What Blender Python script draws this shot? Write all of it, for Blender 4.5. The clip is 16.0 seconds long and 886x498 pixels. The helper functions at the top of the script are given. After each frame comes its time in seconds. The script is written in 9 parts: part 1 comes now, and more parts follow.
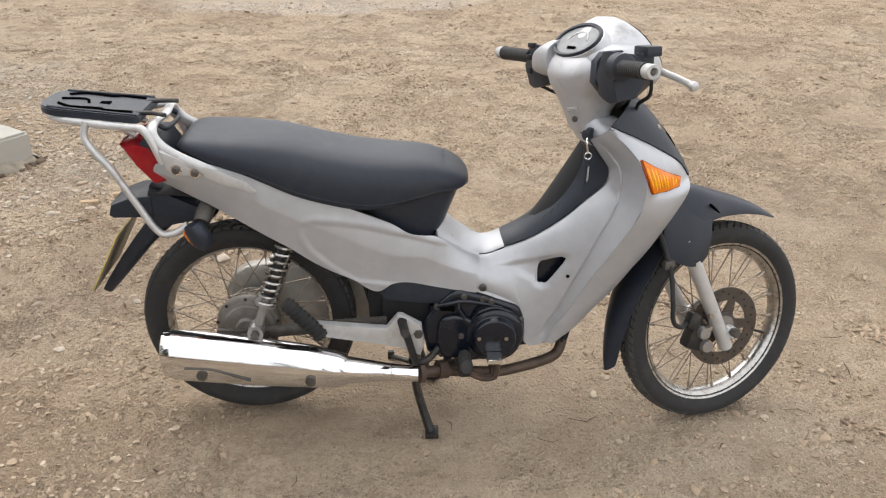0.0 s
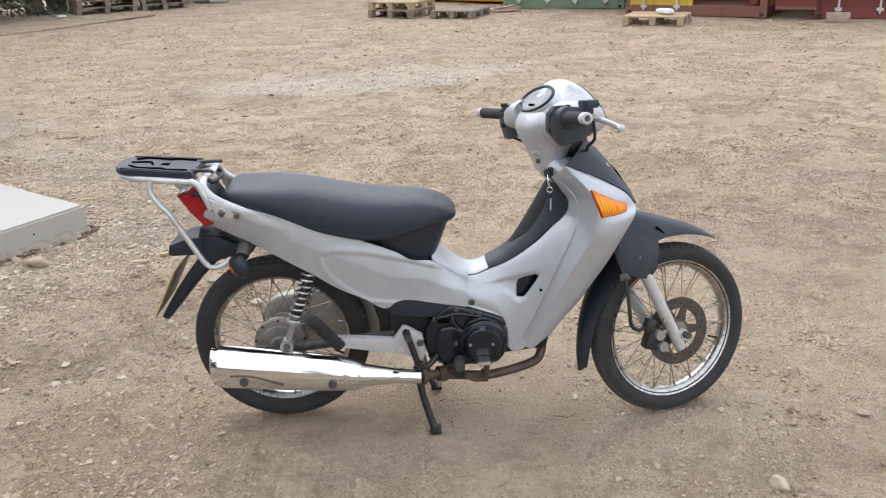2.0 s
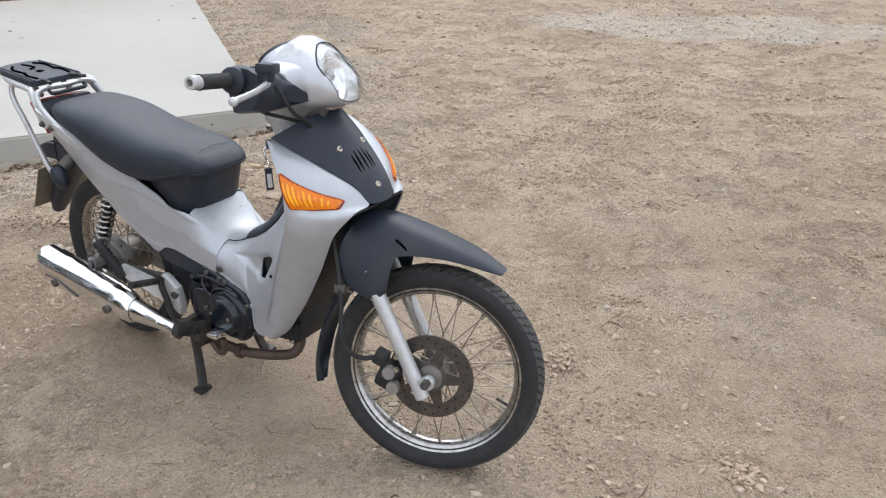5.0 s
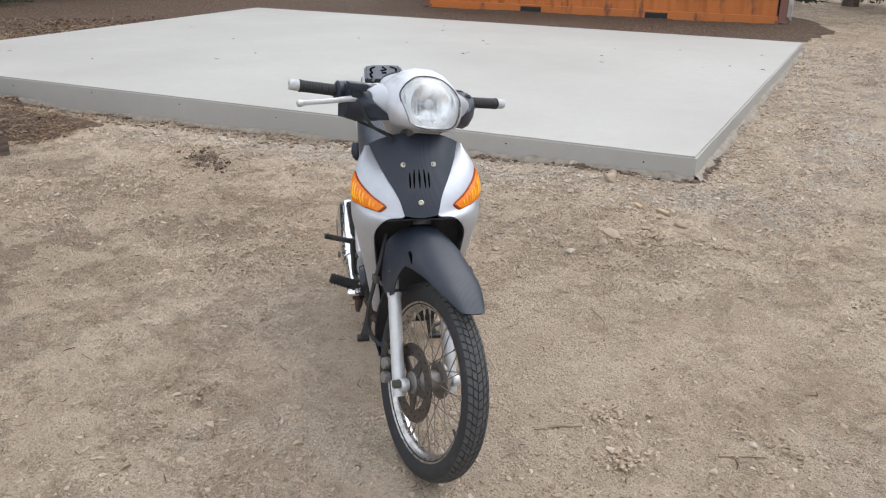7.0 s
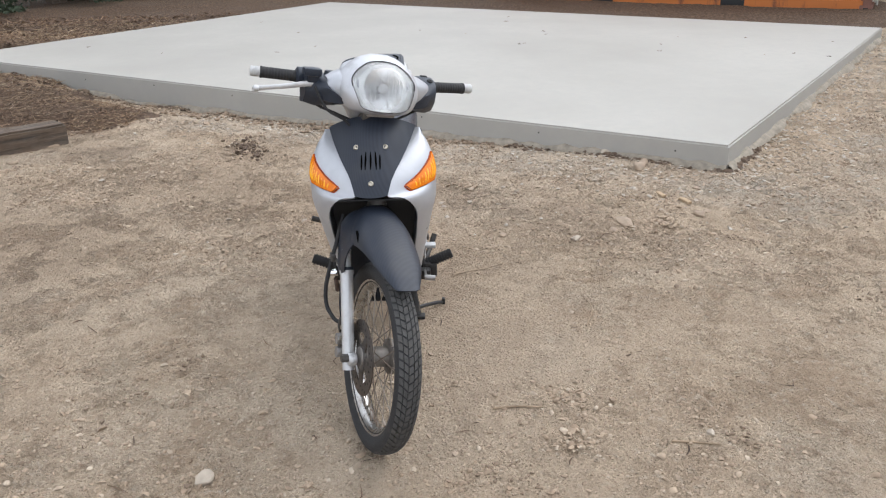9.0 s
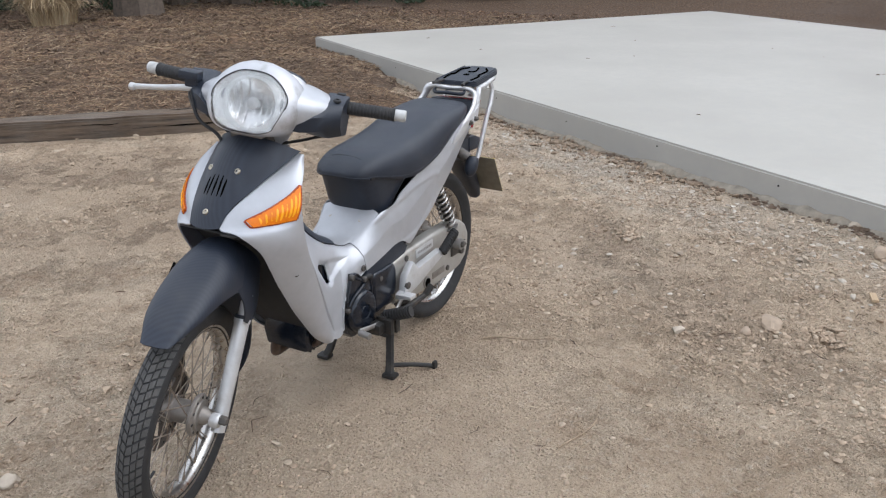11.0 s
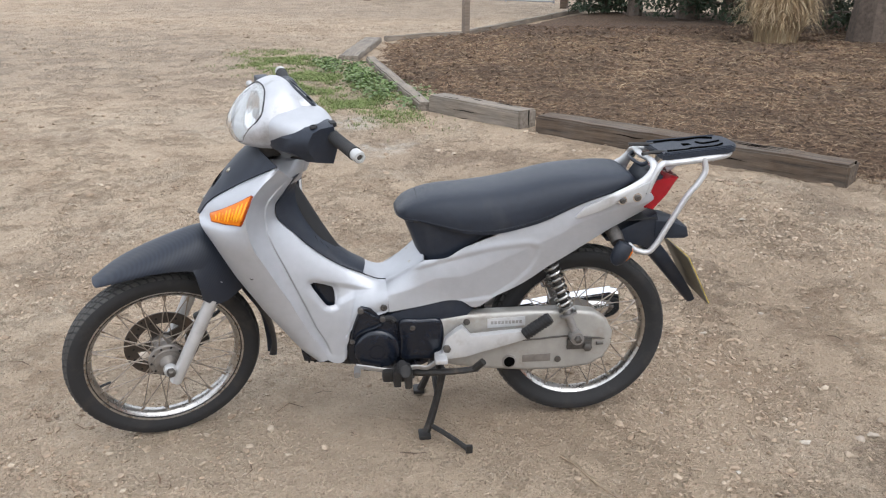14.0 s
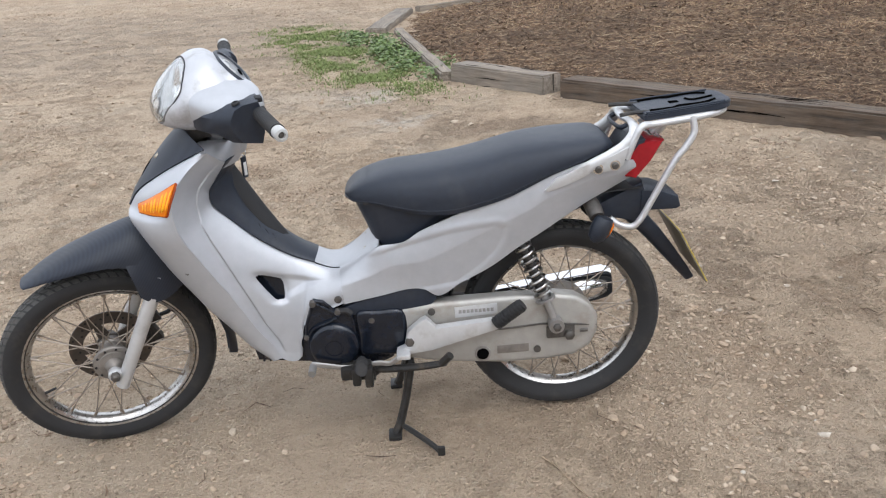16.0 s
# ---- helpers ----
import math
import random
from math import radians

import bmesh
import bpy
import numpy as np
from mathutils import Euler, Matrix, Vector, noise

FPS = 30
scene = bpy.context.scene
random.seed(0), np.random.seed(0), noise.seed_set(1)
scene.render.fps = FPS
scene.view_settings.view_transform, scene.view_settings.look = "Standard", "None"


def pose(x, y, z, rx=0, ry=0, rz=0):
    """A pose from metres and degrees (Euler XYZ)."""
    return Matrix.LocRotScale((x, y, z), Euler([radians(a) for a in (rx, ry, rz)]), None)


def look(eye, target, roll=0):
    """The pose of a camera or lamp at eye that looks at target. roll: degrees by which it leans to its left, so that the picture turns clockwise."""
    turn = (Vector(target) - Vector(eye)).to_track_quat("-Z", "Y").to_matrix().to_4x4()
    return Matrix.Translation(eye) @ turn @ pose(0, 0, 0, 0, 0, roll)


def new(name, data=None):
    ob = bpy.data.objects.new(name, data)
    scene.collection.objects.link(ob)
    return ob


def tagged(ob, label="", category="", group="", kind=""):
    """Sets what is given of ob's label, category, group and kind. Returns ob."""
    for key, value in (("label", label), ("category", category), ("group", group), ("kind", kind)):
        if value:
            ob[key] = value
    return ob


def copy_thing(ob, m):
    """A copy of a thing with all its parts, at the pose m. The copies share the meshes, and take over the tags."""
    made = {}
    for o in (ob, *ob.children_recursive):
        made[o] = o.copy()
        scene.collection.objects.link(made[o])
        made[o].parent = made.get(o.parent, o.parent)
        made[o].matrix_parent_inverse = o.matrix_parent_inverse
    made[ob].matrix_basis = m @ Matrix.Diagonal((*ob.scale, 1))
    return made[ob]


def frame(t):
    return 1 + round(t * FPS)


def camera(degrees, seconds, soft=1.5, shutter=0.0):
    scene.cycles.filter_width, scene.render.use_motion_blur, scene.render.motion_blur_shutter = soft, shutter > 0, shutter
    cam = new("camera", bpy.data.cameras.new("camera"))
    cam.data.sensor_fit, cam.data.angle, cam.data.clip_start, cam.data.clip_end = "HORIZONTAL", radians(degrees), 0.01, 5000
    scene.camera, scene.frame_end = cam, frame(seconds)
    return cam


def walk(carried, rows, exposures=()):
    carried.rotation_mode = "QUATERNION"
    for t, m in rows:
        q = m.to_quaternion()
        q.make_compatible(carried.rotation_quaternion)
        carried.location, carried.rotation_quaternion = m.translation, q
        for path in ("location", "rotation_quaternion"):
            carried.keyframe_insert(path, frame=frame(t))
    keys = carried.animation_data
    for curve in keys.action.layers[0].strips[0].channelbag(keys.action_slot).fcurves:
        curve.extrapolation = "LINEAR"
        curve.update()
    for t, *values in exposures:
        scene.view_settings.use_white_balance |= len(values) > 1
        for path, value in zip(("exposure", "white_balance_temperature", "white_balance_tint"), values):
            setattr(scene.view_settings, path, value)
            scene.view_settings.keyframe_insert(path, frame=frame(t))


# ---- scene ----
cam = camera(56.7, 16.0, soft=1.2)
PATH = [
    (0, (0.416, -1.898, 1.414), (0.499, -0.104, 0.533), 1.3),
    (0.5, (0.49, -2.261, 1.446), (0.54, -0.415, 0.678), 0.6),
    (1, (0.524, -2.419, 1.476), (0.549, -0.565, 0.727), -0.0),
    (1.5, (0.504, -2.402, 1.479), (0.509, -0.54, 0.75), -1.0),
    (2, (0.49, -2.37, 1.475), (0.513, -0.504, 0.757), -1.7),
    (2.5, (0.497, -2.346, 1.473), (0.54, -0.474, 0.769), -2.0),
    (3, (0.6, -2.256, 1.443), (0.579, -0.377, 0.758), -2.7),
    (3.5, (0.954, -2.14, 1.423), (0.622, -0.322, 0.659), 2.0),
    (4, (1.37, -1.884, 1.348), (0.857, -0.143, 0.508), 0.9),
    (4.2, (1.537, -1.788, 1.373), (0.943, -0.077, 0.526), 0.2),
    (6.3, (3.118, -0.719, 1.438), (1.446, 0.063, 0.669), 1.3),
    (6.5, (3.146, -0.566, 1.41), (1.416, 0.086, 0.649), 1.9),
    (7, (3.223, -0.249, 1.461), (1.385, 0.019, 0.72), 0.8),
    (7.5, (3.358, 0.028, 1.467), (1.5, 0.175, 0.741), 1.7),
    (8, (3.364, 0.072, 1.453), (1.503, 0.197, 0.729), 1.2),
    (8.5, (3.358, 0.084, 1.449), (1.511, 0.182, 0.689), 0.4),
    (8.7, (3.355, 0.09, 1.449), (1.506, 0.18, 0.692), 0.0),
    (10.8, (2.596, 1.266, 1.404), (0.91, 0.491, 0.659), -2.2),
    (11, (2.455, 1.414, 1.383), (0.828, 0.513, 0.647), -0.4),
    (11.5, (2.092, 1.728, 1.415), (0.665, 0.526, 0.695), 0.4),
    (12, (1.772, 2.018, 1.411), (0.679, 0.503, 0.694), 1.9),
    (12.5, (1.346, 2.101, 1.38), (0.527, 0.422, 0.665), 1.8),
    (13, (1.011, 2.121, 1.396), (0.561, 0.306, 0.686), -0.4),
    (13.5, (0.739, 2.243, 1.407), (0.479, 0.385, 0.715), 1.6),
    (14, (0.69, 2.246, 1.409), (0.465, 0.387, 0.707), 0.5),
    (14.5, (0.681, 2.237, 1.405), (0.493, 0.376, 0.697), -1.5),
    (15, (0.667, 2.232, 1.41), (0.513, 0.371, 0.696), -2.3),
    (15.5, (0.617, 2.219, 1.392), (0.501, 0.36, 0.665), -3.5),
    (16, (0.402, 2.039, 1.344), (0.325, 0.191, 0.582), -3.4),
]
walk(cam, [(t, look(eye, target, roll)) for t, eye, target, roll in PATH],
     [(0.0, 0.02, 6750, 10), (0.5, 0.03, 6750, 10), (1.5, 0.08, 6450, 10), (2.5, 0.09, 6050, 10), (3.2, 0.07, 6000, 10), (4.0, 0.00, 6100, 10), (7.0, -0.11, 6150, 10), (8.5, -0.11, 6200, 10), (11.0, -0.20, 6050, 10), (11.5, -0.19, 6050, 10), (13.0, -0.05, 6150, 10), (14.0, -0.07, 6150, 10), (16.0, -0.10, 6150, 10)])

# ---- daylight: high thin overcast ----
world = bpy.data.worlds.new("overcast_sky")
scene.world = world
world.use_nodes = True
wn, wl = world.node_tree.nodes, world.node_tree.links
wn.clear()
w_out = wn.new("ShaderNodeOutputWorld")
w_bg = wn.new("ShaderNodeBackground")
w_sky = wn.new("ShaderNodeTexSky")
w_sky.sky_type = "NISHITA"
w_sky.sun_disc = False
SUN_TURN, SUN_HIGH = radians(-32), radians(54)
w_sky.sun_elevation = SUN_HIGH
w_sky.sun_rotation = SUN_TURN
w_sky.dust_density = 4.0
w_hsv = wn.new("ShaderNodeHueSaturation")
w_hsv.inputs["Saturation"].default_value = 0.30
w_mix = wn.new("ShaderNodeMixRGB")
w_mix.inputs[0].default_value = 0.55
w_mix.inputs[2].default_value = (8.2, 8.4, 8.8, 1)
w_bg.inputs["Strength"].default_value = 0.275
wl.new(w_sky.outputs[0], w_hsv.inputs["Color"])
wl.new(w_hsv.outputs[0], w_mix.inputs[1])
wl.new(w_mix.outputs[0], w_bg.inputs["Color"])
wl.new(w_bg.outputs[0], w_out.inputs["Surface"])

sun_data = bpy.data.lights.new("sun", "SUN")
sun_data.energy = 0.5
sun_data.angle = radians(50)
sun_data.color = (1.0, 0.96, 0.9)
sun = new("sun", sun_data)
SUN_FROM = Vector((math.sin(SUN_TURN) * math.cos(SUN_HIGH), math.cos(SUN_TURN) * math.cos(SUN_HIGH), math.sin(SUN_HIGH)))
sun.matrix_world = look(SUN_FROM * 30, (0, 0, 0))

# ---- materials ----
def nodes_of(name):
    m = bpy.data.materials.new(name)
    m.use_nodes = True
    return m, m.node_tree.nodes, m.node_tree.links, m.node_tree.nodes["Principled BSDF"]


def add_noise(n, l, scale, detail=4, rough=0.55, coord=None, kind="Object"):
    tx = n.new("ShaderNodeTexNoise")
    tx.inputs["Scale"].default_value = scale
    tx.inputs["Detail"].default_value = detail
    tx.inputs["Roughness"].default_value = rough
    if coord is None:
        coord = n.new("ShaderNodeTexCoord").outputs[kind]
    l.new(coord, tx.inputs["Vector"])
    return tx.outputs["Fac"]


def ramp(n, l, fac, *stops):
    r = n.new("ShaderNodeValToRGB")
    e = r.color_ramp.elements
    while len(e) < len(stops):
        e.new(0.5)
    for el, (p, c) in zip(e, stops):
        el.position = p
        el.color = (*c, 1) if len(c) == 3 else c
    l.new(fac, r.inputs[0])
    return r.outputs[0]


def mixed(n, l, fac, a, b, how="MIX"):
    m = n.new("ShaderNodeMixRGB")
    m.blend_type = how
    for sock, v in zip(m.inputs, (fac, a, b)):
        if hasattr(v, "default_value"):
            l.new(v, sock)
        elif isinstance(v, (int, float)):
            sock.default_value = v
        else:
            sock.default_value = (*v, 1)
    return m.outputs[0]


def bumped(n, l, bsdf, height, strength, dist, base=None):
    b = n.new("ShaderNodeBump")
    b.inputs["Strength"].default_value = strength
    b.inputs["Distance"].default_value = dist
    l.new(height, b.inputs["Height"])
    if base is not None:
        l.new(base, b.inputs["Normal"])
    l.new(b.outputs[0], bsdf.inputs["Normal"])
    return b.outputs[0]


def plain(name, col, rough=0.5, metal=0.0, vary=0.15, scale=40, bump=0.0, bump_scale=300, coat=0.0, dirt=None, dirt_amt=0.5, dirt_scale=9, coords="Object"):
    """A surface with grain at two scales, and a stain colour where dirt is given."""
    m, n, l, b = nodes_of(name)
    co = n.new("ShaderNodeTexCoord").outputs[coords]
    f = add_noise(n, l, scale, 5, 0.6, co)
    lo = tuple(c * (1 - vary) for c in col)
    hi = tuple(min(1, c * (1 + vary)) for c in col)
    c = ramp(n, l, f, (0.3, lo), (0.7, hi))
    if dirt is not None:
        f2 = add_noise(n, l, dirt_scale, 8, 0.7, co)
        k = ramp(n, l, f2, (0.52, (0, 0, 0)), (0.52 + 0.25, (dirt_amt,) * 3))
        c = mixed(n, l, k, c, dirt)
    l.new(c, b.inputs["Base Color"])
    b.inputs["Metallic"].default_value = metal
    rr = n.new("ShaderNodeMapRange")
    l.new(f, rr.inputs[0])
    rr.inputs[3].default_value = max(0.02, rough * 0.8)
    rr.inputs[4].default_value = min(1.0, rough * 1.2)
    l.new(rr.outputs[0], b.inputs["Roughness"])
    b.inputs["Coat Weight"].default_value = coat
    b.inputs["Coat Roughness"].default_value = 0.08
    if bump:
        bumped(n, l, b, add_noise(n, l, bump_scale, 4, 0.6, co), bump, 0.002)
    return m


M = {}
M["silver"] = plain("silver_paint", (0.435, 0.445, 0.468), 0.42, 0.45, 0.05, 30, 0.03, 900, coat=0.12, dirt=(0.44, 0.42, 0.39), dirt_amt=0.10, dirt_scale=5)
M["silver_worn"] = plain("worn_silver_paint", (0.49, 0.495, 0.515), 0.44, 0.45, 0.06, 30, 0.05, 500, coat=0.12, dirt=(0.22, 0.21, 0.195), dirt_amt=0.85, dirt_scale=13)
M["black_plastic"] = plain("black_plastic", (0.018, 0.023, 0.034), 0.42, 0, 0.15, 60, 0.12, 900, dirt=(0.07, 0.065, 0.06), dirt_amt=0.25, dirt_scale=14)
M["vinyl"] = plain("seat_vinyl", (0.016, 0.021, 0.032), 0.41, 0, 0.12, 50, 0.35, 1400, dirt=(0.070, 0.067, 0.066), dirt_amt=0.32, dirt_scale=8)
M["rubber"] = plain("tyre_rubber", (0.018, 0.018, 0.019), 0.75, 0, 0.2, 60, 0.25, 500, dirt=(0.10, 0.083, 0.066), dirt_amt=0.35, dirt_scale=16)
M["tread"] = plain("dusty_tread", (0.062, 0.060, 0.057), 0.85, 0, 0.25, 60, 0.25, 500, dirt=(0.13, 0.11, 0.09), dirt_amt=0.5, dirt_scale=16)
M["engine_black"] = plain("engine_black", (0.008, 0.011, 0.018), 0.17, 0.1, 0.3, 70, 0.12, 300, dirt=(0.05, 0.045, 0.04), dirt_amt=0.22, dirt_scale=22)
M["chrome"] = plain("chrome", (0.78, 0.78, 0.79), 0.07, 1.0, 0.03, 40, 0.02, 200, dirt=(0.5, 0.47, 0.43), dirt_amt=0.3, dirt_scale=18)
M["alloy"] = plain("dull_alloy", (0.31, 0.30, 0.29), 0.40, 0.65, 0.10, 40, 0.2, 300, dirt=(0.20, 0.165, 0.13), dirt_amt=0.7, dirt_scale=14)
M["alloy_dark"] = plain("stained_alloy", (0.22, 0.20, 0.18), 0.5, 0.5, 0.2, 40, 0.3, 200)
M["alloy_paint"] = plain("silver_painted_alloy", (0.53, 0.53, 0.53), 0.38, 0.4, 0.06, 40, 0.1, 300, dirt=(0.25, 0.21, 0.17), dirt_amt=0.5, dirt_scale=16)
M["rim"] = plain("rim_chrome", (0.46, 0.445, 0.425), 0.28, 1.0, 0.22, 60, 0.12, 120, dirt=(0.22, 0.16, 0.11), dirt_amt=0.8, dirt_scale=18)
M["spoke"] = plain("dull_steel", (0.30, 0.255, 0.21), 0.45, 0.8, 0.25, 40, dirt=(0.2, 0.12, 0.07), dirt_amt=0.6, dirt_scale=30)
M["case_paint"] = plain("stained_silver_paint", (0.37, 0.357, 0.33), 0.42, 0.35, 0.08, 40, 0.15, 300, dirt=(0.24, 0.185, 0.13), dirt_amt=0.65, dirt_scale=11)
M["disc"] = plain("rusty_disc", (0.085, 0.072, 0.062), 0.45, 0.6, 0.2, 40, 0.2, 400, dirt=(0.22, 0.14, 0.09), dirt_amt=0.5, dirt_scale=20)
M["rust"] = plain("rusty_steel", (0.085, 0.058, 0.044), 0.6, 0.35, 0.4, 35, 0.4, 200, dirt=(0.17, 0.092, 0.052), dirt_amt=0.6, dirt_scale=16)
M["steel_black"] = plain("black_steel", (0.020, 0.019, 0.018), 0.5, 0.2, 0.3, 40, 0.3, 250, dirt=(0.16, 0.12, 0.085), dirt_amt=0.55, dirt_scale=18)
M["dark_metal"] = plain("grubby_dark_metal", (0.09, 0.083, 0.076), 0.5, 0.5, 0.3, 60, 0.3, 300, dirt=(0.17, 0.13, 0.095), dirt_amt=0.6, dirt_scale=18)
M["white_plastic"] = plain("worn_white_plastic", (0.46, 0.46, 0.45), 0.5, 0, 0.1, 60, 0.1, 400, dirt=(0.10, 0.10, 0.10), dirt_amt=0.6, dirt_scale=40)
M["screw"] = plain("screw_steel", (0.42, 0.38, 0.31), 0.35, 0.9, 0.2, 80)
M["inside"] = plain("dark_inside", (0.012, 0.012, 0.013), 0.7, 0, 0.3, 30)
M["label"] = plain("pale_label", (0.60, 0.60, 0.58), 0.5, 0, 0.1, 60)
M["grey_bar"] = plain("grey_print", (0.25, 0.25, 0.26), 0.6, 0, 0.2, 60)
M["plate_yellow"] = plain("plate_yellow", (0.62, 0.46, 0.05), 0.45, 0, 0.1, 40)
M["plate_back"] = plain("plate_back", (0.17, 0.15, 0.11), 0.6, 0.1, 0.2, 40, dirt=(0.14, 0.11, 0.08), dirt_amt=0.5)


def lens_mat(name, col, rough=0.12, trans=0.55):
    m, n, l, b = nodes_of(name)
    f = add_noise(n, l, 60, 3)
    l.new(ramp(n, l, f, (0.3, tuple(c * 0.85 for c in col)), (0.7, col)), b.inputs["Base Color"])
    b.inputs["Roughness"].default_value = rough
    b.inputs["Transmission Weight"].default_value = trans
    b.inputs["IOR"].default_value = 1.45
    return m


M["amber"] = lens_mat("amber_lens", (1.0, 0.46, 0.02), 0.14, 0.0)
M["amber_deep"] = lens_mat("amber_deep", (0.80, 0.20, 0.004), 0.16, 0.0)
M["amber_rim"] = lens_mat("amber_rim", (0.34, 0.05, 0.004), 0.22, 0.1)
M["void"] = plain("dark_gap", (0.003, 0.003, 0.003), 1.0, 0, 0.1, 30)
M["void"].node_tree.nodes["Principled BSDF"].inputs["Specular IOR Level"].default_value = 0.0
M["dial"] = plain("dial_grey", (0.14, 0.145, 0.15), 0.30, 0, 0.35, 45, coat=0.35)
M["red"] = lens_mat("red_lens", (0.30, 0.010, 0.016), 0.16, 0.0)
M["glass"] = lens_mat("clear_lens", (0.97, 0.975, 0.97), 0.04, 0.97)
M["lamp_mask"] = plain("lamp_mask", (0.82, 0.83, 0.83), 0.40, 0.25, 0.05, 40)
M["reflector"] = plain("reflector", (0.94, 0.94, 0.94), 0.20, 1.0, 0.02, 20, 0.15, 60)


def carbon_mat():
    """Black plastic with a fine woven carbon-look film."""
    m, n, l, b = nodes_of("carbon_film")
    co = n.new("ShaderNodeTexCoord").outputs["Object"]
    w = n.new("ShaderNodeTexWave")
    w.inputs["Scale"].default_value = 62
    w.inputs["Distortion"].default_value = 0.6
    w.bands_direction = "DIAGONAL"
    l.new(co, w.inputs["Vector"])
    f = add_noise(n, l, 7, 5, 0.6, co)
    c = mixed(n, l, w.outputs["Fac"], (0.014, 0.018, 0.028), (0.019, 0.024, 0.036))
    c = mixed(n, l, ramp(n, l, f, (0.5, (0, 0, 0)), (0.8, (0.3, 0.3, 0.3))), c, (0.075, 0.07, 0.062))
    l.new(c, b.inputs["Base Color"])
    b.inputs["Roughness"].default_value = 0.44
    bumped(n, l, b, w.outputs["Fac"], 0.10, 0.0006)
    return m


M["carbon"] = carbon_mat()
for k_ in ("black_plastic", "vinyl", "carbon"):
    M[k_].node_tree.nodes["Principled BSDF"].inputs["Specular IOR Level"].default_value = 0.36

# ---- mesh tools ----
def finish(me, mat, angle=38):
    me.materials.append(mat)
    me.polygons.foreach_set("use_smooth", [True] * len(me.polygons))
    me.set_sharp_from_angle(angle=radians(angle))
    return me


def mesh_of(name, verts, faces, mat, angle=38):
    me = bpy.data.meshes.new(name)
    me.from_pydata([tuple(v) for v in verts], [], [tuple(f) for f in faces])
    me.update()
    return finish(me, mat, angle)


def part(name, data, mat, parent, label="", angle=38):
    """One mesh object under a thing or a part. data: a bmesh, or (verts, faces)."""
    if isinstance(data, tuple):
        me = mesh_of(name, data[0], data[1], mat, angle)
    else:
        bmesh.ops.recalc_face_normals(data, faces=data.faces)
        me = bpy.data.meshes.new(name)
        data.to_mesh(me)
        data.free()
        finish(me, mat, angle)
    ob = new(name, me)
    ob.parent = parent
    return tagged(ob, label)


def thing(name, label, category, at=(0, 0, 0), rz=0.0, group="", kind=""):
    ob = new(name)
    ob.empty_display_size = 0.1
    ob.matrix_basis = pose(*at, 0, 0, rz)
    return tagged(ob, label, category, group, kind)


def smooth_line(pts, n=6, closed=False):
    """A Catmull-Rom line through the points."""
    p = [Vector(q) for q in pts]
    k = len(p)
    out = []
    for i in range(k if closed else k - 1):
        a = p[(i - 1) % k] if closed or i > 0 else p[0] * 2 - p[1]
        b, c = p[i], p[(i + 1) % k]
        d = p[(i + 2) % k] if closed or i + 2 < k else p[-1] * 2 - p[-2]
        for j in range(n):
            t = j / n
            out.append(0.5 * ((2 * b) + (c - a) * t + (2 * a - 5 * b + 4 * c - d) * t * t + (3 * b - a - 3 * c + d) * t ** 3))
    if not closed:
        out.append(p[-1])
    return out


def tube(pts, r, seg=10, smooth=5, flat=1.0, closed=False, up=None):
    """A round bar along a line; r a number or one per point; flat squeezes it sideways."""
    line = smooth_line(pts, smooth, closed) if smooth else [Vector(q) for q in pts]
    k = len(line)
    if isinstance(r, (int, float)):
        rs = [r] * k
    else:
        rs = [float(np.interp(i / (k - 1) * (len(r) - 1), range(len(r)), r)) for i in range(k)]
    verts, faces = [], []
    tan = (line[1] - line[0]).normalized()
    ref = Vector(up) if up else (Vector((0, 0, 1)) if abs(tan.z) < 0.9 else Vector((0, 1, 0)))
    nrm = (ref - tan * ref.dot(tan)).normalized()
    for i in range(k):
        a = line[(i - 1) % k] if closed else line[max(0, i - 1)]
        b = line[(i + 1) % k] if closed else line[min(k - 1, i + 1)]
        t = (b - a).normalized() if (b - a).length > 1e-9 else tan
        nrm = (nrm - t * nrm.dot(t)).normalized()
        side = t.cross(nrm)
        for j in range(seg):
            ang = 2 * math.pi * j / seg
            verts.append(line[i] + nrm * (math.cos(ang) * rs[i]) + side * (math.sin(ang) * rs[i] * flat))
    for i in range(k if closed else k - 1):
        for j in range(seg):
            i2 = (i + 1) % k
            faces.append((i * seg + j, i * seg + (j + 1) % seg, i2 * seg + (j + 1) % seg, i2 * seg + j))
    if not closed:
        faces.append(tuple(range(seg))[::-1])
        faces.append(tuple((k - 1) * seg + j for j in range(seg)))
    return verts, faces


def loft(rings, cap=True):
    """A skin over closed rings of equal count."""
    n = len(rings[0])
    verts = [Vector(v) for r in rings for v in r]
    faces = []
    for i in range(len(rings) - 1):
        for j in range(n):
            faces.append((i * n + j, i * n + (j + 1) % n, (i + 1) * n + (j + 1) % n, (i + 1) * n + j))
    if cap:
        faces.append(tuple(range(n))[::-1])
        faces.append(tuple((len(rings) - 1) * n + j for j in range(n)))
    return verts, faces


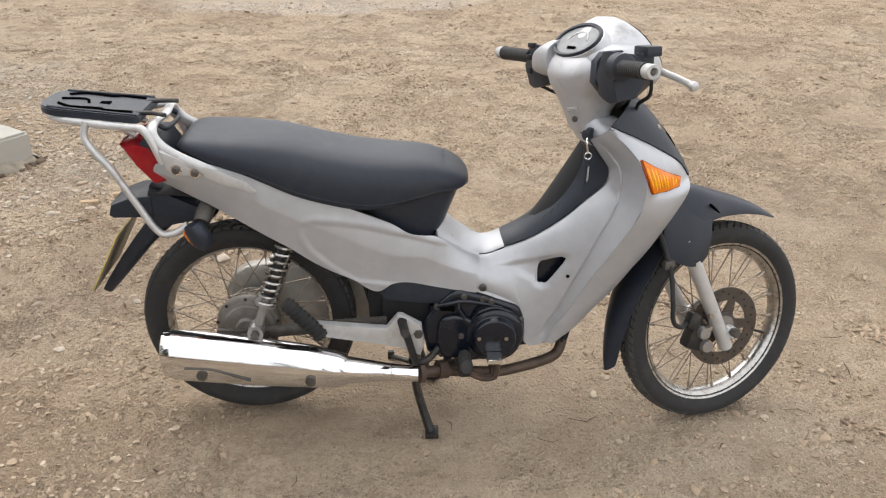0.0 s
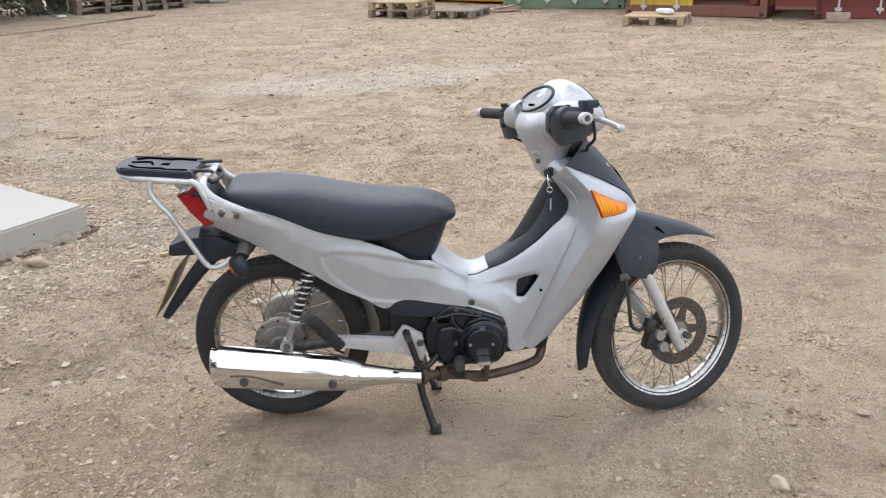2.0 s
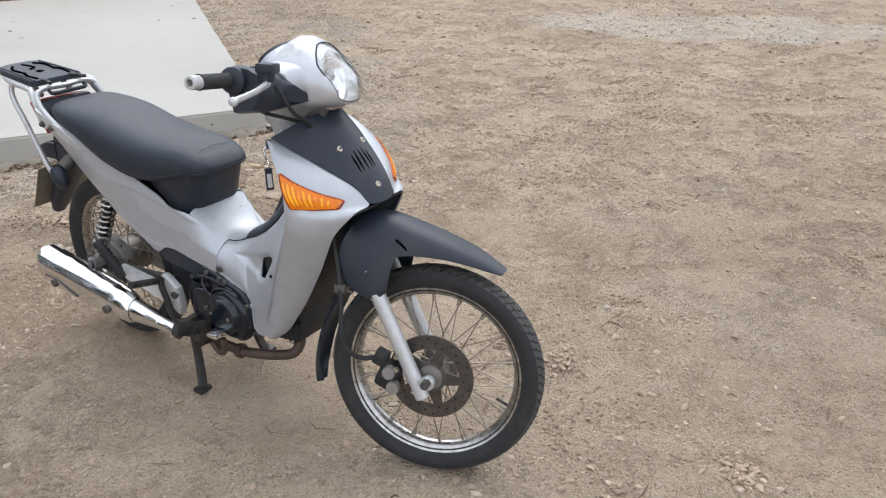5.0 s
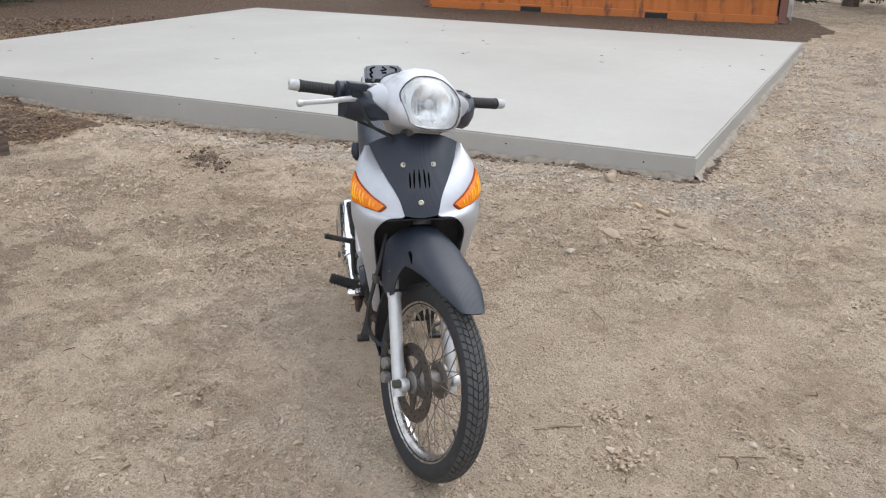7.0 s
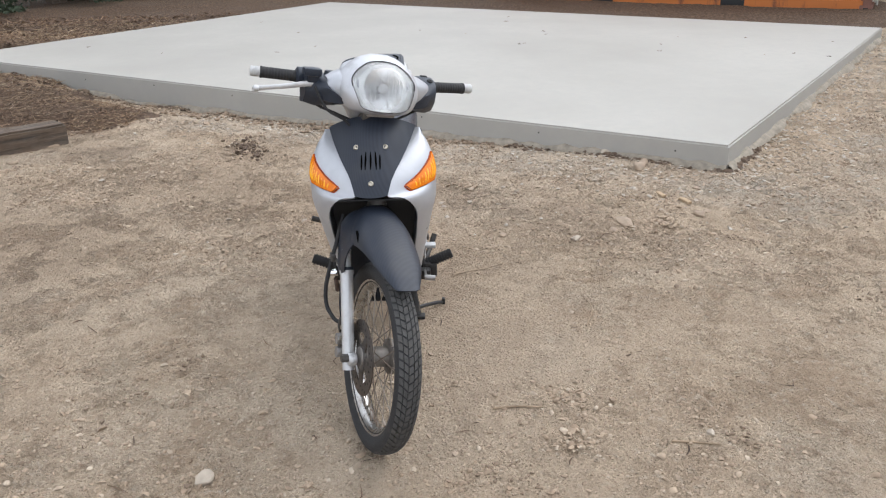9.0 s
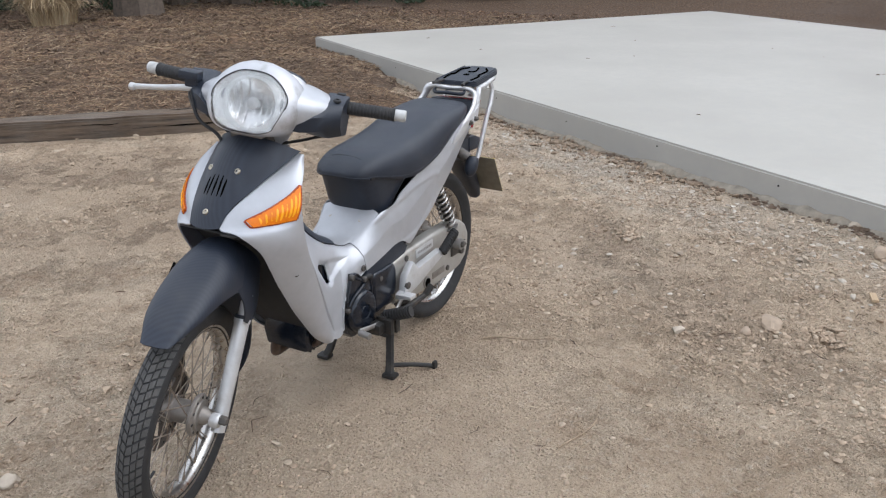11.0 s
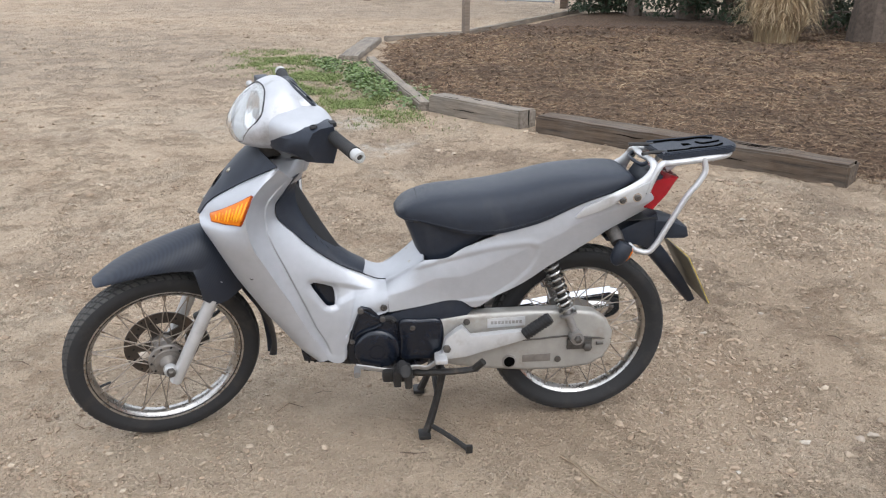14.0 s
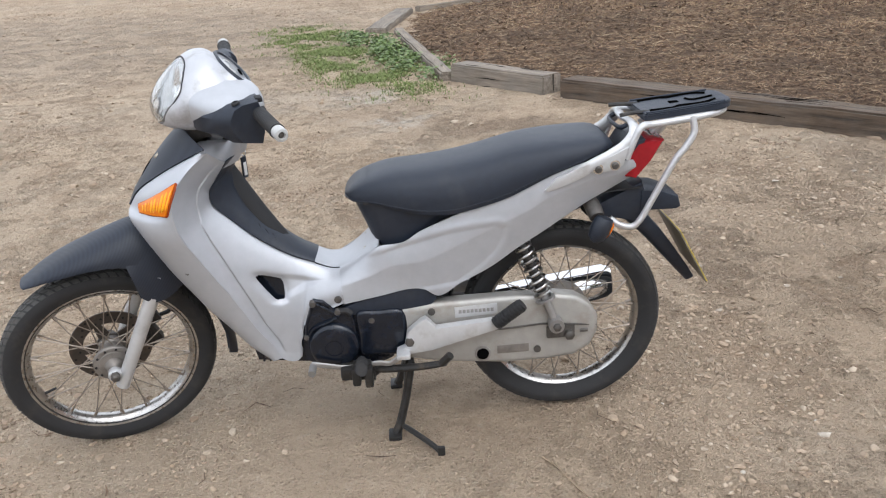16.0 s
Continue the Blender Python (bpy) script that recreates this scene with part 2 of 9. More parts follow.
def sheet(grid, thick=0.003, skip=None):
    """A thick skin over a grid of points (rows of equal length). skip(p): no face there."""
    R, C = len(grid), len(grid[0])
    g = [[Vector(p) for p in row] for row in grid]
    nr = []
    for i in range(R):
        row = []
        for j in range(C):
            du = g[min(i + 1, R - 1)][j] - g[max(i - 1, 0)][j]
            dv = g[i][min(j + 1, C - 1)] - g[i][max(j - 1, 0)]
            q = du.cross(dv)
            row.append(q.normalized() if q.length > 1e-12 else Vector((0, 0, 1)))
        nr.append(row)
    verts = [g[i][j] for i in range(R) for j in range(C)] + [g[i][j] - nr[i][j] * thick for i in range(R) for j in range(C)]
    off = R * C
    faces, edges = [], {}
    for i in range(R - 1):
        for j in range(C - 1):
            q = (i * C + j, i * C + j + 1, (i + 1) * C + j + 1, (i + 1) * C + j)
            if skip and skip((g[i][j] + g[i + 1][j + 1]) / 2):
                continue
            faces.append(q[::-1])
            faces.append(tuple(v + off for v in q))
            for a, b in zip(q, q[1:] + q[:1]):
                if (b, a) in edges:
                    del edges[(b, a)]
                else:
                    edges[(a, b)] = 1
    for a, b in edges:
        faces.append((a, b, b + off, a + off))
    return verts, faces


def patch(line_a, line_b, rows=10, cols=40, bulge=0.0, bow=(0, 0, 0), fn=None):
    """A grid between two matched lines of points, swollen by bulge times bow at mid width."""
    A, B = smooth_line(line_a, 8), smooth_line(line_b, 8)
    def at(L, t):
        f = t * (len(L) - 1)
        i = min(int(f), len(L) - 2)
        return L[i].lerp(L[i + 1], f - i)
    grid = []
    bw = Vector(bow)
    for i in range(rows + 1):
        v = i / rows
        row = []
        for j in range(cols + 1):
            u = j / cols
            p = at(A, u).lerp(at(B, u), v) + bw * (bulge * math.sin(math.pi * v) ** 0.8)
            row.append(fn(p, u, v) if fn else p)
        grid.append(row)
    return grid


def prism(outline, y0, y1, bevel=0.0, seg=2):
    """An outline of (x, z) carried from y0 to y1, its rims rounded."""
    bm = bmesh.new()
    a = [bm.verts.new((x, y0, z)) for x, z in outline]
    b = [bm.verts.new((x, y1, z)) for x, z in outline]
    n = len(a)
    caps = [bm.faces.new(a), bm.faces.new(b[::-1])]
    for i in range(n):
        bm.faces.new((a[i], b[i], b[(i + 1) % n], a[(i + 1) % n]))
    bmesh.ops.recalc_face_normals(bm, faces=bm.faces)
    if bevel:
        es = list({e for f in caps for e in f.edges})
        bmesh.ops.bevel(bm, geom=es, offset=bevel, segments=seg, affect="EDGES", profile=0.6)
    return bm


def block(sx, sy, sz, at=(0, 0, 0), bevel=0.004, seg=2, m=None):
    bm = bmesh.new()
    bmesh.ops.create_cube(bm, size=1.0, matrix=Matrix.Translation(at) @ (m or Matrix()) @ Matrix.Diagonal((sx, sy, sz, 1)))
    if bevel:
        bmesh.ops.bevel(bm, geom=list(bm.edges), offset=bevel, segments=seg, affect="EDGES", profile=0.6)
    return bm


def lathe(profile, seg=48, at=(0, 0, 0)):
    """A profile of (radius, y) turned about a line along y. The profile is closed on itself."""
    n = len(profile)
    verts, faces = [], []
    for i in range(seg):
        a = 2 * math.pi * i / seg
        for r, y in profile:
            verts.append(Vector((at[0] + r * math.cos(a), at[1] + y, at[2] + r * math.sin(a))))
    for i in range(seg):
        i2 = (i + 1) % seg
        for j in range(n):
            faces.append((i * n + j, i * n + (j + 1) % n, i2 * n + (j + 1) % n, i2 * n + j))
    return verts, faces


def solid(profile, seg=32, at=(0, 0, 0)):
    """A turned solid about a line along y, from (radius, y) pairs; the ends are capped."""
    rings = [[(at[0] + r * math.cos(2 * math.pi * i / seg), at[1] + y, at[2] + r * math.sin(2 * math.pi * i / seg)) for i in range(seg)] for r, y in profile]
    return loft(rings)


def closed_up(data):
    """The same skin as a bmesh, its faces turned outwards."""
    bm = bmesh.new()
    vs = [bm.verts.new(v) for v in data[0]]
    for f in data[1]:
        if len(set(f)) > 2:
            bm.faces.new([vs[i] for i in f])
    bmesh.ops.remove_doubles(bm, verts=bm.verts, dist=1e-6)
    bmesh.ops.recalc_face_normals(bm, faces=bm.faces)
    return bm


def joined(*datas):
    verts, faces = [], []
    for v, f in datas:
        o = len(verts)
        verts += list(v)
        faces += [tuple(i + o for i in q) for q in f]
    return verts, faces


def moved(data, m):
    return [m @ Vector(v) for v in data[0]], data[1]


def mirrored(data):
    return [Vector((v[0], -v[1], v[2])) for v in data[0]], [tuple(reversed(f)) for f in data[1]]

# ---- ground ----
CHURN = ((-0.55, 1.10, 0.55, 0.40), (-1.15, 0.60, 0.55, 0.45), (-2.18, -1.05, 0.34, 0.16), (-1.15, -1.05, 0.65, 0.40), (-0.9, 2.3, 0.7, 0.5), (1.25, 0.62, 0.22, 0.18), (-1.6, -1.8, 0.5, 0.35), (-0.7, -0.9, 0.5, 0.3))


def churned(x, y):
    """How broken up the crust is: 0 smooth, 1 churned."""
    return min(1.0, sum(math.exp(-((x - cx) / rx) ** 2 - ((y - cy) / ry) ** 2) for cx, cy, rx, ry in CHURN))


def trodden(x, y):
    """1 where the sand is packed smooth."""
    return min(1.0, 1.25 * math.exp(-((x - 1.35) / 1.7) ** 2 - ((y - 0.45) / 1.35) ** 2))


def crust(x, y):
    """Thin layers of trodden earth with broken edges."""
    n = noise.noise((x * 2.6, y * 2.6, 11.0)) + 0.55 * noise.noise((x * 7.5, y * 7.5, 4.0)) + 0.3 * noise.noise((x * 19, y * 19, 6.0))
    k = max(0.0, min(1.0, n / 0.10 + 0.5))
    return k * k * (3 - 2 * k)


def foot_ditch(x, y):
    """The hollow along the foot of the slab's long side, deeper towards the bed."""
    s = -0.529 * (x + 1.44) - 0.849 * (y - 2.01)
    d = 0.849 * (x + 1.44) - 0.529 * (y - 2.01)
    if not (0.8 < s < 9.5 and -1.0 < d < 1.6):
        return 0.0
    k = min(1.0, (s - 0.8) / 3.6) * min(1.0, (9.5 - s) / 0.8)
    return 0.085 * k * math.exp(-(max(0.0, d - 0.05) / 0.42) ** 2) * (1 + 0.35 * noise.noise((x * 3, y * 3, 1)))


def ground_z(x, y):
    d = math.hypot(x - 0.6, y)
    a = 0.004 + 0.020 * min(1, max(0, (d - 1.6) / 4))
    z = a * noise.noise((x * 0.7, y * 0.7, 3.1)) + 0.006 * noise.noise((x * 4.2, y * 4.2, 1.0)) + 0.006 * noise.noise((x * 12, y * 12, 5.0)) + (0.0045 * noise.noise((x * 31, y * 31, 8.0)) if -3 < x < 3.6 and -3 < y < 3.6 else 0.0)
    d = 0.846 * (x + 1.43) - 0.533 * (y - 2.01)
    k = min(1.0, max(0.0, (2.0 - d) / 1.9))
    z -= 0.025 * k * k * (3 - 2 * k) * math.exp(-((x + 2.2) ** 2 + (y - 1.6) ** 2) / 26)
    if -3.2 < x < 3.6 and -3.2 < y < 3.8:
        w = churned(x, y)
        z += (0.004 * (1 - 0.75 * trodden(x, y)) + 0.008 * w) * (crust(x, y) - 0.5)
        if w > 0.03:
            z += w * (0.012 * noise.noise((x * 8.5, y * 8.5, 2.0)) + 0.010 * noise.noise((x * 21, y * 21, 7.0)))
    z -= foot_ditch(x, y)
    for cx, cy in ((1.24, 0.02), (0.0, 0.0), (0.475, 0.12), (0.475, -0.12)):
        z *= min(1.0, math.hypot(x - cx, y - cy) / 0.22)
    return z - 0.010 * math.exp(-((x - 1.24) / 0.30) ** 2 - ((y - 0.01) / 0.22) ** 2)


def ground_mat():
    m, n, l, b = nodes_of("stony_sand")
    co = n.new("ShaderNodeTexCoord").outputs["Object"]
    big = add_noise(n, l, 0.55, 6, 0.6, co)
    mid = add_noise(n, l, 3.2, 8, 0.68, co)
    fine = add_noise(n, l, 34, 8, 0.72, co)
    grit = add_noise(n, l, 210, 3, 0.6, co)
    c = ramp(n, l, big, (0.34, (0.55, 0.425, 0.292)), (0.50, (0.595, 0.475, 0.342)), (0.66, (0.625, 0.523, 0.398)))
    c = mixed(n, l, ramp(n, l, mid, (0.44, (0, 0, 0)), (0.58, (0.62, 0.62, 0.62))), c, (0.345, 0.248, 0.165))
    c = mixed(n, l, ramp(n, l, add_noise(n, l, 1.3, 10, 0.72, co), (0.50, (0, 0, 0)), (0.60, (0.7, 0.7, 0.7))), c, (0.60, 0.505, 0.385))
    c = mixed(n, l, ramp(n, l, add_noise(n, l, 0.8, 9, 0.7, co), (0.36, (0.5, 0.5, 0.5)), (0.47, (0, 0, 0))), c, (0.30, 0.212, 0.142))
    # hollows of the b0 bump noise darkened: relief shade put into the colour
    c = mixed(n, l, ramp(n, l, add_noise(n, l, 9.0, 9, 0.75, co), (0.37, (0.8, 0.8, 0.8)), (0.46, (0, 0, 0))), c, (0.275, 0.198, 0.130))
    c = mixed(n, l, ramp(n, l, add_noise(n, l, 17.0, 9, 0.78, co), (0.56, (0, 0, 0)), (0.66, (0.75, 0.75, 0.75))), c, (0.66, 0.575, 0.46))
    c = mixed(n, l, ramp(n, l, add_noise(n, l, 4.6, 10, 0.8, co), (0.38, (0.5, 0.5, 0.5)), (0.46, (0, 0, 0))), c, (0.34, 0.245, 0.16))
    c = mixed(n, l, ramp(n, l, fine, (0.52, (0, 0, 0)), (0.70, (0.7, 0.7, 0.7))), c, (0.58, 0.50, 0.40))
    c = mixed(n, l, ramp(n, l, fine, (0.34, (0.55, 0.55, 0.55)), (0.45, (0, 0, 0))), c, (0.255, 0.185, 0.125))
    rough_k = ramp(n, l, add_noise(n, l, 0.95, 7, 0.68, co), (0.44, (0.12,) * 3), (0.60, (1, 1, 1)))
    packed = n.new("ShaderNodeMapping")
    packed.vector_type = "TEXTURE"
    packed.inputs["Location"].default_value = (1.35, 0.45, 0)
    packed.inputs["Scale"].default_value = (2.3, 1.75, 1e6)
    l.new(co, packed.inputs["Vector"])
    pk_len = n.new("ShaderNodeVectorMath")
    pk_len.operation = "LENGTH"
    l.new(packed.outputs[0], pk_len.inputs[0])
    loose = ramp(n, l, pk_len.outputs["Value"], (0.30, (0.22,) * 3), (1.0, (1, 1, 1)))
    rough_k = mixed(n, l, 1.0, rough_k, loose, "MULTIPLY")
    for vs, lim, amt in ((52, 0.30, 0.8), (125, 0.36, 0.8)):
        vt = n.new("ShaderNodeTexVoronoi")
        vt.inputs["Scale"].default_value = vs
        l.new(co, vt.inputs["Vector"])
        sp = n.new("ShaderNodeSeparateColor")
        l.new(vt.outputs["Color"], sp.inputs[0])
        tint = ramp(n, l, sp.outputs[0], (0.0, (0.17, 0.12, 0.082)), (0.35, (0.30, 0.215, 0.145)), (0.65, (0.42, 0.33, 0.24)), (1.0, (0.60, 0.53, 0.44)))
        near = ramp(n, l, vt.outputs["Distance"], (lim * 0.7, (1, 1, 1)), (lim, (0, 0, 0)))
        some = ramp(n, l, sp.outputs[1], (0.45, (0, 0, 0)), (0.5, (amt,) * 3))
        c = mixed(n, l, mixed(n, l, 1.0, mixed(n, l, 1.0, near, some, "MULTIPLY"), rough_k, "MULTIPLY"), c, tint)
    c = mixed(n, l, ramp(n, l, grit, (0.37, (0.6, 0.6, 0.6)), (0.49, (0, 0, 0))), c, (0.26, 0.192, 0.135))
    wob = n.new("ShaderNodeVectorMath")
    wob.operation = "MULTIPLY_ADD"
    nz = n.new("ShaderNodeTexNoise")
    nz.inputs["Scale"].default_value = 1.7
    nz.inputs["Detail"].default_value = 7
    nz.inputs["Roughness"].default_value = 0.7
    l.new(co, nz.inputs["Vector"])
    l.new(nz.outputs["Color"], wob.inputs[0])
    wob.inputs[1].default_value = (1.6, 1.6, 0)
    l.new(co, wob.inputs[2])

    def spot(cx, cy, rx, ry, turn, soft):
        mp = n.new("ShaderNodeMapping")
        mp.vector_type = "TEXTURE"
        mp.inputs["Location"].default_value = (cx + 0.8, cy + 0.8, 0)
        mp.inputs["Rotation"].default_value = (0, 0, radians(turn))
        mp.inputs["Scale"].default_value = (rx, ry, 1e6)
        l.new(wob.outputs[0], mp.inputs["Vector"])
        ln = n.new("ShaderNodeVectorMath")
        ln.operation = "LENGTH"
        l.new(mp.outputs[0], ln.inputs[0])
        mr = n.new("ShaderNodeMapRange")
        mr.interpolation_type = "SMOOTHSTEP"
        mr.inputs[1].default_value = 1.0
        mr.inputs[2].default_value = 1.0 - soft
        l.new(ln.outputs["Value"], mr.inputs[0])
        return mr.outputs[0]

    def soiled_or_lit(c, mask, amt, col, grain=True):
        k = n.new("ShaderNodeMath")
        k.operation = "MULTIPLY"
        l.new(mask, k.inputs[0])
        k.inputs[1].default_value = amt
        return mixed(n, l, k.outputs[0], c, col)

    chalk = ramp(n, l, mid, (0.35, (0.38, 0.33, 0.265)), (0.62, (0.55, 0.505, 0.43)))
    for s in ((-2.35, -0.10, 3.2, 0.62, 58.6, 0.85), (-1.0, 2.1, 0.8, 0.5, 30, 0.9), (-2.0, 3.4, 2.2, 0.5, -36, 0.8), (-3.4, 4.9, 1.0, 0.5, -30, 0.8), (1.2, -4.6, 1.1, 0.5, 20, 0.8)):
        c = soiled_or_lit(c, spot(*s), 0.65, chalk)
    c = soiled_or_lit(c, spot(-1.5, 8.6, 4.0, 1.2, -5, 0.6), 0.45, (0.42, 0.352, 0.272))
    c = soiled_or_lit(c, spot(-0.25, 6.55, 2.3, 0.95, 14, 0.35), 0.55, (0.31, 0.235, 0.165))
    c = soiled_or_lit(c, spot(-0.15, 6.75, 2.1, 0.80, 14, 0.22), 0.80, (0.60, 0.535, 0.455))
    for s in ((-1.5, -1.5, 1.5, 0.5, 40, 0.7), (-0.5, -1.7, 1.0, 0.4, 10, 0.8), (-0.5, 0.95, 0.6, 0.25, 40, 0.8), (-1.6, -1.0, 1.4, 0.4, -15, 0.8), (-2.3, -2.2, 0.8, 0.4, 40, 0.8), (-0.2, -3.3, 1.6, 0.6, -35, 0.8), (1.9, -6.6, 1.4, 0.7, 10, 0.9)):
        c = soiled_or_lit(c, spot(*s), 0.42, (0.205, 0.150, 0.105))
    # brightened sand under the moped, painted to offset the shade it casts
    c = soiled_or_lit(c, spot(0.7, 0.15, 2.1, 1.0, 8, 0.9), 0.55, (0.61, 0.495, 0.37))
    c = soiled_or_lit(c, spot(-4.6, 5.3, 3.2, 0.9, -36, 0.8), 0.5, (0.25, 0.215, 0.175))
    c = soiled_or_lit(c, spot(0.15, -1.75, 1.6, 0.8, -25, 0.9), 0.40, (0.225, 0.17, 0.122))
    c = soiled_or_lit(c, spot(-0.95, 0.0, 1.0, 0.8, 0, 0.9), 0.34, (0.31, 0.232, 0.16))
    c = soiled_or_lit(c, spot(-0.35, -0.02, 1.15, 0.6, 10, 0.9), 0.38, (0.40, 0.285, 0.19))
    for s in ((4.6, -9.5, 5.5, 4.2, -20, 0.6), (-0.6, -18.0, 9.0, 5.0, 0, 0.5)):
        c = soiled_or_lit(c, spot(*s), 0.62, (0.29, 0.24, 0.187))
    for s in ((0.75, -6.6, 1.0, 1.5, 20, 0.6),):
        c = soiled_or_lit(c, spot(*s), 0.6, (0.17, 0.165, 0.075))
    for s in ((-0.85, -0.62, 0.95, 0.45, 15, 0.8), (-0.75, -2.85, 1.3, 0.45, -40, 0.8), (-2.15, -1.03, 0.40, 0.16, 30, 0.8), (1.9, -1.3, 0.9, 0.5, 20, 0.9)):
        c = soiled_or_lit(c, spot(*s), 0.42, (0.215, 0.152, 0.102))
    for s in ((2.7, 1.7, 2.1, 2.9, 10, 0.9), (-0.75, 0.75, 1.3, 0.7, 60, 0.9)):
        c = soiled_or_lit(c, spot(*s), 0.36, (0.32, 0.248, 0.184))
    for s in ((0.40, -3.72, 0.42, 0.22, 20, 0.9), (0.68, -4.5, 0.5, 0.2, 60, 0.9)):
        c = soiled_or_lit(c, spot(*s), 0.6, (0.66, 0.62, 0.55))
    c = soiled_or_lit(c, spot(-0.6, -2.45, 1.9, 0.85, -40, 0.9), 0.42, (0.225, 0.168, 0.118))
    c = soiled_or_lit(c, spot(1.7, -7.2, 3.6, 3.2, 0, 0.9), 0.35, (0.33, 0.265, 0.20))
    plates = ramp(n, l, add_noise(n, l, 2.3, 10, 0.74, co), (0.455, (0, 0, 0)), (0.500, (1, 1, 1)))
    plates = mixed(n, l, 1.0, plates, loose, "MULTIPLY")
    c = mixed(n, l, mixed(n, l, 1.0, plates, (0.42, 0.42, 0.42), "MULTIPLY"), c, (0.545, 0.43, 0.308))
    cracks = ramp(n, l, add_noise(n, l, 6.5, 11, 0.78, co), (0.462, (0, 0, 0)), (0.488, (0.75,) * 3), (0.512, (0, 0, 0)))
    c = mixed(n, l, mixed(n, l, 1.0, cracks, rough_k, "MULTIPLY"), c, (0.20, 0.142, 0.098))
    c = mixed(n, l, 1.0, c, (0.915, 0.903, 0.895), "MULTIPLY")
    l.new(c, b.inputs["Base Color"])
    b.inputs["Roughness"].default_value = 0.92
    b.inputs["Specular IOR Level"].default_value = 0.25
    vor = n.new("ShaderNodeTexVoronoi")
    vor.inputs["Scale"].default_value = 75
    vor.inputs["Randomness"].default_value = 1.0
    l.new(co, vor.inputs["Vector"])
    peb = ramp(n, l, vor.outputs["Distance"], (0.12, (1, 1, 1)), (0.42, (0, 0, 0)))
    b0 = n.new("ShaderNodeBump")
    b0.inputs["Strength"].default_value = 1.0
    b0.inputs["Distance"].default_value = 0.035
    l.new(add_noise(n, l, 9.0, 9, 0.75, co), b0.inputs["Height"])
    bp = n.new("ShaderNodeBump")
    bp.inputs["Strength"].default_value = 0.8
    bp.inputs["Distance"].default_value = 0.024
    l.new(plates, bp.inputs["Height"])
    l.new(bp.outputs[0], b0.inputs["Normal"])
    b1 = n.new("ShaderNodeBump")
    l.new(b0.outputs[0], b1.inputs["Normal"])
    b1.inputs["Strength"].default_value = 1.0
    b1.inputs["Distance"].default_value = 0.017
    l.new(fine, b1.inputs["Height"])
    b2 = n.new("ShaderNodeBump")
    b2.inputs["Strength"].default_value = 0.9
    b2.inputs["Distance"].default_value = 0.010
    l.new(peb, b2.inputs["Height"])
    l.new(b1.outputs[0], b2.inputs["Normal"])
    bumped(n, l, b, grit, 0.35, 0.003, b2.outputs[0])
    return m


def stops(lo, hi, step, far, grow=1.16):
    s = list(np.arange(lo, hi + 1e-6, step))
    d, v = step, hi
    while v < far:
        d *= grow
        v += d
        s.append(v)
    d, v = step, lo
    while v > -far:
        d *= grow
        v -= d
        s.insert(0, v)
    return s


M["ground"] = ground_mat()
gx, gy = stops(-2.5, 3.1, 0.016, 600, 1.10), stops(-2.4, 3.1, 0.016, 600, 1.10)
g_verts = [(x, y, ground_z(x, y)) for y in gy for x in gx]
nx = len(gx)
g_faces = [(j * nx + i, j * nx + i + 1, (j + 1) * nx + i + 1, (j + 1) * nx + i) for j in range(len(gy) - 1) for i in range(nx - 1)]
ground = new("ground", mesh_of("ground", g_verts, g_faces, M["ground"], 180))
tagged(ground, "trodden stony sand yard, tan with pale chalky patches", "ground", kind="structure")

# concrete slab: four corners, top level
SLAB_TOP = 0.125
SLAB = [Vector((-1.44, 2.01)), Vector((-6.46, 5.64)), Vector((-10.90, -1.30)), Vector((-5.72, -4.86))]


def concrete_mat():
    m, n, l, b = nodes_of("new_concrete")
    co = n.new("ShaderNodeTexCoord").outputs["Object"]
    a = add_noise(n, l, 0.5, 6, 0.6, co)
    f = add_noise(n, l, 9, 8, 0.7, co)
    c = ramp(n, l, a, (0.35, (0.330, 0.314, 0.279)), (0.65, (0.386, 0.369, 0.331)))
    c = mixed(n, l, ramp(n, l, f, (0.35, (0.35,) * 3), (0.6, (0, 0, 0))), c, (0.325, 0.316, 0.294))
    l.new(c, b.inputs["Base Color"])
    b.inputs["Roughness"].default_value = 0.72
    bumped(n, l, b, add_noise(n, l, 90, 6, 0.7, co), 0.25, 0.002)
    return m


M["concrete"] = concrete_mat()


def build_slab():
    bm = bmesh.new()
    top = [bm.verts.new((p.x, p.y, SLAB_TOP)) for p in SLAB]
    low = [bm.verts.new((p.x, p.y, -0.20)) for p in SLAB]
    bm.faces.new(top)
    bm.faces.new(low[::-1])
    for i in range(4):
        bm.faces.new((top[i], low[i], low[(i + 1) % 4], top[(i + 1) % 4]))
    bmesh.ops.recalc_face_normals(bm, faces=bm.faces)
    long_edges = [e for e in bm.edges if abs(e.verts[0].co.z - e.verts[1].co.z) < 0.01]
    bmesh.ops.subdivide_edges(bm, edges=long_edges, cuts=60, use_grid_fill=True)
    rnd = random.Random(4)
    for v in bm.verts:
        if v.co.z < 0.04:
            continue
        e = noise.noise((v.co.x * 6, v.co.y * 6, 2)) * 0.004
        v.co.z += e * 0.5
        v.co.x += e
        v.co.y += e
    es = [e for e in bm.edges if len(e.link_faces) == 2 and e.calc_face_angle() > 1.0 and min(q.co.z for q in e.verts) > 0.03]
    bmesh.ops.bevel(bm, geom=es, offset=0.012, segments=2, affect="EDGES")
    me = bpy.data.meshes.new("concrete_slab")
    bm.to_mesh(me)
    bm.free()
    finish(me, M["concrete"], 50)
    ob = new("concrete_slab", me)
    return tagged(ob, "new pale grey concrete slab poured on the yard", "slab", kind="structure")


slab = build_slab()


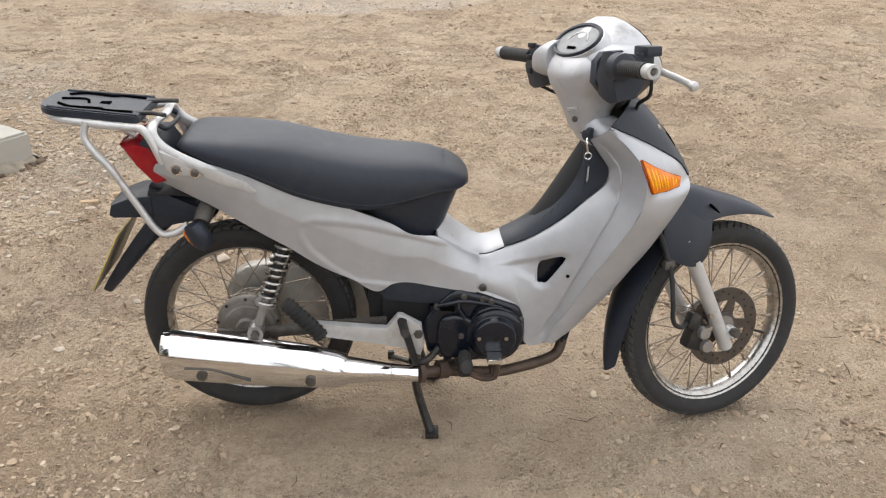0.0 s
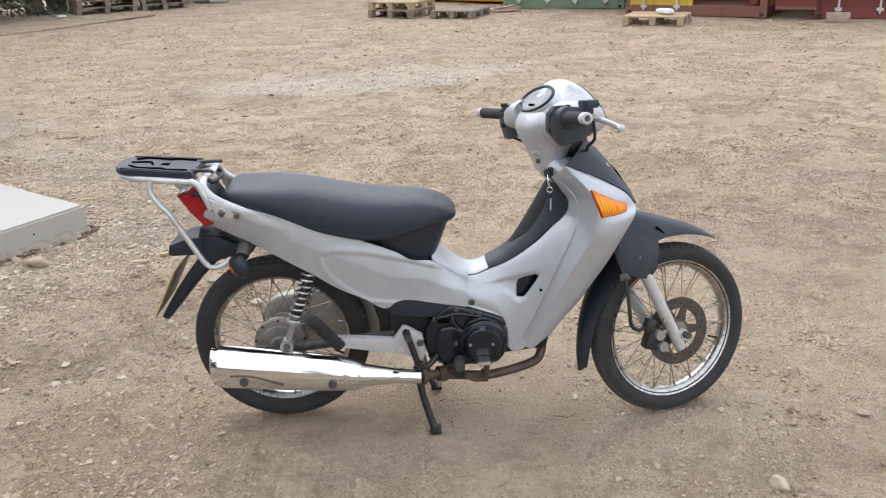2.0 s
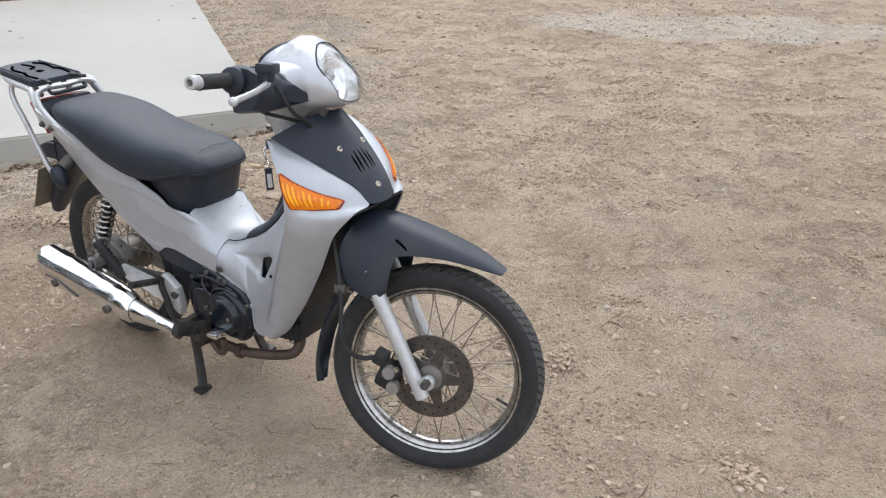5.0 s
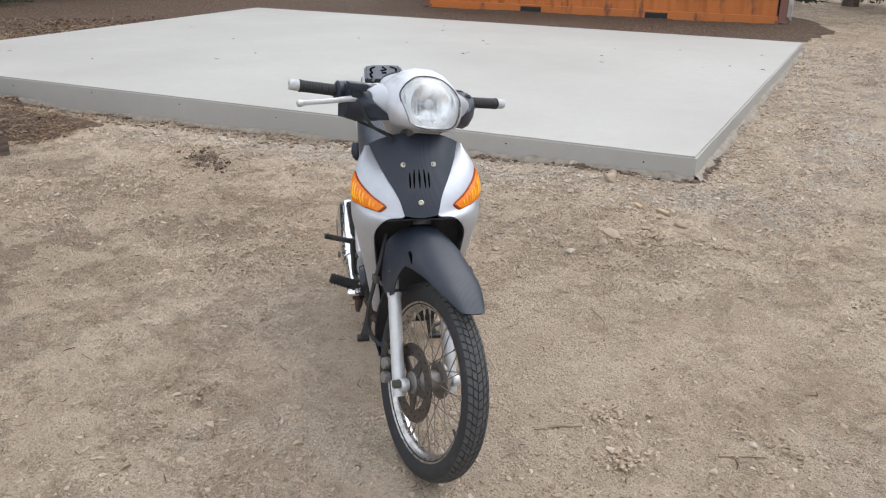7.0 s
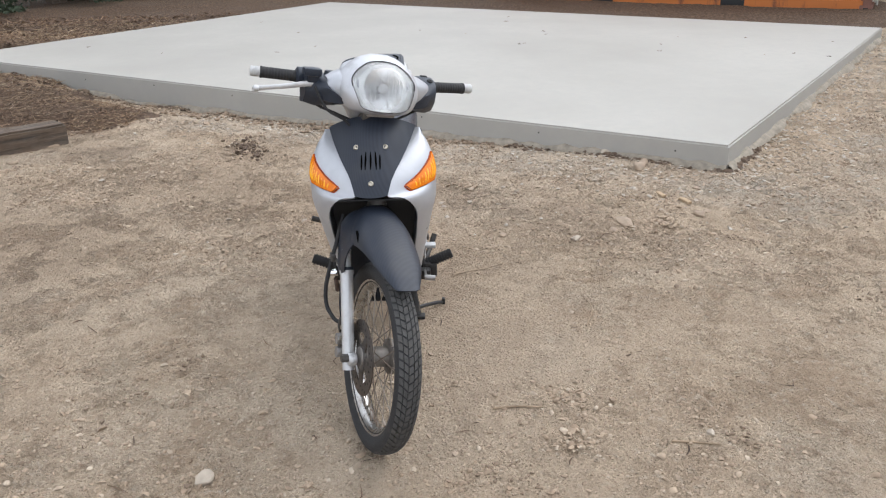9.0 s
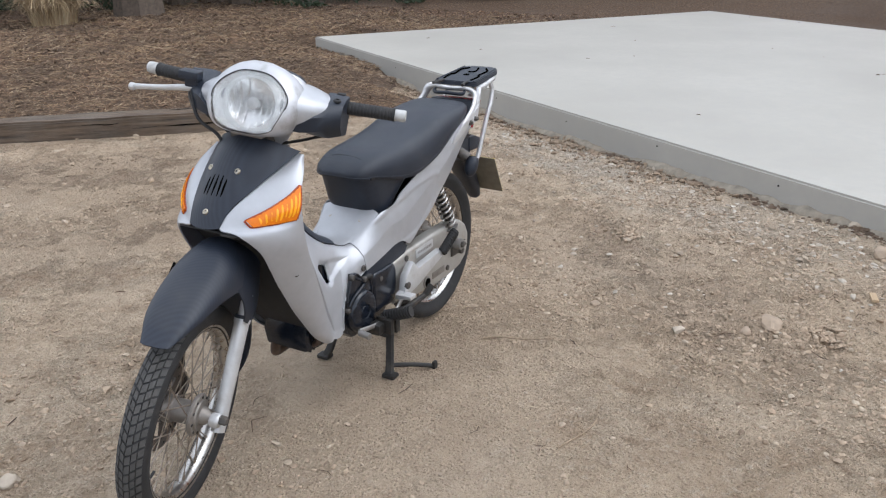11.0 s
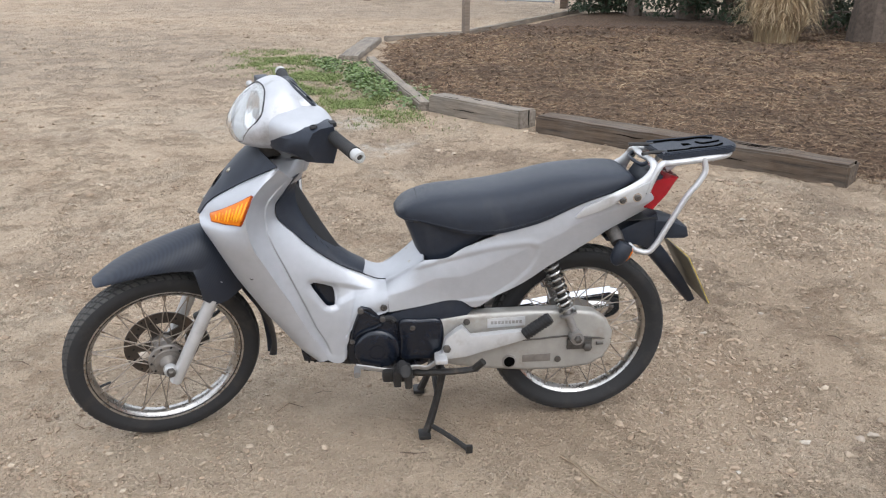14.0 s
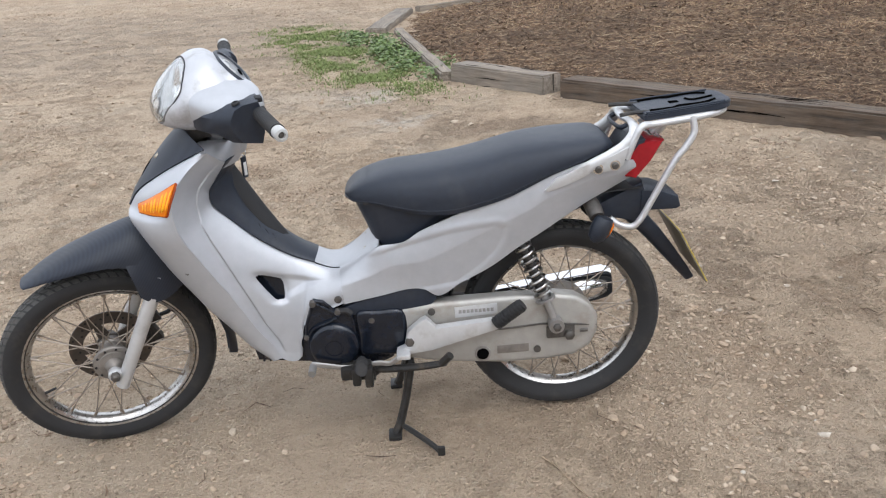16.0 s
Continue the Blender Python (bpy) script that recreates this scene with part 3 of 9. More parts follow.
def slab_skirt(a, b, seed):
    """A lumpy spill of concrete along the foot of one side."""
    d = (b - a).normalized()
    out = Vector((-d.y, d.x))
    if out.dot(a - Vector((-6.0, 0.4))) < 0:
        out = -out
    n = int((b - a).length / 0.05)
    grid = []
    for i in range(n + 1):
        p = a.lerp(b, i / n)
        k = noise.noise((i * 0.11, seed, 0)) + 0.6 * noise.noise((i * 0.45, seed, 3))
        w, h = max(0.0, 0.030 + 0.055 * k), max(0.004, 0.030 + 0.028 * k)
        g = ground_z(p.x, p.y)
        grid.append([Vector((p.x + out.x * q * (w + 0.012), p.y + out.y * q * (w + 0.012), g - 0.03 + (0.03 + h) * z + 0.006 * noise.noise((i * 0.9, q * 5, seed)))) for q, z in ((-0.2, 1.0), (0.15, 1.0), (0.55, 0.85), (0.85, 0.55), (1.0, 0.0))])
    return sheet(grid, 0.004)


M["spill"] = plain("rough_concrete", (0.27, 0.235, 0.185), 0.9, 0, 0.3, 20, 0.8, 60, dirt=(0.24, 0.185, 0.13), dirt_amt=0.8, dirt_scale=6)
for a_, b_, s_ in ((SLAB[0], SLAB[3], 3), (SLAB[0], SLAB[1], 8)):
    part("footing_spill", slab_skirt(a_, b_, s_), M["spill"], slab, "lumpy concrete spilt at the slab's foot")
side_d = (SLAB[3] - SLAB[0]).normalized()
side_n = Vector((-side_d.y, side_d.x)) if Vector((-side_d.y, side_d.x)).x > 0 else Vector((side_d.y, -side_d.x))
for k_ in range(7):
    q_ = SLAB[0] + side_d * (0.32 + 0.93 * k_)
    pit = solid([(0.004, -0.004), (0.005, 0.002), (0.003, 0.003)], 10)
    part("form_hole", moved(pit, Matrix.Translation((q_.x + side_n.x * 0.001, q_.y + side_n.y * 0.001, 0.055 + 0.012 * (k_ % 3))) @ Vector((0, 1, 0)).rotation_difference(Vector((side_n.x, side_n.y, 0))).to_matrix().to_4x4()), M["void"], slab)


def in_poly(x, y, poly):
    inside = False
    for (x1, y1), (x2, y2) in zip(poly, poly[1:] + poly[:1]):
        if (y1 > y) != (y2 > y) and x < (x2 - x1) * (y - y1) / (y2 - y1) + x1:
            inside = not inside
    return inside


def edge_dist(x, y, poly):
    best = 1e9
    for (x1, y1), (x2, y2) in zip(poly, poly[1:] + poly[:1]):
        dx, dy = x2 - x1, y2 - y1
        t = max(0, min(1, ((x - x1) * dx + (y - y1) * dy) / (dx * dx + dy * dy)))
        best = min(best, math.hypot(x - x1 - t * dx, y - y1 - t * dy))
    return best


BED = [(-2.62, -2.50), (-1.85, -3.36), (-1.02, -4.24), (-0.92, -4.36), (-0.26, -5.20), (-0.04, -6.0), (0.30, -8.1), (-0.05, -10.2), (-1.3, -11.15), (-4.6, -15.7), (-13, -15), (-24, -3), (-24, 4), (-15, 6), (-10.2, 8.0), (-8.6, 7.5), (-7.5, 6.5), (-7.0, 5.95), (-6.7, 5.2), (-8, 1.5), (-6.5, -3.4), (-4.75, -2.9), (-3.95, -2.66), (-3.42, -1.98), (-3.2, -1.98), (-2.75, -2.15)]


def bed_z(x, y):
    """Height of the mulch, or None outside its ragged edge."""
    d = edge_dist(x, y, BED) * (1 if in_poly(x, y, BED) else -1)
    d += 0.16 * noise.noise((x * 2.3, y * 2.3, 7)) + 0.06 * noise.noise((x * 9, y * 9, 2))
    if d < -0.12:
        return None
    h = min(1.0, (d + 0.12) / 0.5)
    lift = 0.05 * max(0.0, 1 - math.hypot(x + 5.2, y + 4.0) / 3.5)
    return -0.03 - foot_ditch(x, y) + (0.075 + lift) * h + 0.020 * noise.noise((x * 1.1, y * 1.1, 0)) * h + 0.016 * noise.noise((x * 7, y * 7, 4)) * h


def mulch_mat():
    m, n, l, b = nodes_of("bark_mulch")
    co = n.new("ShaderNodeTexCoord").outputs["Object"]
    big = add_noise(n, l, 0.6, 5, 0.6, co)
    f = add_noise(n, l, 26, 9, 0.75, co)
    g = add_noise(n, l, 120, 4, 0.7, co)
    c = ramp(n, l, f, (0.32, (0.028, 0.019, 0.013)), (0.50, (0.098, 0.064, 0.043)), (0.68, (0.25, 0.172, 0.112)))
    c = mixed(n, l, ramp(n, l, big, (0.45, (0, 0, 0)), (0.65, (0.4, 0.4, 0.4))), c, (0.12, 0.092, 0.072))
    l.new(c, b.inputs["Base Color"])
    b.inputs["Roughness"].default_value = 0.95
    b.inputs["Specular IOR Level"].default_value = 0.2
    b1 = n.new("ShaderNodeBump")
    b1.inputs["Strength"].default_value = 0.9
    b1.inputs["Distance"].default_value = 0.03
    l.new(f, b1.inputs["Height"])
    bumped(n, l, b, g, 0.6, 0.006, b1.outputs[0])
    return m


M["mulch"] = mulch_mat()


def build_bed():
    xs = list(np.arange(-24.5, -9, 0.35)) + list(np.arange(-9, 0.8, 0.075))
    ys = list(np.arange(-15.2, -10, 0.2)) + list(np.arange(-10, 8.6, 0.09))
    verts, faces, idx = [], [], {}
    for j, y in enumerate(ys):
        for i, x in enumerate(xs):
            z = bed_z(x, y)
            if z is not None:
                idx[i, j] = len(verts)
                verts.append((x, y, z))
    for (i, j), a in idx.items():
        q = [idx.get(k) for k in ((i, j), (i + 1, j), (i + 1, j + 1), (i, j + 1))]
        if None not in q:
            faces.append(q)
    ob = new("mulch_bed", mesh_of("mulch_bed", verts, faces, M["mulch"], 180))
    return tagged(ob, "brown shredded bark mulch bed behind timber sleepers", "mulch", kind="structure")


mulch_bed = build_bed()

# ---- the moped: x runs forward, the rear axle over the origin ----
RAKE, STEER = radians(26.5), radians(21)
AXIS = Vector((-math.sin(RAKE), 0, math.cos(RAKE)))
PIVOT = Vector((1.314, 0, 0))
TURN = Matrix.Translation(PIVOT) @ Matrix.Rotation(STEER, 4, AXIS) @ Matrix.Translation(-PIVOT)

TURN_W = Matrix.Translation((-0.002, -0.015, -0.010)) @ TURN

bike = thing("moped", "silver and black step-through moped parked on its centre stand", "moped")


def both(name, data, mat, parent, label="", angle=38):
    """The same part on the right (-y) and mirrored on the left."""
    a = part(name, mirrored(data), mat, parent, label, angle)
    b = part(name, data, mat, parent, label, angle)
    return a, b


def steered(name, data, mat, parent, label="", angle=38, m=TURN):
    if not isinstance(data, tuple):
        bmesh.ops.transform(data, matrix=m, verts=data.verts)
        return part(name, data, mat, parent, label, angle)
    return part(name, moved(data, m), mat, parent, label, angle)


def forked(name, data, mat, parent, label="", angle=38):
    return steered(name, data, mat, parent, label, angle, TURN_W)


def bm_data(bm):
    """A bmesh as (verts, faces)."""
    bm.verts.index_update()
    d = [v.co.copy() for v in bm.verts], [tuple(v.index for v in f.verts) for f in bm.faces]
    bm.free()
    return d


def screw(at, way, r=0.007, h=0.003):
    """A small round head with a cross slot, facing along way."""
    s = solid([(r * 0.4, -h), (r, -h * 0.4), (r, h * 0.3), (r * 0.85, h * 0.8), (r * 0.5, h), (r * 0.45, h * 0.4), (r * 0.1, h * 0.35)], 12)
    q = Vector((0, 1, 0)).rotation_difference(Vector(way)).to_matrix().to_4x4()
    return moved(s, Matrix.Translation(at) @ q)


# -- rear side covers --
UP = [(-0.172, 0.082, 0.742), (-0.114, 0.104, 0.744), (-0.049, 0.113, 0.752), (0.032, 0.117, 0.742), (0.078, 0.118, 0.718), (0.175, 0.118, 0.686), (0.259, 0.116, 0.651), (0.37, 0.110, 0.605), (0.42, 0.108, 0.576), (0.484, 0.099, 0.563), (0.537, 0.080, 0.526), (0.5895, 0.061, 0.4985)]
LOW = [(-0.178, 0.066, 0.700), (-0.09, 0.086, 0.663), (-0.035, 0.098, 0.638), (0.068, 0.110, 0.578), (0.133, 0.115, 0.541), (0.198, 0.117, 0.498), (0.281, 0.117, 0.456), (0.336, 0.116, 0.424), (0.374, 0.116, 0.443), (0.417, 0.116, 0.448), (0.486, 0.115, 0.435), (0.5848, 0.114, 0.4185)]
SWAGE = [(0.42, 0.569), (0.30, 0.600), (0.237, 0.609), (0.187, 0.613), (0.163, 0.602), (0.165, 0.575), (0.183, 0.54), (0.232, 0.494), (0.29, 0.455), (0.42, 0.44), (0.60, 0.40), (0.60, 0.515), (0.50, 0.545)]


def rear_cover(p, u, v):
    crest = 0.009 * (1 - abs(v - 0.42) / 0.58 if v > 0.42 else 1 - ((0.42 - v) / 0.42) ** 1.3)
    k = max(0.0, min(1.0, (p.x - 0.43) / 0.16))
    y = p.y + crest + 0.060 * k * k * (3 - 2 * k) * (v ** 0.5 - v)
    d = edge_dist(p.x, p.z, SWAGE) * (1 if in_poly(p.x, p.z, SWAGE) else -1)
    fade = max(0.0, min(1.0, (0.985 - u) / 0.16))
    fade = fade * fade * (3 - 2 * fade)
    if fade > 0:
        k = max(0, min(1, (d + 0.006) / 0.014))
        y -= 0.0020 * fade * k * k * (3 - 2 * k)
        y += 0.0013 * fade * math.exp(-((d + 0.008) / 0.009) ** 2)
    return Vector((p.x, y, p.z))


both("side_cover", sheet(patch(UP, LOW, 64, 240, fn=rear_cover), 0.004), M["silver"], bike, "silver painted rear side cover")

# -- leg shield: the outer wing and the inner frame cover --
CREASE = [(0.867, 0.132, 0.847), (0.905, 0.160, 0.815), (0.935, 0.175, 0.78), (0.950, 0.183, 0.745), (0.953, 0.186, 0.715), (0.951, 0.185, 0.69), (0.945, 0.183, 0.655), (0.925, 0.173, 0.61), (0.895, 0.162, 0.55), (0.872, 0.153, 0.502), (0.84, 0.141, 0.435), (0.811, 0.130, 0.37), (0.785, 0.122, 0.325), (0.765, 0.115, 0.275)]
FRONT = [(0.872, 0.126, 0.846), (0.94, 0.108, 0.815), (1.0, 0.086, 0.782), (1.06, 0.059, 0.742), (1.092, 0.046, 0.702), (1.082, 0.097, 0.690), (1.048, 0.126, 0.645), (1.018, 0.126, 0.588), (0.993, 0.122, 0.54), (0.962, 0.117, 0.49), (0.925, 0.112, 0.43), (0.880, 0.106, 0.37), (0.835, 0.103, 0.31), (0.785, 0.100, 0.268)]
wing_grid = patch(CREASE, FRONT, 18, 80, 0.014, (0.55, 0.8, 0.1))
both("leg_shield", sheet(wing_grid, -0.004), M["silver"], bike, "silver leg shield with an amber indicator")
WING = [(p, Vector(p)) for row in wing_grid for p in row]


def wing_at(x, z):
    """The wing's y at (x, z), from its nearest points."""
    near = sorted(((q.x - x) ** 2 + (q.z - z) ** 2, q.y) for _, q in WING)[:4]
    w = [1 / (d + 1e-6) for d, _ in near]
    return sum(a * y for a, (_, y) in zip(w, near)) / sum(w)


part("screw", screw(Vector((0.955, wing_at(0.955, 0.555) + 0.001, 0.555)), (0.35, 0.9, 0.1), 0.0065, 0.003), M["dark_metal"], bike, "small dark trim screw")
INNER = [(0.835, 0.088, 0.81), (0.868, 0.086, 0.765), (0.887, 0.084, 0.735), (0.884, 0.080, 0.697), (0.844, 0.073, 0.652), (0.80, 0.066, 0.605), (0.75, 0.060, 0.564), (0.706, 0.056, 0.536), (0.68, 0.054, 0.524), (0.66, 0.053, 0.516), (0.64, 0.053, 0.508), (0.615, 0.056, 0.499), (0.590, 0.061, 0.4985)]
OUTER = [(0.867, 0.132, 0.847), (0.92, 0.168, 0.80), (0.950, 0.183, 0.745), (0.948, 0.184, 0.668), (0.905, 0.166, 0.57), (0.86, 0.148, 0.478), (0.811, 0.130, 0.37), (0.765, 0.115, 0.275), (0.718, 0.114, 0.266), (0.713, 0.114, 0.32), (0.695, 0.114, 0.365), (0.65, 0.114, 0.395), (0.586, 0.115, 0.42)]
HOLE = [(0.736, 0.438), (0.736, 0.474), (0.744, 0.492), (0.790, 0.512), (0.802, 0.511), (0.803, 0.500), (0.764, 0.440), (0.748, 0.434)]


SCOOP = [(0.625, 0.480), (0.745, 0.426), (0.752, 0.426), (0.768, 0.438), (0.809, 0.502), (0.806, 0.517), (0.79, 0.519)]
CREASE_XZ = [(x, z) for x, _, z in CREASE + CREASE[-2:0:-1]]


def frame_cover(p, u, v):
    q = max(0.0, min(1.0, (u - 0.42) / 0.3))
    crest = 0.010 * math.sin(math.pi * min(1, v * 1.1)) * (0.3 + 0.7 * q * q * (3 - 2 * q))
    k = max(0.0, min(1.0, (0.90 - p.x) / 0.14))
    crest += 0.060 * k * k * (3 - 2 * k) * (v ** 0.5 - v)
    d = edge_dist(p.x, p.z, HOLE)
    sink = 0.005 * math.exp(-(d / 0.009) ** 2)
    # the scoop that runs back from the opening to a point
    if in_poly(p.x, p.z, SCOOP):
        k = min(1.0, edge_dist(p.x, p.z, SCOOP) / 0.020)
        sink += 0.0065 * k * k * (3 - 2 * k)
    # the flat strip along the shield's edge drops behind the panel's lip
    e = edge_dist(p.x, p.z, CREASE_XZ)
    w = 0.016 + 0.024 * max(0.0, min(1.0, (p.z - 0.29) / 0.40))
    k = max(0.0, min(1.0, (w + 0.003 - e) / 0.006))
    ends = max(0.0, min(1.0, (p.z - 0.285) / 0.03)) * max(0.0, min(1.0, (0.82 - p.z) / 0.06))
    strip = 0.0085 * min(1.0, e / w) * k * k * (3 - 2 * k) * ends
    return Vector((p.x, p.y + crest - sink - strip, p.z))


cover_grid = patch(INNER, OUTER, 110, 170, fn=frame_cover)
both("frame_cover", sheet(cover_grid, 0.004, skip=lambda p: in_poly(p.x, p.z, HOLE)), M["silver"], bike, "silver frame cover with an air opening")


def cover_y(x, z):
    best = min(((p.x - x) ** 2 + (p.z - z) ** 2, p.y) for row in cover_grid for p in row)
    return best[1]


both("vent_rim", tube([(x, cover_y(x, z) - 0.003, z) for x, z in HOLE], 0.0028, 8, 5, closed=True), M["silver"], bike)
both("vent_mesh", sheet([[(x, 0.076 + 0.06 * (0.47 - z), z) for x in (0.72, 0.765, 0.812)] for z in (0.425, 0.47, 0.512)], 0.003), M["engine_black"], bike, "dark frame behind the air opening")

# -- tunnel, inner cover, neck --
TUN_E = [(0.484, 0.099, 0.564), (0.52, 0.087, 0.538), (0.555, 0.073, 0.515), (0.588, 0.061, 0.4990), (0.62, 0.055, 0.4995), (0.655, 0.053, 0.514)]
TUN_C = [(0.480, 0, 0.580), (0.515, 0, 0.550), (0.548, 0, 0.525), (0.584, 0, 0.509), (0.62, 0, 0.509), (0.655, 0, 0.523)]


def arch(edge, mid, cols=24, power=2.4, n=6):
    E, C = smooth_line(edge, n), smooth_line(mid, n)
    grid = []
    for e, c in zip(E, C):
        row = []
        for j in range(cols + 1):
            u = -1 + 2 * j / cols
            k = abs(u) ** power
            row.append(Vector((c.x + (e.x - c.x) * k, e.y * math.copysign(1 - (1 - abs(u)) ** 1.25, u), c.z + (e.z - c.z) * k)))
        grid.append(row)
    return grid


part("tunnel_cover", sheet(arch(TUN_E, TUN_C), -0.004), M["silver"], bike, "silver centre tunnel cover")
INN_E = [(0.657, 0.053, 0.516), (0.706, 0.056, 0.538), (0.75, 0.060, 0.566), (0.80, 0.066, 0.607), (0.844, 0.073, 0.654), (0.884, 0.080, 0.699), (0.887, 0.084, 0.737), (0.868, 0.086, 0.767), (0.837, 0.088, 0.812)]
INN_C = [(0.650, 0, 0.528), (0.697, 0, 0.556), (0.739, 0, 0.592), (0.784, 0, 0.640), (0.818, 0, 0.697), (0.833, 0, 0.745), (0.838, 0, 0.775), (0.832, 0, 0.797), (0.818, 0, 0.818)]
inner_cover = part("inner_cover", sheet(arch(INN_E, INN_C, 24, 2.0), -0.004), M["black_plastic"], bike, "black plastic inner leg cover")
inn = arch(INN_E, INN_C, 24, 2.0)
for k in (13, 15, 17):
    both("slot", tube([inn[k + 1][19] + Vector((-0.001, 0, 0.001)), inn[k][20] + Vector((-0.001, 0, 0.001)), inn[k - 1][22] + Vector((-0.001, 0, 0.001))], 0.0030, 6, 3), M["void"], inner_cover)


def half_ring(cx, z, rx, ry, a0, a1, n=20, tilt=0.0):
    out = []
    for j in range(n + 1):
        a = radians(a0 + (a1 - a0) * j / n)
        x = cx + rx * math.cos(a)
        out.append(Vector((x, ry * math.sin(a), z + tilt * (x - cx))))
    return out


neck = part("neck_cover", sheet([half_ring(0.905, 0.795, 0.085, 0.118, 75, 285), half_ring(0.900, 0.815, 0.085, 0.112, 75, 285), half_ring(0.892, 0.838, 0.085, 0.098, 75, 285), half_ring(0.885, 0.850, 0.078, 0.082, 75, 285), half_ring(0.885, 0.852, 0.05, 0.05, 75, 285)], 0.004), M["silver"], bike, "silver steering neck cover")
part("ignition_switch", joined(bm_data(block(0.016, 0.03, 0.028, (0.838, -0.080, 0.822), 0.005, m=Matrix.Rotation(radians(-35), 4, "Z"))), moved(solid([(0.0125, 0), (0.0125, 0.008), (0.008, 0.010), (0.001, 0.010)], 16), Matrix.Translation((0.829, -0.092, 0.822)) @ Matrix.Rotation(radians(125), 4, "Z"))), M["black_plastic"], bike, "black ignition switch with the key in it")
key_ring = part("key_chain", joined(tube([(0.828, -0.100, 0.820), (0.824, -0.110, 0.812), (0.826, -0.112, 0.798), (0.829, -0.110, 0.786)], 0.0024, 8, 4), tube([(0.830 + 0.008 * math.cos(a), -0.110, 0.777 + 0.008 * math.sin(a)) for a in np.linspace(0, 5.6, 9)], 0.0015, 6, 3, closed=True)), M["chrome"], bike, "steel key chain")
part("key_fob", block(0.019, 0.006, 0.058, (0.831, -0.110, 0.738), 0.0028, m=Matrix.Rotation(radians(60), 4, "Z")), M["black_plastic"], key_ring, "small black key fob")
part("fob_tag", block(0.012, 0.0066, 0.036, (0.831, -0.110, 0.734), 0.001, m=Matrix.Rotation(radians(60), 4, "Z")), M["label"], key_ring, "pale fob insert")

# -- nose --
NOSE_E = [(0.870, 0.128, 0.850), (0.94, 0.109, 0.817), (1.0, 0.087, 0.784), (1.06, 0.060, 0.744), (1.094, 0.046, 0.702)]
NOSE_C = [(0.938, 0, 0.897), (0.990, 0, 0.850), (1.036, 0, 0.798), (1.080, 0, 0.740), (1.104, 0, 0.698)]


def nose_grid():
    E, C = smooth_line(NOSE_E, 8), smooth_line(NOSE_C, 8)
    grid = []
    for e, c in zip(E, C):
        row = []
        for j in range(29):
            u = -1 + 2 * j / 28
            k = abs(u) ** 2.1
            row.append(Vector((c.x + (e.x - c.x) * k, e.y * u, c.z + (e.z - c.z) * k + 0.003)))
        grid.append(row)
    return grid


ng = nose_grid()
nose = part("nose_cover", sheet(ng, -0.004), M["carbon"], bike, "black carbon-look nose cover")
def nose_pt(x, y):
    q = min((p for row in ng for p in row), key=lambda p: (p.x - x) ** 2 + (p.y - y) ** 2)
    return q


for sx, sy in ((1.008, -0.040), (1.008, 0.040), (1.083, 0.0)):
    q = nose_pt(sx, sy)
    part("screw", screw(q + Vector((0.002, 0, 0.002)), (0.75, 0, 0.65), 0.0085, 0.004), M["screw"], nose, "brass-coloured screw")
for i in range(5):
    y = (i - 2) * 0.0130
    h = 0.022 - 0.005 * abs(i - 2)
    a, b = nose_pt(1.032 - h * 0.35, y), nose_pt(1.052 + h * 0.25, y)
    part("slot", tube([a + Vector((0.0008, 0, 0.0008)), a.lerp(b, 0.5) + Vector((0.0018, 0, 0.0018)), b + Vector((0.0008, 0, 0.0008))], 0.0036, 6, 4), M["void"], nose)

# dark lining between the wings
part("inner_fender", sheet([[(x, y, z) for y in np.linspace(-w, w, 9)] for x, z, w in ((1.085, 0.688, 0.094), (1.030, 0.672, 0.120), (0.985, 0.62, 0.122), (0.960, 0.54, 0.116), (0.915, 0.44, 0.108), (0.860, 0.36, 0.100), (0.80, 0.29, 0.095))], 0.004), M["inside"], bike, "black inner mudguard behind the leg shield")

# -- front indicators --
def indicator(name="front_indicator"):
    c0, c1, c2, c3 = Vector((0.931, 0, 0.791)), Vector((1.054, 0, 0.721)), Vector((1.050, 0, 0.706)), Vector((0.965, 0, 0.713))
    mid = (c0 + c1 + c2 + c3) / 4

    def spot(s, t, grow, lift):
        a, b, b2, c = (mid + (q - mid) * grow for q in (c0, c1, c2, c3))
        p = c.lerp(b2, s).lerp(a.lerp(b, s), t)
        y = wing_at(p.x, p.z) + lift + 0.005 * math.sin(math.pi * min(max(s, 0.03), 0.97)) ** 0.5 * math.sin(math.pi * min(max(t, 0.03), 0.97)) ** 0.5
        return Vector((p.x + 0.004, y, p.z))

    for sgn in (1, -1):
        f = (lambda d: d) if sgn > 0 else mirrored
        lens = part(name, f(sheet([[spot(i / 24, j / 12, 0.95, 0.003) for j in range(13)] for i in range(25)], 0.004)), M["amber_deep"], bike, "amber ribbed front indicator")
        for k in range(9):
            u = 0.05 + 0.102 * k
            w = 0.0040 if k % 3 else 0.0028
            part("rib", f(tube([spot(u - 0.01, t, 0.90, 0.0058) for t in (0.06, 0.3, 0.55, 0.8, 0.95)], [w * 0.5, w, w, w, w * 0.5], 6, 3)), M["amber"], lens, "bright amber rib")
        ring = [spot(u, 0, 1.0, 0.002) for u in (0.02, 0.25, 0.5, 0.75, 0.98)] + [spot(1, t, 1.0, 0.002) for t in (0.2, 0.8)] + [spot(u, 1, 1.0, 0.002) for u in (0.98, 0.75, 0.5, 0.25, 0.02)] + [spot(0, t, 1.0, 0.002) for t in (0.9, 0.6, 0.3, 0.1)]
        part("rim", f(tube(ring, 0.0028, 6, 2, closed=True)), M["amber_rim"], lens, "dark orange moulded rim")


indicator()

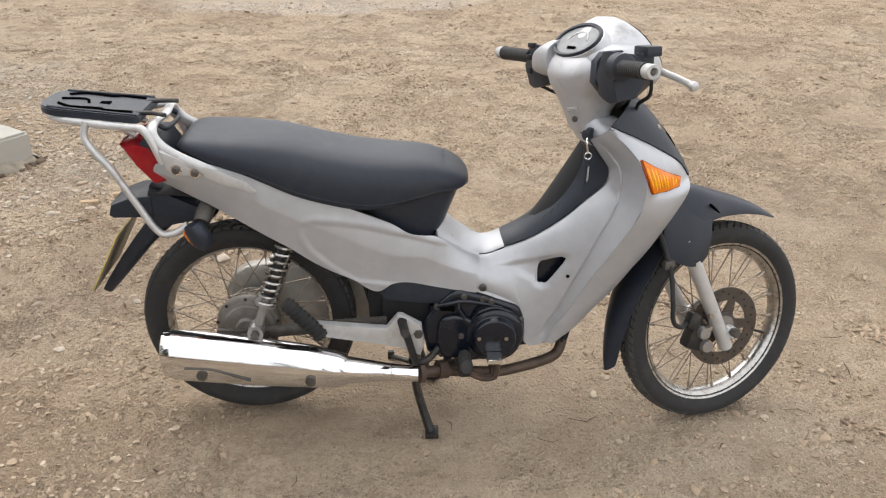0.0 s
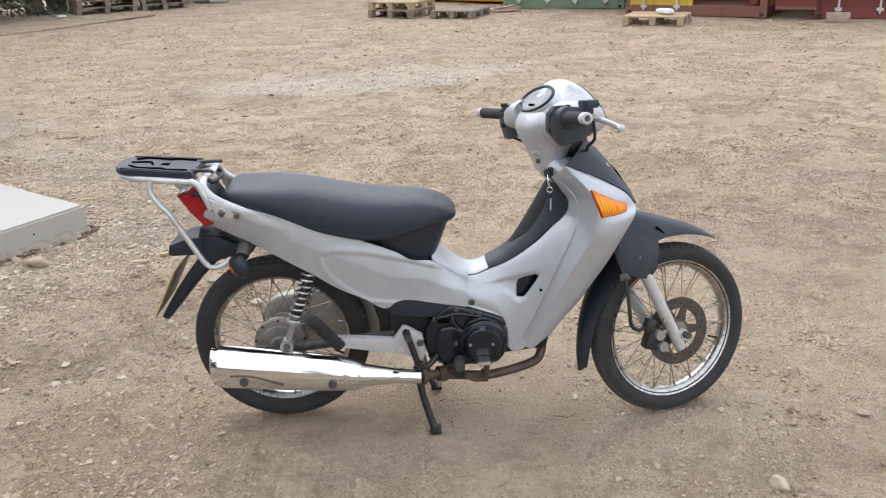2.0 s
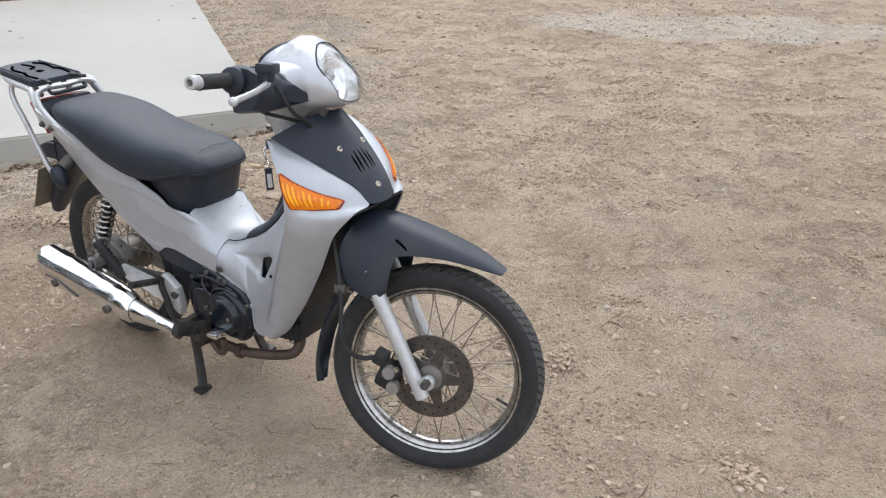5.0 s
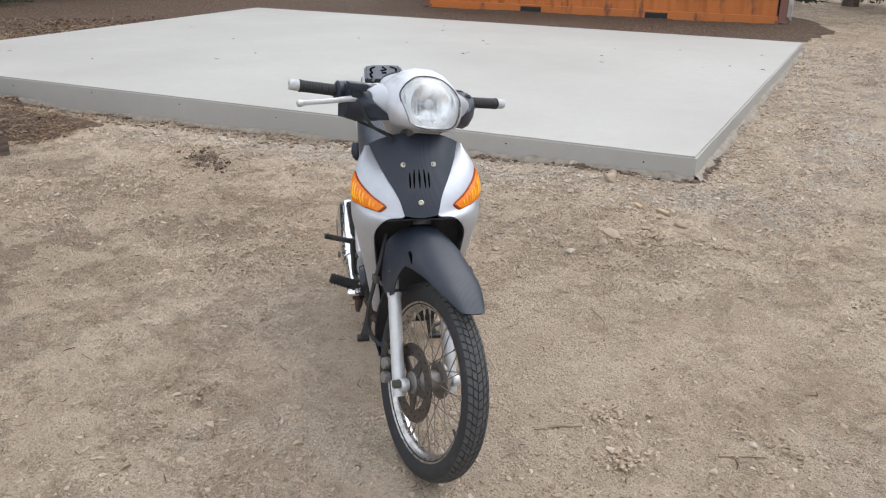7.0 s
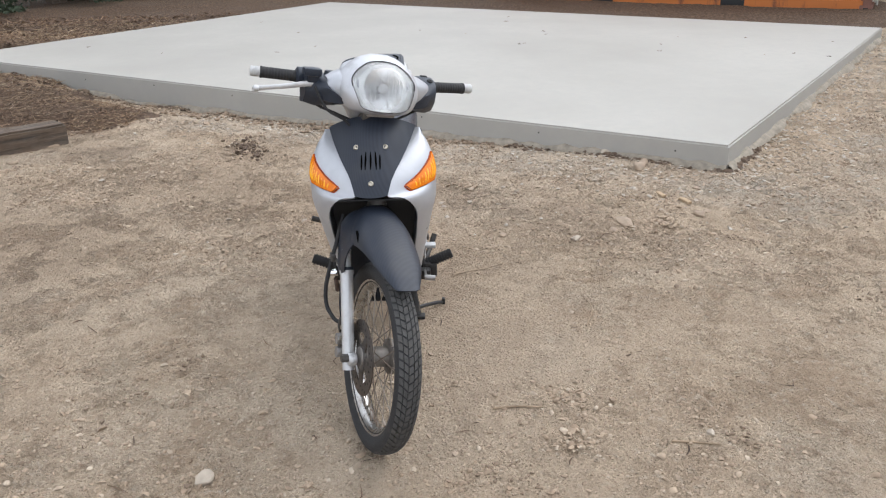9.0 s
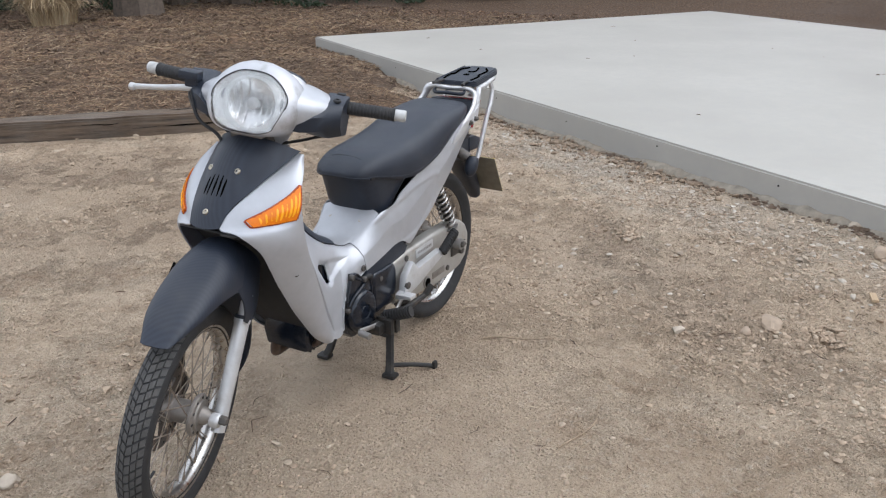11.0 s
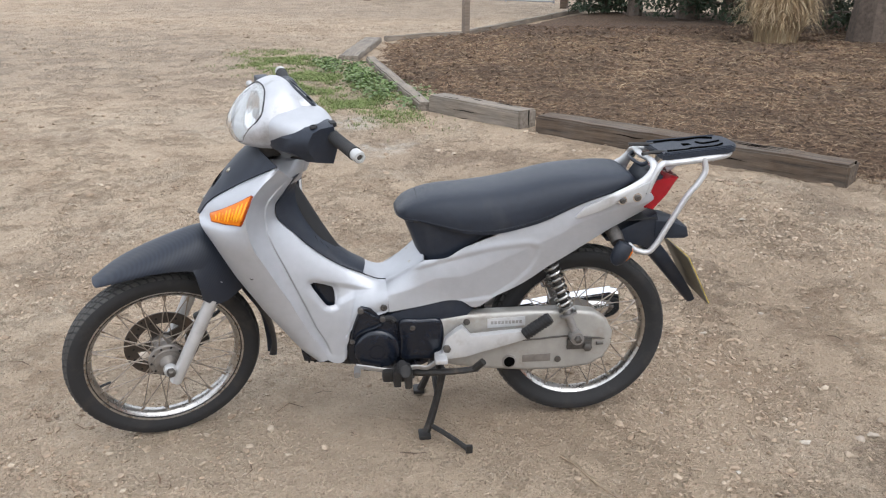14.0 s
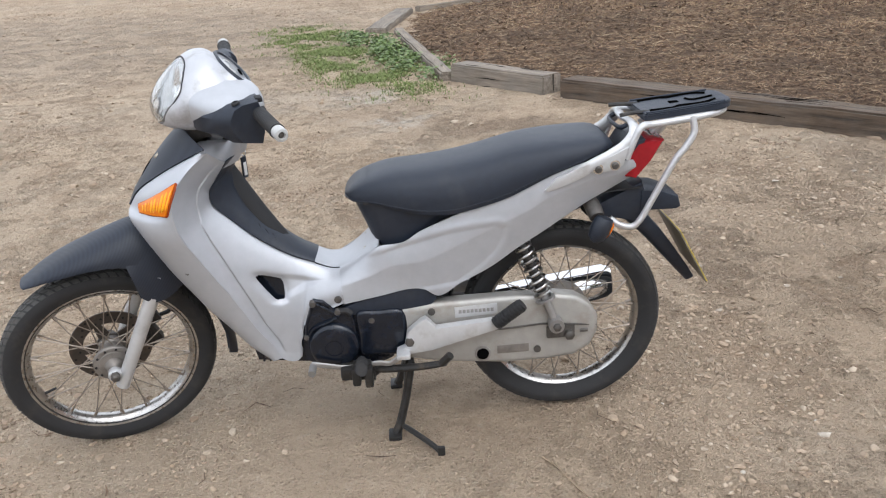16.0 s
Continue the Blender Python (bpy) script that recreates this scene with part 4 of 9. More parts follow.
# screws and marks on the covers
for x, z in ((0.590, 0.426),):
    for s in (-1, 1):
        part("cover_screw", joined(screw((x + 0.010, s * 0.1165, z + 0.006), (0, s, 0), 0.010, 0.004)), M["dark_metal"], bike)
for s in (-1, 1):
    if s < 0:
        part("cover_clip", screw((0.808, s * (cover_y(0.808, 0.467) + 0.001), 0.467), (0, s, 0), 0.0045, 0.003), M["void"], bike)
    part("cover_seam", tube([(row[-1].x, s * (row[-1].y + 0.0002), row[-1].z) for row in patch(UP, LOW, 16, 40, fn=rear_cover)], 0.0011, 6, 2), M["void"], bike)
    part("tunnel_seam", tube([(x, s * (y + 0.0015), z + 0.0005) for x, y, z in TUN_E], 0.0014, 6, 4), M["void"], bike)
    part("tunnel_screw", screw((0.520, s * 0.055, 0.546), (0.4, s * 0.2, 0.8), 0.006, 0.003), M["screw"], bike)

# -- seat --
SEAT = [(-0.128, 0.050, 0.800, 0.778), (-0.112, 0.085, 0.823, 0.778), (-0.085, 0.105, 0.833, 0.772), (-0.03, 0.120, 0.834, 0.752), (0.04, 0.127, 0.831, 0.730), (0.10, 0.130, 0.826, 0.704), (0.15, 0.131, 0.817, 0.682), (0.21, 0.131, 0.803, 0.664), (0.29, 0.130, 0.789, 0.648), (0.37, 0.124, 0.781, 0.650), (0.44, 0.114, 0.776, 0.666), (0.49, 0.102, 0.765, 0.679), (0.525, 0.090, 0.752, 0.682), (0.546, 0.072, 0.738, 0.686), (0.558, 0.044, 0.726, 0.690)]


def seat_rings():
    line = smooth_line([(x, w, zt - 0.027) for x, w, zt, _ in SEAT], 3)
    base = smooth_line([(x, 0, zb) for x, _, _, zb in SEAT], 3)
    rings = []
    for p, q in zip(line, base):
        w, zt, zb = p.y, p.z, q.z
        side = [(1.0, 0.0), (1.02, 0.14), (1.01, 0.40), (0.97, 0.62), (0.88, 0.80), (0.74, 0.91), (0.52, 0.975), (0.26, 1.0), (0.0, 1.004)]
        ring = [(p.x, w * a, zb + (zt - zb) * h) for a, h in side] + [(p.x, -w * a, zb + (zt - zb) * h) for a, h in side[-2::-1]]
        ring += [(p.x, -w * 0.9, zb - 0.004), (p.x, w * 0.9, zb - 0.004)]
        rings.append(ring)
    return rings


seat = part("seat", loft(seat_rings()), M["vinyl"], bike, "long black vinyl dual seat", 60)
seam_pts = [(x, w * 1.012, zb + 0.10 * (zt - 0.027 - zb)) for x, w, zt, zb in SEAT[2:]]
part("piping", tube(seam_pts + [(x, -y, z) for x, y, z in seam_pts[::-1]], 0.0018, 6, 4), M["vinyl"], seat)
cross_seam = [(0.500, y, 0.690 + (0.740 - 0.690) * (1 - abs(y / 0.1) ** 3.2)) for y in np.linspace(-0.0995, 0.0995, 19)]
part("seam", tube(cross_seam, 0.0007, 6, 2), M["inside"], seat)
COWL = [(0.556, 0.372, 0.486, 0.090), (0.59, 0.345, 0.506, 0.097), (0.625, 0.29, 0.519, 0.101), (0.655, 0.24, 0.531, 0.104), (0.690, 0.20, 0.544, 0.105)]


def cowl_ring(z, x0, x1, w, n=28):
    cx, rx = (x0 + x1) / 2, (x1 - x0) / 2
    out = []
    for i in range(n):
        a = 2 * math.pi * i / n
        c, s = math.cos(a), math.sin(a)
        out.append((cx + rx * math.copysign(abs(c) ** 0.55, c), w * math.copysign(abs(s) ** 0.55, s), z))
    return out


part("seat_base", loft([cowl_ring(*r) for r in COWL]), M["black_plastic"], bike, "black plastic cowl under the seat")
both("seat_catch", bm_data(block(0.045, 0.008, 0.010, (0.492, 0.096, 0.682), 0.003)), M["inside"], bike)

# -- tail: grab rail, tail lamp, carrier, mudguard --
RAIL = [(0.056, 0.121, 0.694), (0.018, 0.124, 0.710), (-0.026, 0.124, 0.732), (-0.064, 0.121, 0.748), (-0.100, 0.117, 0.763), (-0.138, 0.110, 0.783), (-0.161, 0.103, 0.806), (-0.167, 0.092, 0.824), (-0.166, 0.060, 0.833), (-0.160, 0.0, 0.832)]
grab_rail = part("grab_rail", tube(RAIL + [(x, -y, z) for x, y, z in RAIL[-2::-1]], [0.008, 0.012, 0.015, 0.016, 0.016, 0.016, 0.016, 0.015, 0.014, 0.014, 0.014, 0.015, 0.016, 0.016, 0.016, 0.016, 0.015, 0.012, 0.008], 14, 5, flat=0.55), M["alloy_paint"], bike, "silver grab rail round the seat's tail, scuffed")
PLATE = [(-0.146, 0.786), (-0.098, 0.766), (-0.052, 0.746), (-0.055, 0.726), (-0.116, 0.728), (-0.134, 0.742)]
for s in (-1, 1):
    bm = prism(PLATE, s * 0.108, s * 0.127, 0.004)
    part("rail_bracket", bm, M["alloy_paint"], grab_rail, "silver rail bracket")
    for x, z in ((-0.112, 0.743), (-0.070, 0.736)):
        part("bolt", joined(solid([(0.009, 0), (0.009, 0.004), (0.006, 0.006), (0.006, 0.009), (0.001, 0.009)], 12, (x, 0.129, z)) if s > 0 else mirrored(solid([(0.009, 0), (0.009, 0.004), (0.006, 0.006), (0.006, 0.009), (0.001, 0.009)], 12, (x, 0.129, z)))), M["dark_metal"], grab_rail)
FOOT = [(-0.050, 0.753), (-0.012, 0.741), (0.036, 0.719), (0.064, 0.692), (0.054, 0.687), (-0.010, 0.708), (-0.050, 0.727)]
for s in (-1, 1):
    part("rail_foot", prism(FOOT, s * 0.114, s * 0.133, 0.004), M["alloy_paint"], grab_rail, "flat tapered foot of the rail, paint chipped")
    for x, z in ((-0.112, 0.743), (-0.070, 0.736)):
        w_ = solid([(0.013, 0.1262), (0.013, 0.1285), (0.009, 0.1288)], 16, (x, 0, z))
        part("washer", w_ if s > 0 else mirrored(w_), M["chrome"], grab_rail, "bright steel washer")
part("rail_grommet", tube([(-0.158, -0.060, 0.826), (-0.142, -0.055, 0.818), (-0.134, 0.0, 0.820), (-0.142, 0.055, 0.818), (-0.158, 0.060, 0.826)], 0.0065, 10, 5, flat=0.8), M["black_plastic"], bike, "black grommet behind the seat")

LAMP = [(-0.254, 0.783), (-0.228, 0.788), (-0.198, 0.784), (-0.172, 0.762), (-0.126, 0.716), (-0.138, 0.699), (-0.180, 0.690), (-0.223, 0.735)]


def tail_lamp():
    rings = []
    for y, k in ((-0.088, 0.55), (-0.084, 0.85), (-0.07, 0.97), (-0.03, 1.0), (0.03, 1.0), (0.07, 0.97), (0.084, 0.85), (0.088, 0.55)):
        rings.append([(-0.16 + (x + 0.16) * k, y, 0.745 + (z - 0.745) * (0.75 + 0.25 * k)) for x, z in LAMP])
    return loft(rings)


lamp = part("tail_lamp", tail_lamp(), M["red"], bike, "red tail lamp")
part("lamp_core", prism([(-0.225, 0.765), (-0.204, 0.768), (-0.168, 0.712), (-0.186, 0.702)], -0.06, 0.06, 0.005), M["red"], lamp)

part("tail_panel", prism([(-0.140, 0.700), (-0.140, 0.742), (-0.172, 0.790), (-0.200, 0.790), (-0.172, 0.735), (-0.152, 0.700)], -0.086, 0.086, 0.004), M["black_plastic"], bike, "black panel between seat and tail lamp")

carrier = part("carrier", joined(
    tube([(-0.144, 0.112, 0.752), (-0.165, 0.110, 0.806), (-0.184, 0.104, 0.830), (-0.212, 0.090, 0.829), (-0.30, 0.084, 0.836), (-0.37, 0.072, 0.842), (-0.405, 0.045, 0.845), (-0.415, 0, 0.846), (-0.405, -0.045, 0.845), (-0.37, -0.072, 0.842), (-0.30, -0.084, 0.836), (-0.212, -0.090, 0.829), (-0.184, -0.104, 0.830), (-0.165, -0.110, 0.806), (-0.144, -0.112, 0.752)], 0.0092, 10, 4),
    tube([(-0.22, 0.05, 0.80), (-0.255, 0.05, 0.825), (-0.28, 0.05, 0.842)], 0.008, 8, 3), tube([(-0.22, -0.05, 0.80), (-0.255, -0.05, 0.825), (-0.28, -0.05, 0.842)], 0.008, 8, 3)), M["alloy_paint"], bike, "silver tubular luggage carrier")
STRUT = [(-0.312, 0.086, 0.842), (-0.318, 0.092, 0.805), (-0.296, 0.098, 0.768), (-0.268, 0.100, 0.733), (-0.215, 0.100, 0.634), (-0.190, 0.100, 0.588), (-0.168, 0.098, 0.567), (-0.135, 0.094, 0.573), (-0.112, 0.088, 0.590)]
part("stay", tube([(-0.140, -0.06, 0.850), (-0.18, -0.05, 0.852), (-0.24, -0.045, 0.848)], 0.0055, 8, 3), M["steel_black"], carrier, "thin black stay")
part("stay", tube([(-0.140, 0.06, 0.850), (-0.18, 0.05, 0.852), (-0.24, 0.045, 0.848)], 0.0055, 8, 3), M["steel_black"], carrier, "thin black stay")
both("strut", tube(STRUT, 0.0085, 10, 5), M["alloy_paint"], carrier)


def rack_outline(w0, w1, x0, x1, r=0.03, n=5):
    pts = []
    for (cx, cy, a0, rr) in ((x1 - r * 0.4, w1 - r * 0.4, 0, r * 0.4), (x0 + 0.05, w0 - 0.05, 90, 0.05)):
        for k in range(n + 1):
            a = radians(a0 + 90 * k / n)
            pts.append((cx + rr * math.cos(a), cy + rr * math.sin(a)))
    return pts + [(x, -y) for x, y in pts[::-1]]


def flat_plate(outline, z0, z1, slope=0.0, bevel=0.003):
    bm = bmesh.new()
    lo = [bm.verts.new((x, y, z0 + slope * x)) for x, y in outline]
    hi = [bm.verts.new((x, y, z1 + slope * x)) for x, y in outline]
    bm.faces.new(lo[::-1])
    t = bm.faces.new(hi)
    k = len(lo)
    for i in range(k):
        bm.faces.new((lo[i], lo[(i + 1) % k], hi[(i + 1) % k], hi[i]))
    bmesh.ops.recalc_face_normals(bm, faces=bm.faces)
    bmesh.ops.bevel(bm, geom=list(t.edges), offset=bevel, segments=2, affect="EDGES")
    return bm


SL = -0.085
plate = part("rack_plate", flat_plate(rack_outline(0.080, 0.086, -0.425, -0.195), 0.8200, 0.8360, SL), M["black_plastic"], carrier, "black ribbed plastic rack plate")
for s in (-1, 1):
    part("groove", tube([(-0.385, s * 0.035, 0.8363 + SL * -0.385), (-0.35, s * 0.055, 0.8363 + SL * -0.35), (-0.29, s * 0.05, 0.8363 + SL * -0.29), (-0.27, s * 0.06, 0.8363 + SL * -0.27), (-0.215, s * 0.055, 0.8363 + SL * -0.215)], 0.0045, 6, 3), M["void"], plate)
    part("rib", tube([(-0.40, s * 0.066, 0.8365 + SL * -0.40), (-0.20, s * 0.075, 0.8365 + SL * -0.20)], 0.0035, 6, 2), M["black_plastic"], plate)
part("groove", block(0.024, 0.02, 0.003, (-0.292, 0, 0.836 + SL * -0.292), 0.001), M["void"], plate)
part("groove", tube([(-0.39, 0.0, 0.8363 + SL * -0.39), (-0.34, 0.012, 0.8363 + SL * -0.34), (-0.325, -0.012, 0.8363 + SL * -0.325)], 0.004, 6, 3), M["void"], plate)

BLADE = [(-0.130, 0.615, 0.055, 0.030), (-0.185, 0.578, 0.052, 0.026), (-0.235, 0.525, 0.047, 0.022), (-0.285, 0.462, 0.041, 0.018), (-0.330, 0.402, 0.034, 0.013), (-0.354, 0.368, 0.024, 0.008)]
blade_rings = []
for x, z, w, th in BLADE:
    n_ = Vector((0.78, 0, -0.62))
    blade_rings.append([Vector((x, w * math.copysign(abs(math.cos(a)) ** 0.5, math.cos(a)), z)) + n_ * (th * math.copysign(abs(math.sin(a)) ** 0.5, math.sin(a)) - 0.012 * math.cos(a) ** 2) for a in np.linspace(0, 2 * math.pi, 25)[:-1]])
GUARD_TOP = [(-0.205, 0.672), (-0.050, 0.600), (-0.062, 0.586), (-0.108, 0.580), (-0.150, 0.572), (-0.190, 0.560), (-0.222, 0.590), (-0.215, 0.640)]
guard = part("rear_mudguard", joined(bm_data(prism(GUARD_TOP, -0.055, 0.055, 0.010)), loft(blade_rings)), M["black_plastic"], bike, "black plastic rear mudguard with a ragged tail")
part("lamp_housing", prism([(-0.308, 0.598), (-0.300, 0.626), (-0.250, 0.646), (-0.200, 0.650), (-0.200, 0.592), (-0.296, 0.590)], -0.060, 0.060, 0.010), M["black_plastic"], guard)
num_plate = part("number_plate", block(0.003, 0.205, 0.170, (-0.325, 0.020, 0.478), 0.0008, m=Matrix.Rotation(radians(28), 4, "Y")), M["plate_back"], bike, "number plate, its grey back seen from the front")
part("plate_face", block(0.002, 0.203, 0.168, (-0.3275, 0.020, 0.4793), 0.0006, m=Matrix.Rotation(radians(28), 4, "Y")), M["plate_yellow"], num_plate, "yellow reflective face")
for r in range(2):
    for i in range(3):
        part("print_bar", block(0.0016, 0.040, 0.058, (-0.3290 - 0.030 * (0.5 - r) * -1, 0.020 + (i - 1) * 0.058, 0.480 + 0.062 * (0.5 - r)), 0.0003, m=Matrix.Rotation(radians(28), 4, "Y")), M["inside"], num_plate)

STALK = tube([(-0.060, 0.060, 0.640), (-0.068, 0.095, 0.622), (-0.072, 0.118, 0.607)], [0.019, 0.021, 0.019], 12, 4)


def bulb():
    m = Matrix.Translation((-0.074, 0.126, 0.598)) @ Matrix.Rotation(radians(-25), 4, "Y") @ Matrix.Rotation(radians(14), 4, "Z")
    rings = []
    for h, r in ((0.016, 0.020), (0.005, 0.025), (-0.018, 0.026), (-0.040, 0.021), (-0.052, 0.011), (-0.055, 0.002)):
        rings.append([m @ Vector((-0.010 + r * 1.05 * math.cos(a), 0.006 + r * 0.95 * math.sin(a), h)) for a in np.linspace(0, 2 * math.pi, 17)[:-1]])
    return loft(rings)


for s in (-1, 1):
    f = (lambda d: d) if s > 0 else mirrored
    ind = part("rear_indicator", f(bulb()), M["black_plastic"], bike, "dark rear indicator on a rubber stalk")
    part("stalk", f(STALK), M["dark_metal"], ind)
    part("lens", f(moved(bulb(), Matrix.Translation((-0.0868, 0.126, 0.585)) @ Matrix.Scale(0.72, 4) @ Matrix.Translation((0.074, -0.126, -0.590)))), M["amber_deep"], ind, "amber lens")

# faded emblem marks on the tail of the side covers
tail_grid = patch(UP, LOW, 40, 160, fn=rear_cover)
for s in (-1, 1):
    for k, (dx, dz, ln) in enumerate(((0.0, 0.0, 0.018), (0.014, 0.006, 0.020), (0.032, 0.004, 0.014), (0.046, 0.010, 0.012), (0.018, -0.006, 0.022))):
        x, z = -0.018 + dx * 1.15, 0.680 - 0.55 * dx + dz
        spots_ = [(x, z), (x + ln * 0.5, z - 0.004), (x + ln, z - ln * 0.4)]
        part("emblem_mark", tube([(a, s * (min(((p.x - a) ** 2 + (p.z - c) ** 2, p.y) for row in tail_grid for p in row)[1]), c) for a, c in spots_], 0.0019, 6, 2), M["grey_bar"], bike, "worn emblem stroke")

# -- wheels --
def tyre_profile(R, w, rim):
    h = R - rim
    pts = [(rim - 0.004, -w * 0.62), (rim + 0.010, -w * 0.78), (rim + h * 0.38, -w * 0.98), (rim + h * 0.62, -w), (rim + h * 0.80, -w * 0.86), (R - 0.008, -w * 0.60), (R - 0.0052, -w * 0.30), (R - 0.0042, 0)]
    return pts + [(r, -y) for r, y in pts[-2::-1]]


def rim_profile(r):
    return [(r + 0.009, -0.0265), (r + 0.011, -0.024), (r + 0.002, -0.022), (r - 0.004, -0.0165), (r - 0.010, -0.010), (r - 0.012, 0), (r - 0.010, 0.010), (r - 0.004, 0.0165), (r + 0.002, 0.022), (r + 0.011, 0.024), (r + 0.009, 0.0265), (r + 0.003, 0.0255), (r - 0.007, 0.0185), (r - 0.0145, 0.011), (r - 0.017, 0), (r - 0.0145, -0.011), (r - 0.007, -0.0185), (r + 0.003, -0.0255)]


def tread_blocks(R, w, count, rows):
    """Tread lugs standing proud on the tyre's crown."""
    verts, faces = [], []
    for k in range(count):
        for y0, y1, skew, ph, cov in rows:
            a0 = 2 * math.pi * (k + ph) / count
            da = 2 * math.pi / count * cov
            o = len(verts)
            for lift in (-0.007, -0.0005):
                for y, sh in ((y0, 0), (y1, skew)):
                    for a in (a0 + sh, a0 + da + sh):
                        r = float(np.interp(abs(y) / w, (0, 0.3, 0.6, 0.86, 1.0), (R, R - 0.001, R - 0.004, R - 0.0105, R - 0.022))) + lift
                        verts.append(Vector((r * math.cos(a), y, r * math.sin(a))))
            for f in ((0, 1, 3, 2), (4, 6, 7, 5), (0, 4, 5, 1), (2, 3, 7, 6), (0, 2, 6, 4), (1, 5, 7, 3)):
                faces.append(tuple(i + o for i in f))
    return verts, faces


def spoke_mesh(name, a, b):
    d = joined(tube([a, b], 0.00165, 5, 0), tube([b, Vector(b) + (Vector(a) - Vector(b)).normalized() * 0.018], 0.0035, 6, 0))
    return mesh_of(name, d[0], d[1], M["spoke"])


def wheel(name, R, w, centre, frame_m, hub_r, flange, spokes, label, tread):
    """A wire wheel; its axle runs along y. frame_m lays it into the world."""
    m = frame_m @ Matrix.Translation(centre)
    rim_r = 0.2185
    rim = part(name, moved(lathe(rim_profile(rim_r), 96), m), M["rim"], bike, label)
    tyre = part("tyre", moved(lathe(tyre_profile(R, w, rim_r + 0.001), 96), m), M["rubber"], rim, "worn black tyre")
    part("tread", moved(tread_blocks(R, w, *tread), m), M["tread"], tyre, "tread blocks", 20)
    made = {}
    per = spokes // 4
    for side in (-1, 1):
        for cross in (-1, 1):
            key = (side, cross)
            a = Vector((hub_r, side * flange, 0))
            th = radians(cross * 66)
            b = Vector(((rim_r - 0.014) * math.cos(th), side * 0.006, (rim_r - 0.014) * math.sin(th)))
            made[key] = spoke_mesh("spoke", a, b)
            for k in range(per):
                ang = 2 * math.pi * (k + (0.25 if cross > 0 else 0.0) + (0.5 if side > 0 else 0.0)) / per
                ob = new("spoke", made[key])
                ob.parent = rim
                ob.matrix_basis = m @ Matrix.Rotation(-ang, 4, "Y")
    va = radians(-20)
    vr = rim_r - 0.016
    part("valve", moved(tube([(vr * math.cos(va), 0, vr * math.sin(va)), ((vr - 0.032) * math.cos(va), 0.004, (vr - 0.032) * math.sin(va))], [0.004, 0.0035], 8, 0), m), M["rubber"], rim, "black valve stem")
    return rim, m


FRONT_TREAD = (76, ((-0.0065, 0.0055, 0.022, 0.0, 0.78), (0.0080, 0.0180, 0.030, 0.45, 0.76), (-0.0090, -0.0190, 0.030, 0.2, 0.76), (0.0205, 0.0300, 0.022, 0.95, 0.74), (-0.0215, -0.0310, 0.022, 0.7, 0.74)))
REAR_TREAD = (70, ((-0.009, 0.008, 0.03, 0.0, 0.74), (0.0115, 0.0245, 0.045, 0.45, 0.70), (-0.0115, -0.0245, 0.045, 0.2, 0.70), (0.0275, 0.0375, 0.02, 0.9, 0.66), (-0.0275, -0.0375, 0.02, 0.65, 0.66)))
front_wheel, fm = wheel("front_wheel", 0.279, 0.036, (1.246, 0, 0.277), TURN_W, 0.030, 0.030, 36, "spoked front wheel with a tarnished chrome rim", FRONT_TREAD)
rear_wheel, rm = wheel("rear_wheel", 0.278, 0.040, (0, 0, 0.283), Matrix(), 0.055, 0.036, 36, "spoked rear wheel with a tarnished chrome rim", REAR_TREAD)
hub_f = part("hub", moved(solid([(0.012, -0.062), (0.030, -0.060), (0.036, -0.045), (0.036, -0.030), (0.030, -0.024), (0.030, 0.022), (0.050, 0.026), (0.053, 0.029), (0.053, 0.036), (0.050, 0.039), (0.040, 0.040), (0.038, 0.044), (0.024, 0.046), (0.021, 0.058), (0.014, 0.064), (0.012, 0.070)], 40), fm), M["alloy_dark"], front_wheel, "stained dark alloy hub with a drilled flange")
for k in range(10):
    a = 2 * math.pi * k / 10
    part("rivet", moved(solid([(0.0035, 0.0), (0.0035, 0.0026), (0.001, 0.003)], 8, (0.0455 * math.cos(a), 0.0385, 0.0455 * math.sin(a))), fm), M["inside"], hub_f)


def disc_data():
    """A drilled brake disc with a five-armed carrier."""
    R0, R1, n = 0.110, 0.074, 60
    bits = [lathe([(R0, -0.002), (R1, -0.002), (R1, 0.002), (R0, 0.002)], n)]
    for k in range(5):
        a = 2 * math.pi * k / 5
        bm = prism([(0.034, -0.018), (0.078, -0.010), (0.078, 0.010), (0.034, 0.018)], -0.0025, 0.0025, 0)
        bmesh.ops.rotate(bm, matrix=Matrix.Rotation(a, 3, "Y"), verts=bm.verts)
        bits.append(bm_data(bm))
    return joined(*bits)


dm = fm @ Matrix.Translation((0, -0.052, 0))
disc = part("brake_disc", moved(disc_data(), dm), M["disc"], front_wheel, "rusty drilled brake disc")
hole_pts = []
for k in range(30):
    a = 2 * math.pi * k / 30
    r = (0.083, 0.092, 0.101)[k % 3]
    hole_pts.append(solid([(0.0035, -0.0026), (0.0035, 0.0026)], 8, (r * math.cos(a), 0, r * math.sin(a))))
part("drilling", moved(joined(*hole_pts), dm), M["inside"], disc, "drilled holes")
part("disc_carrier", moved(lathe([(0.040, -0.004), (0.022, -0.004), (0.022, 0.004), (0.040, 0.004)], 32), dm), M["dark_metal"], disc)

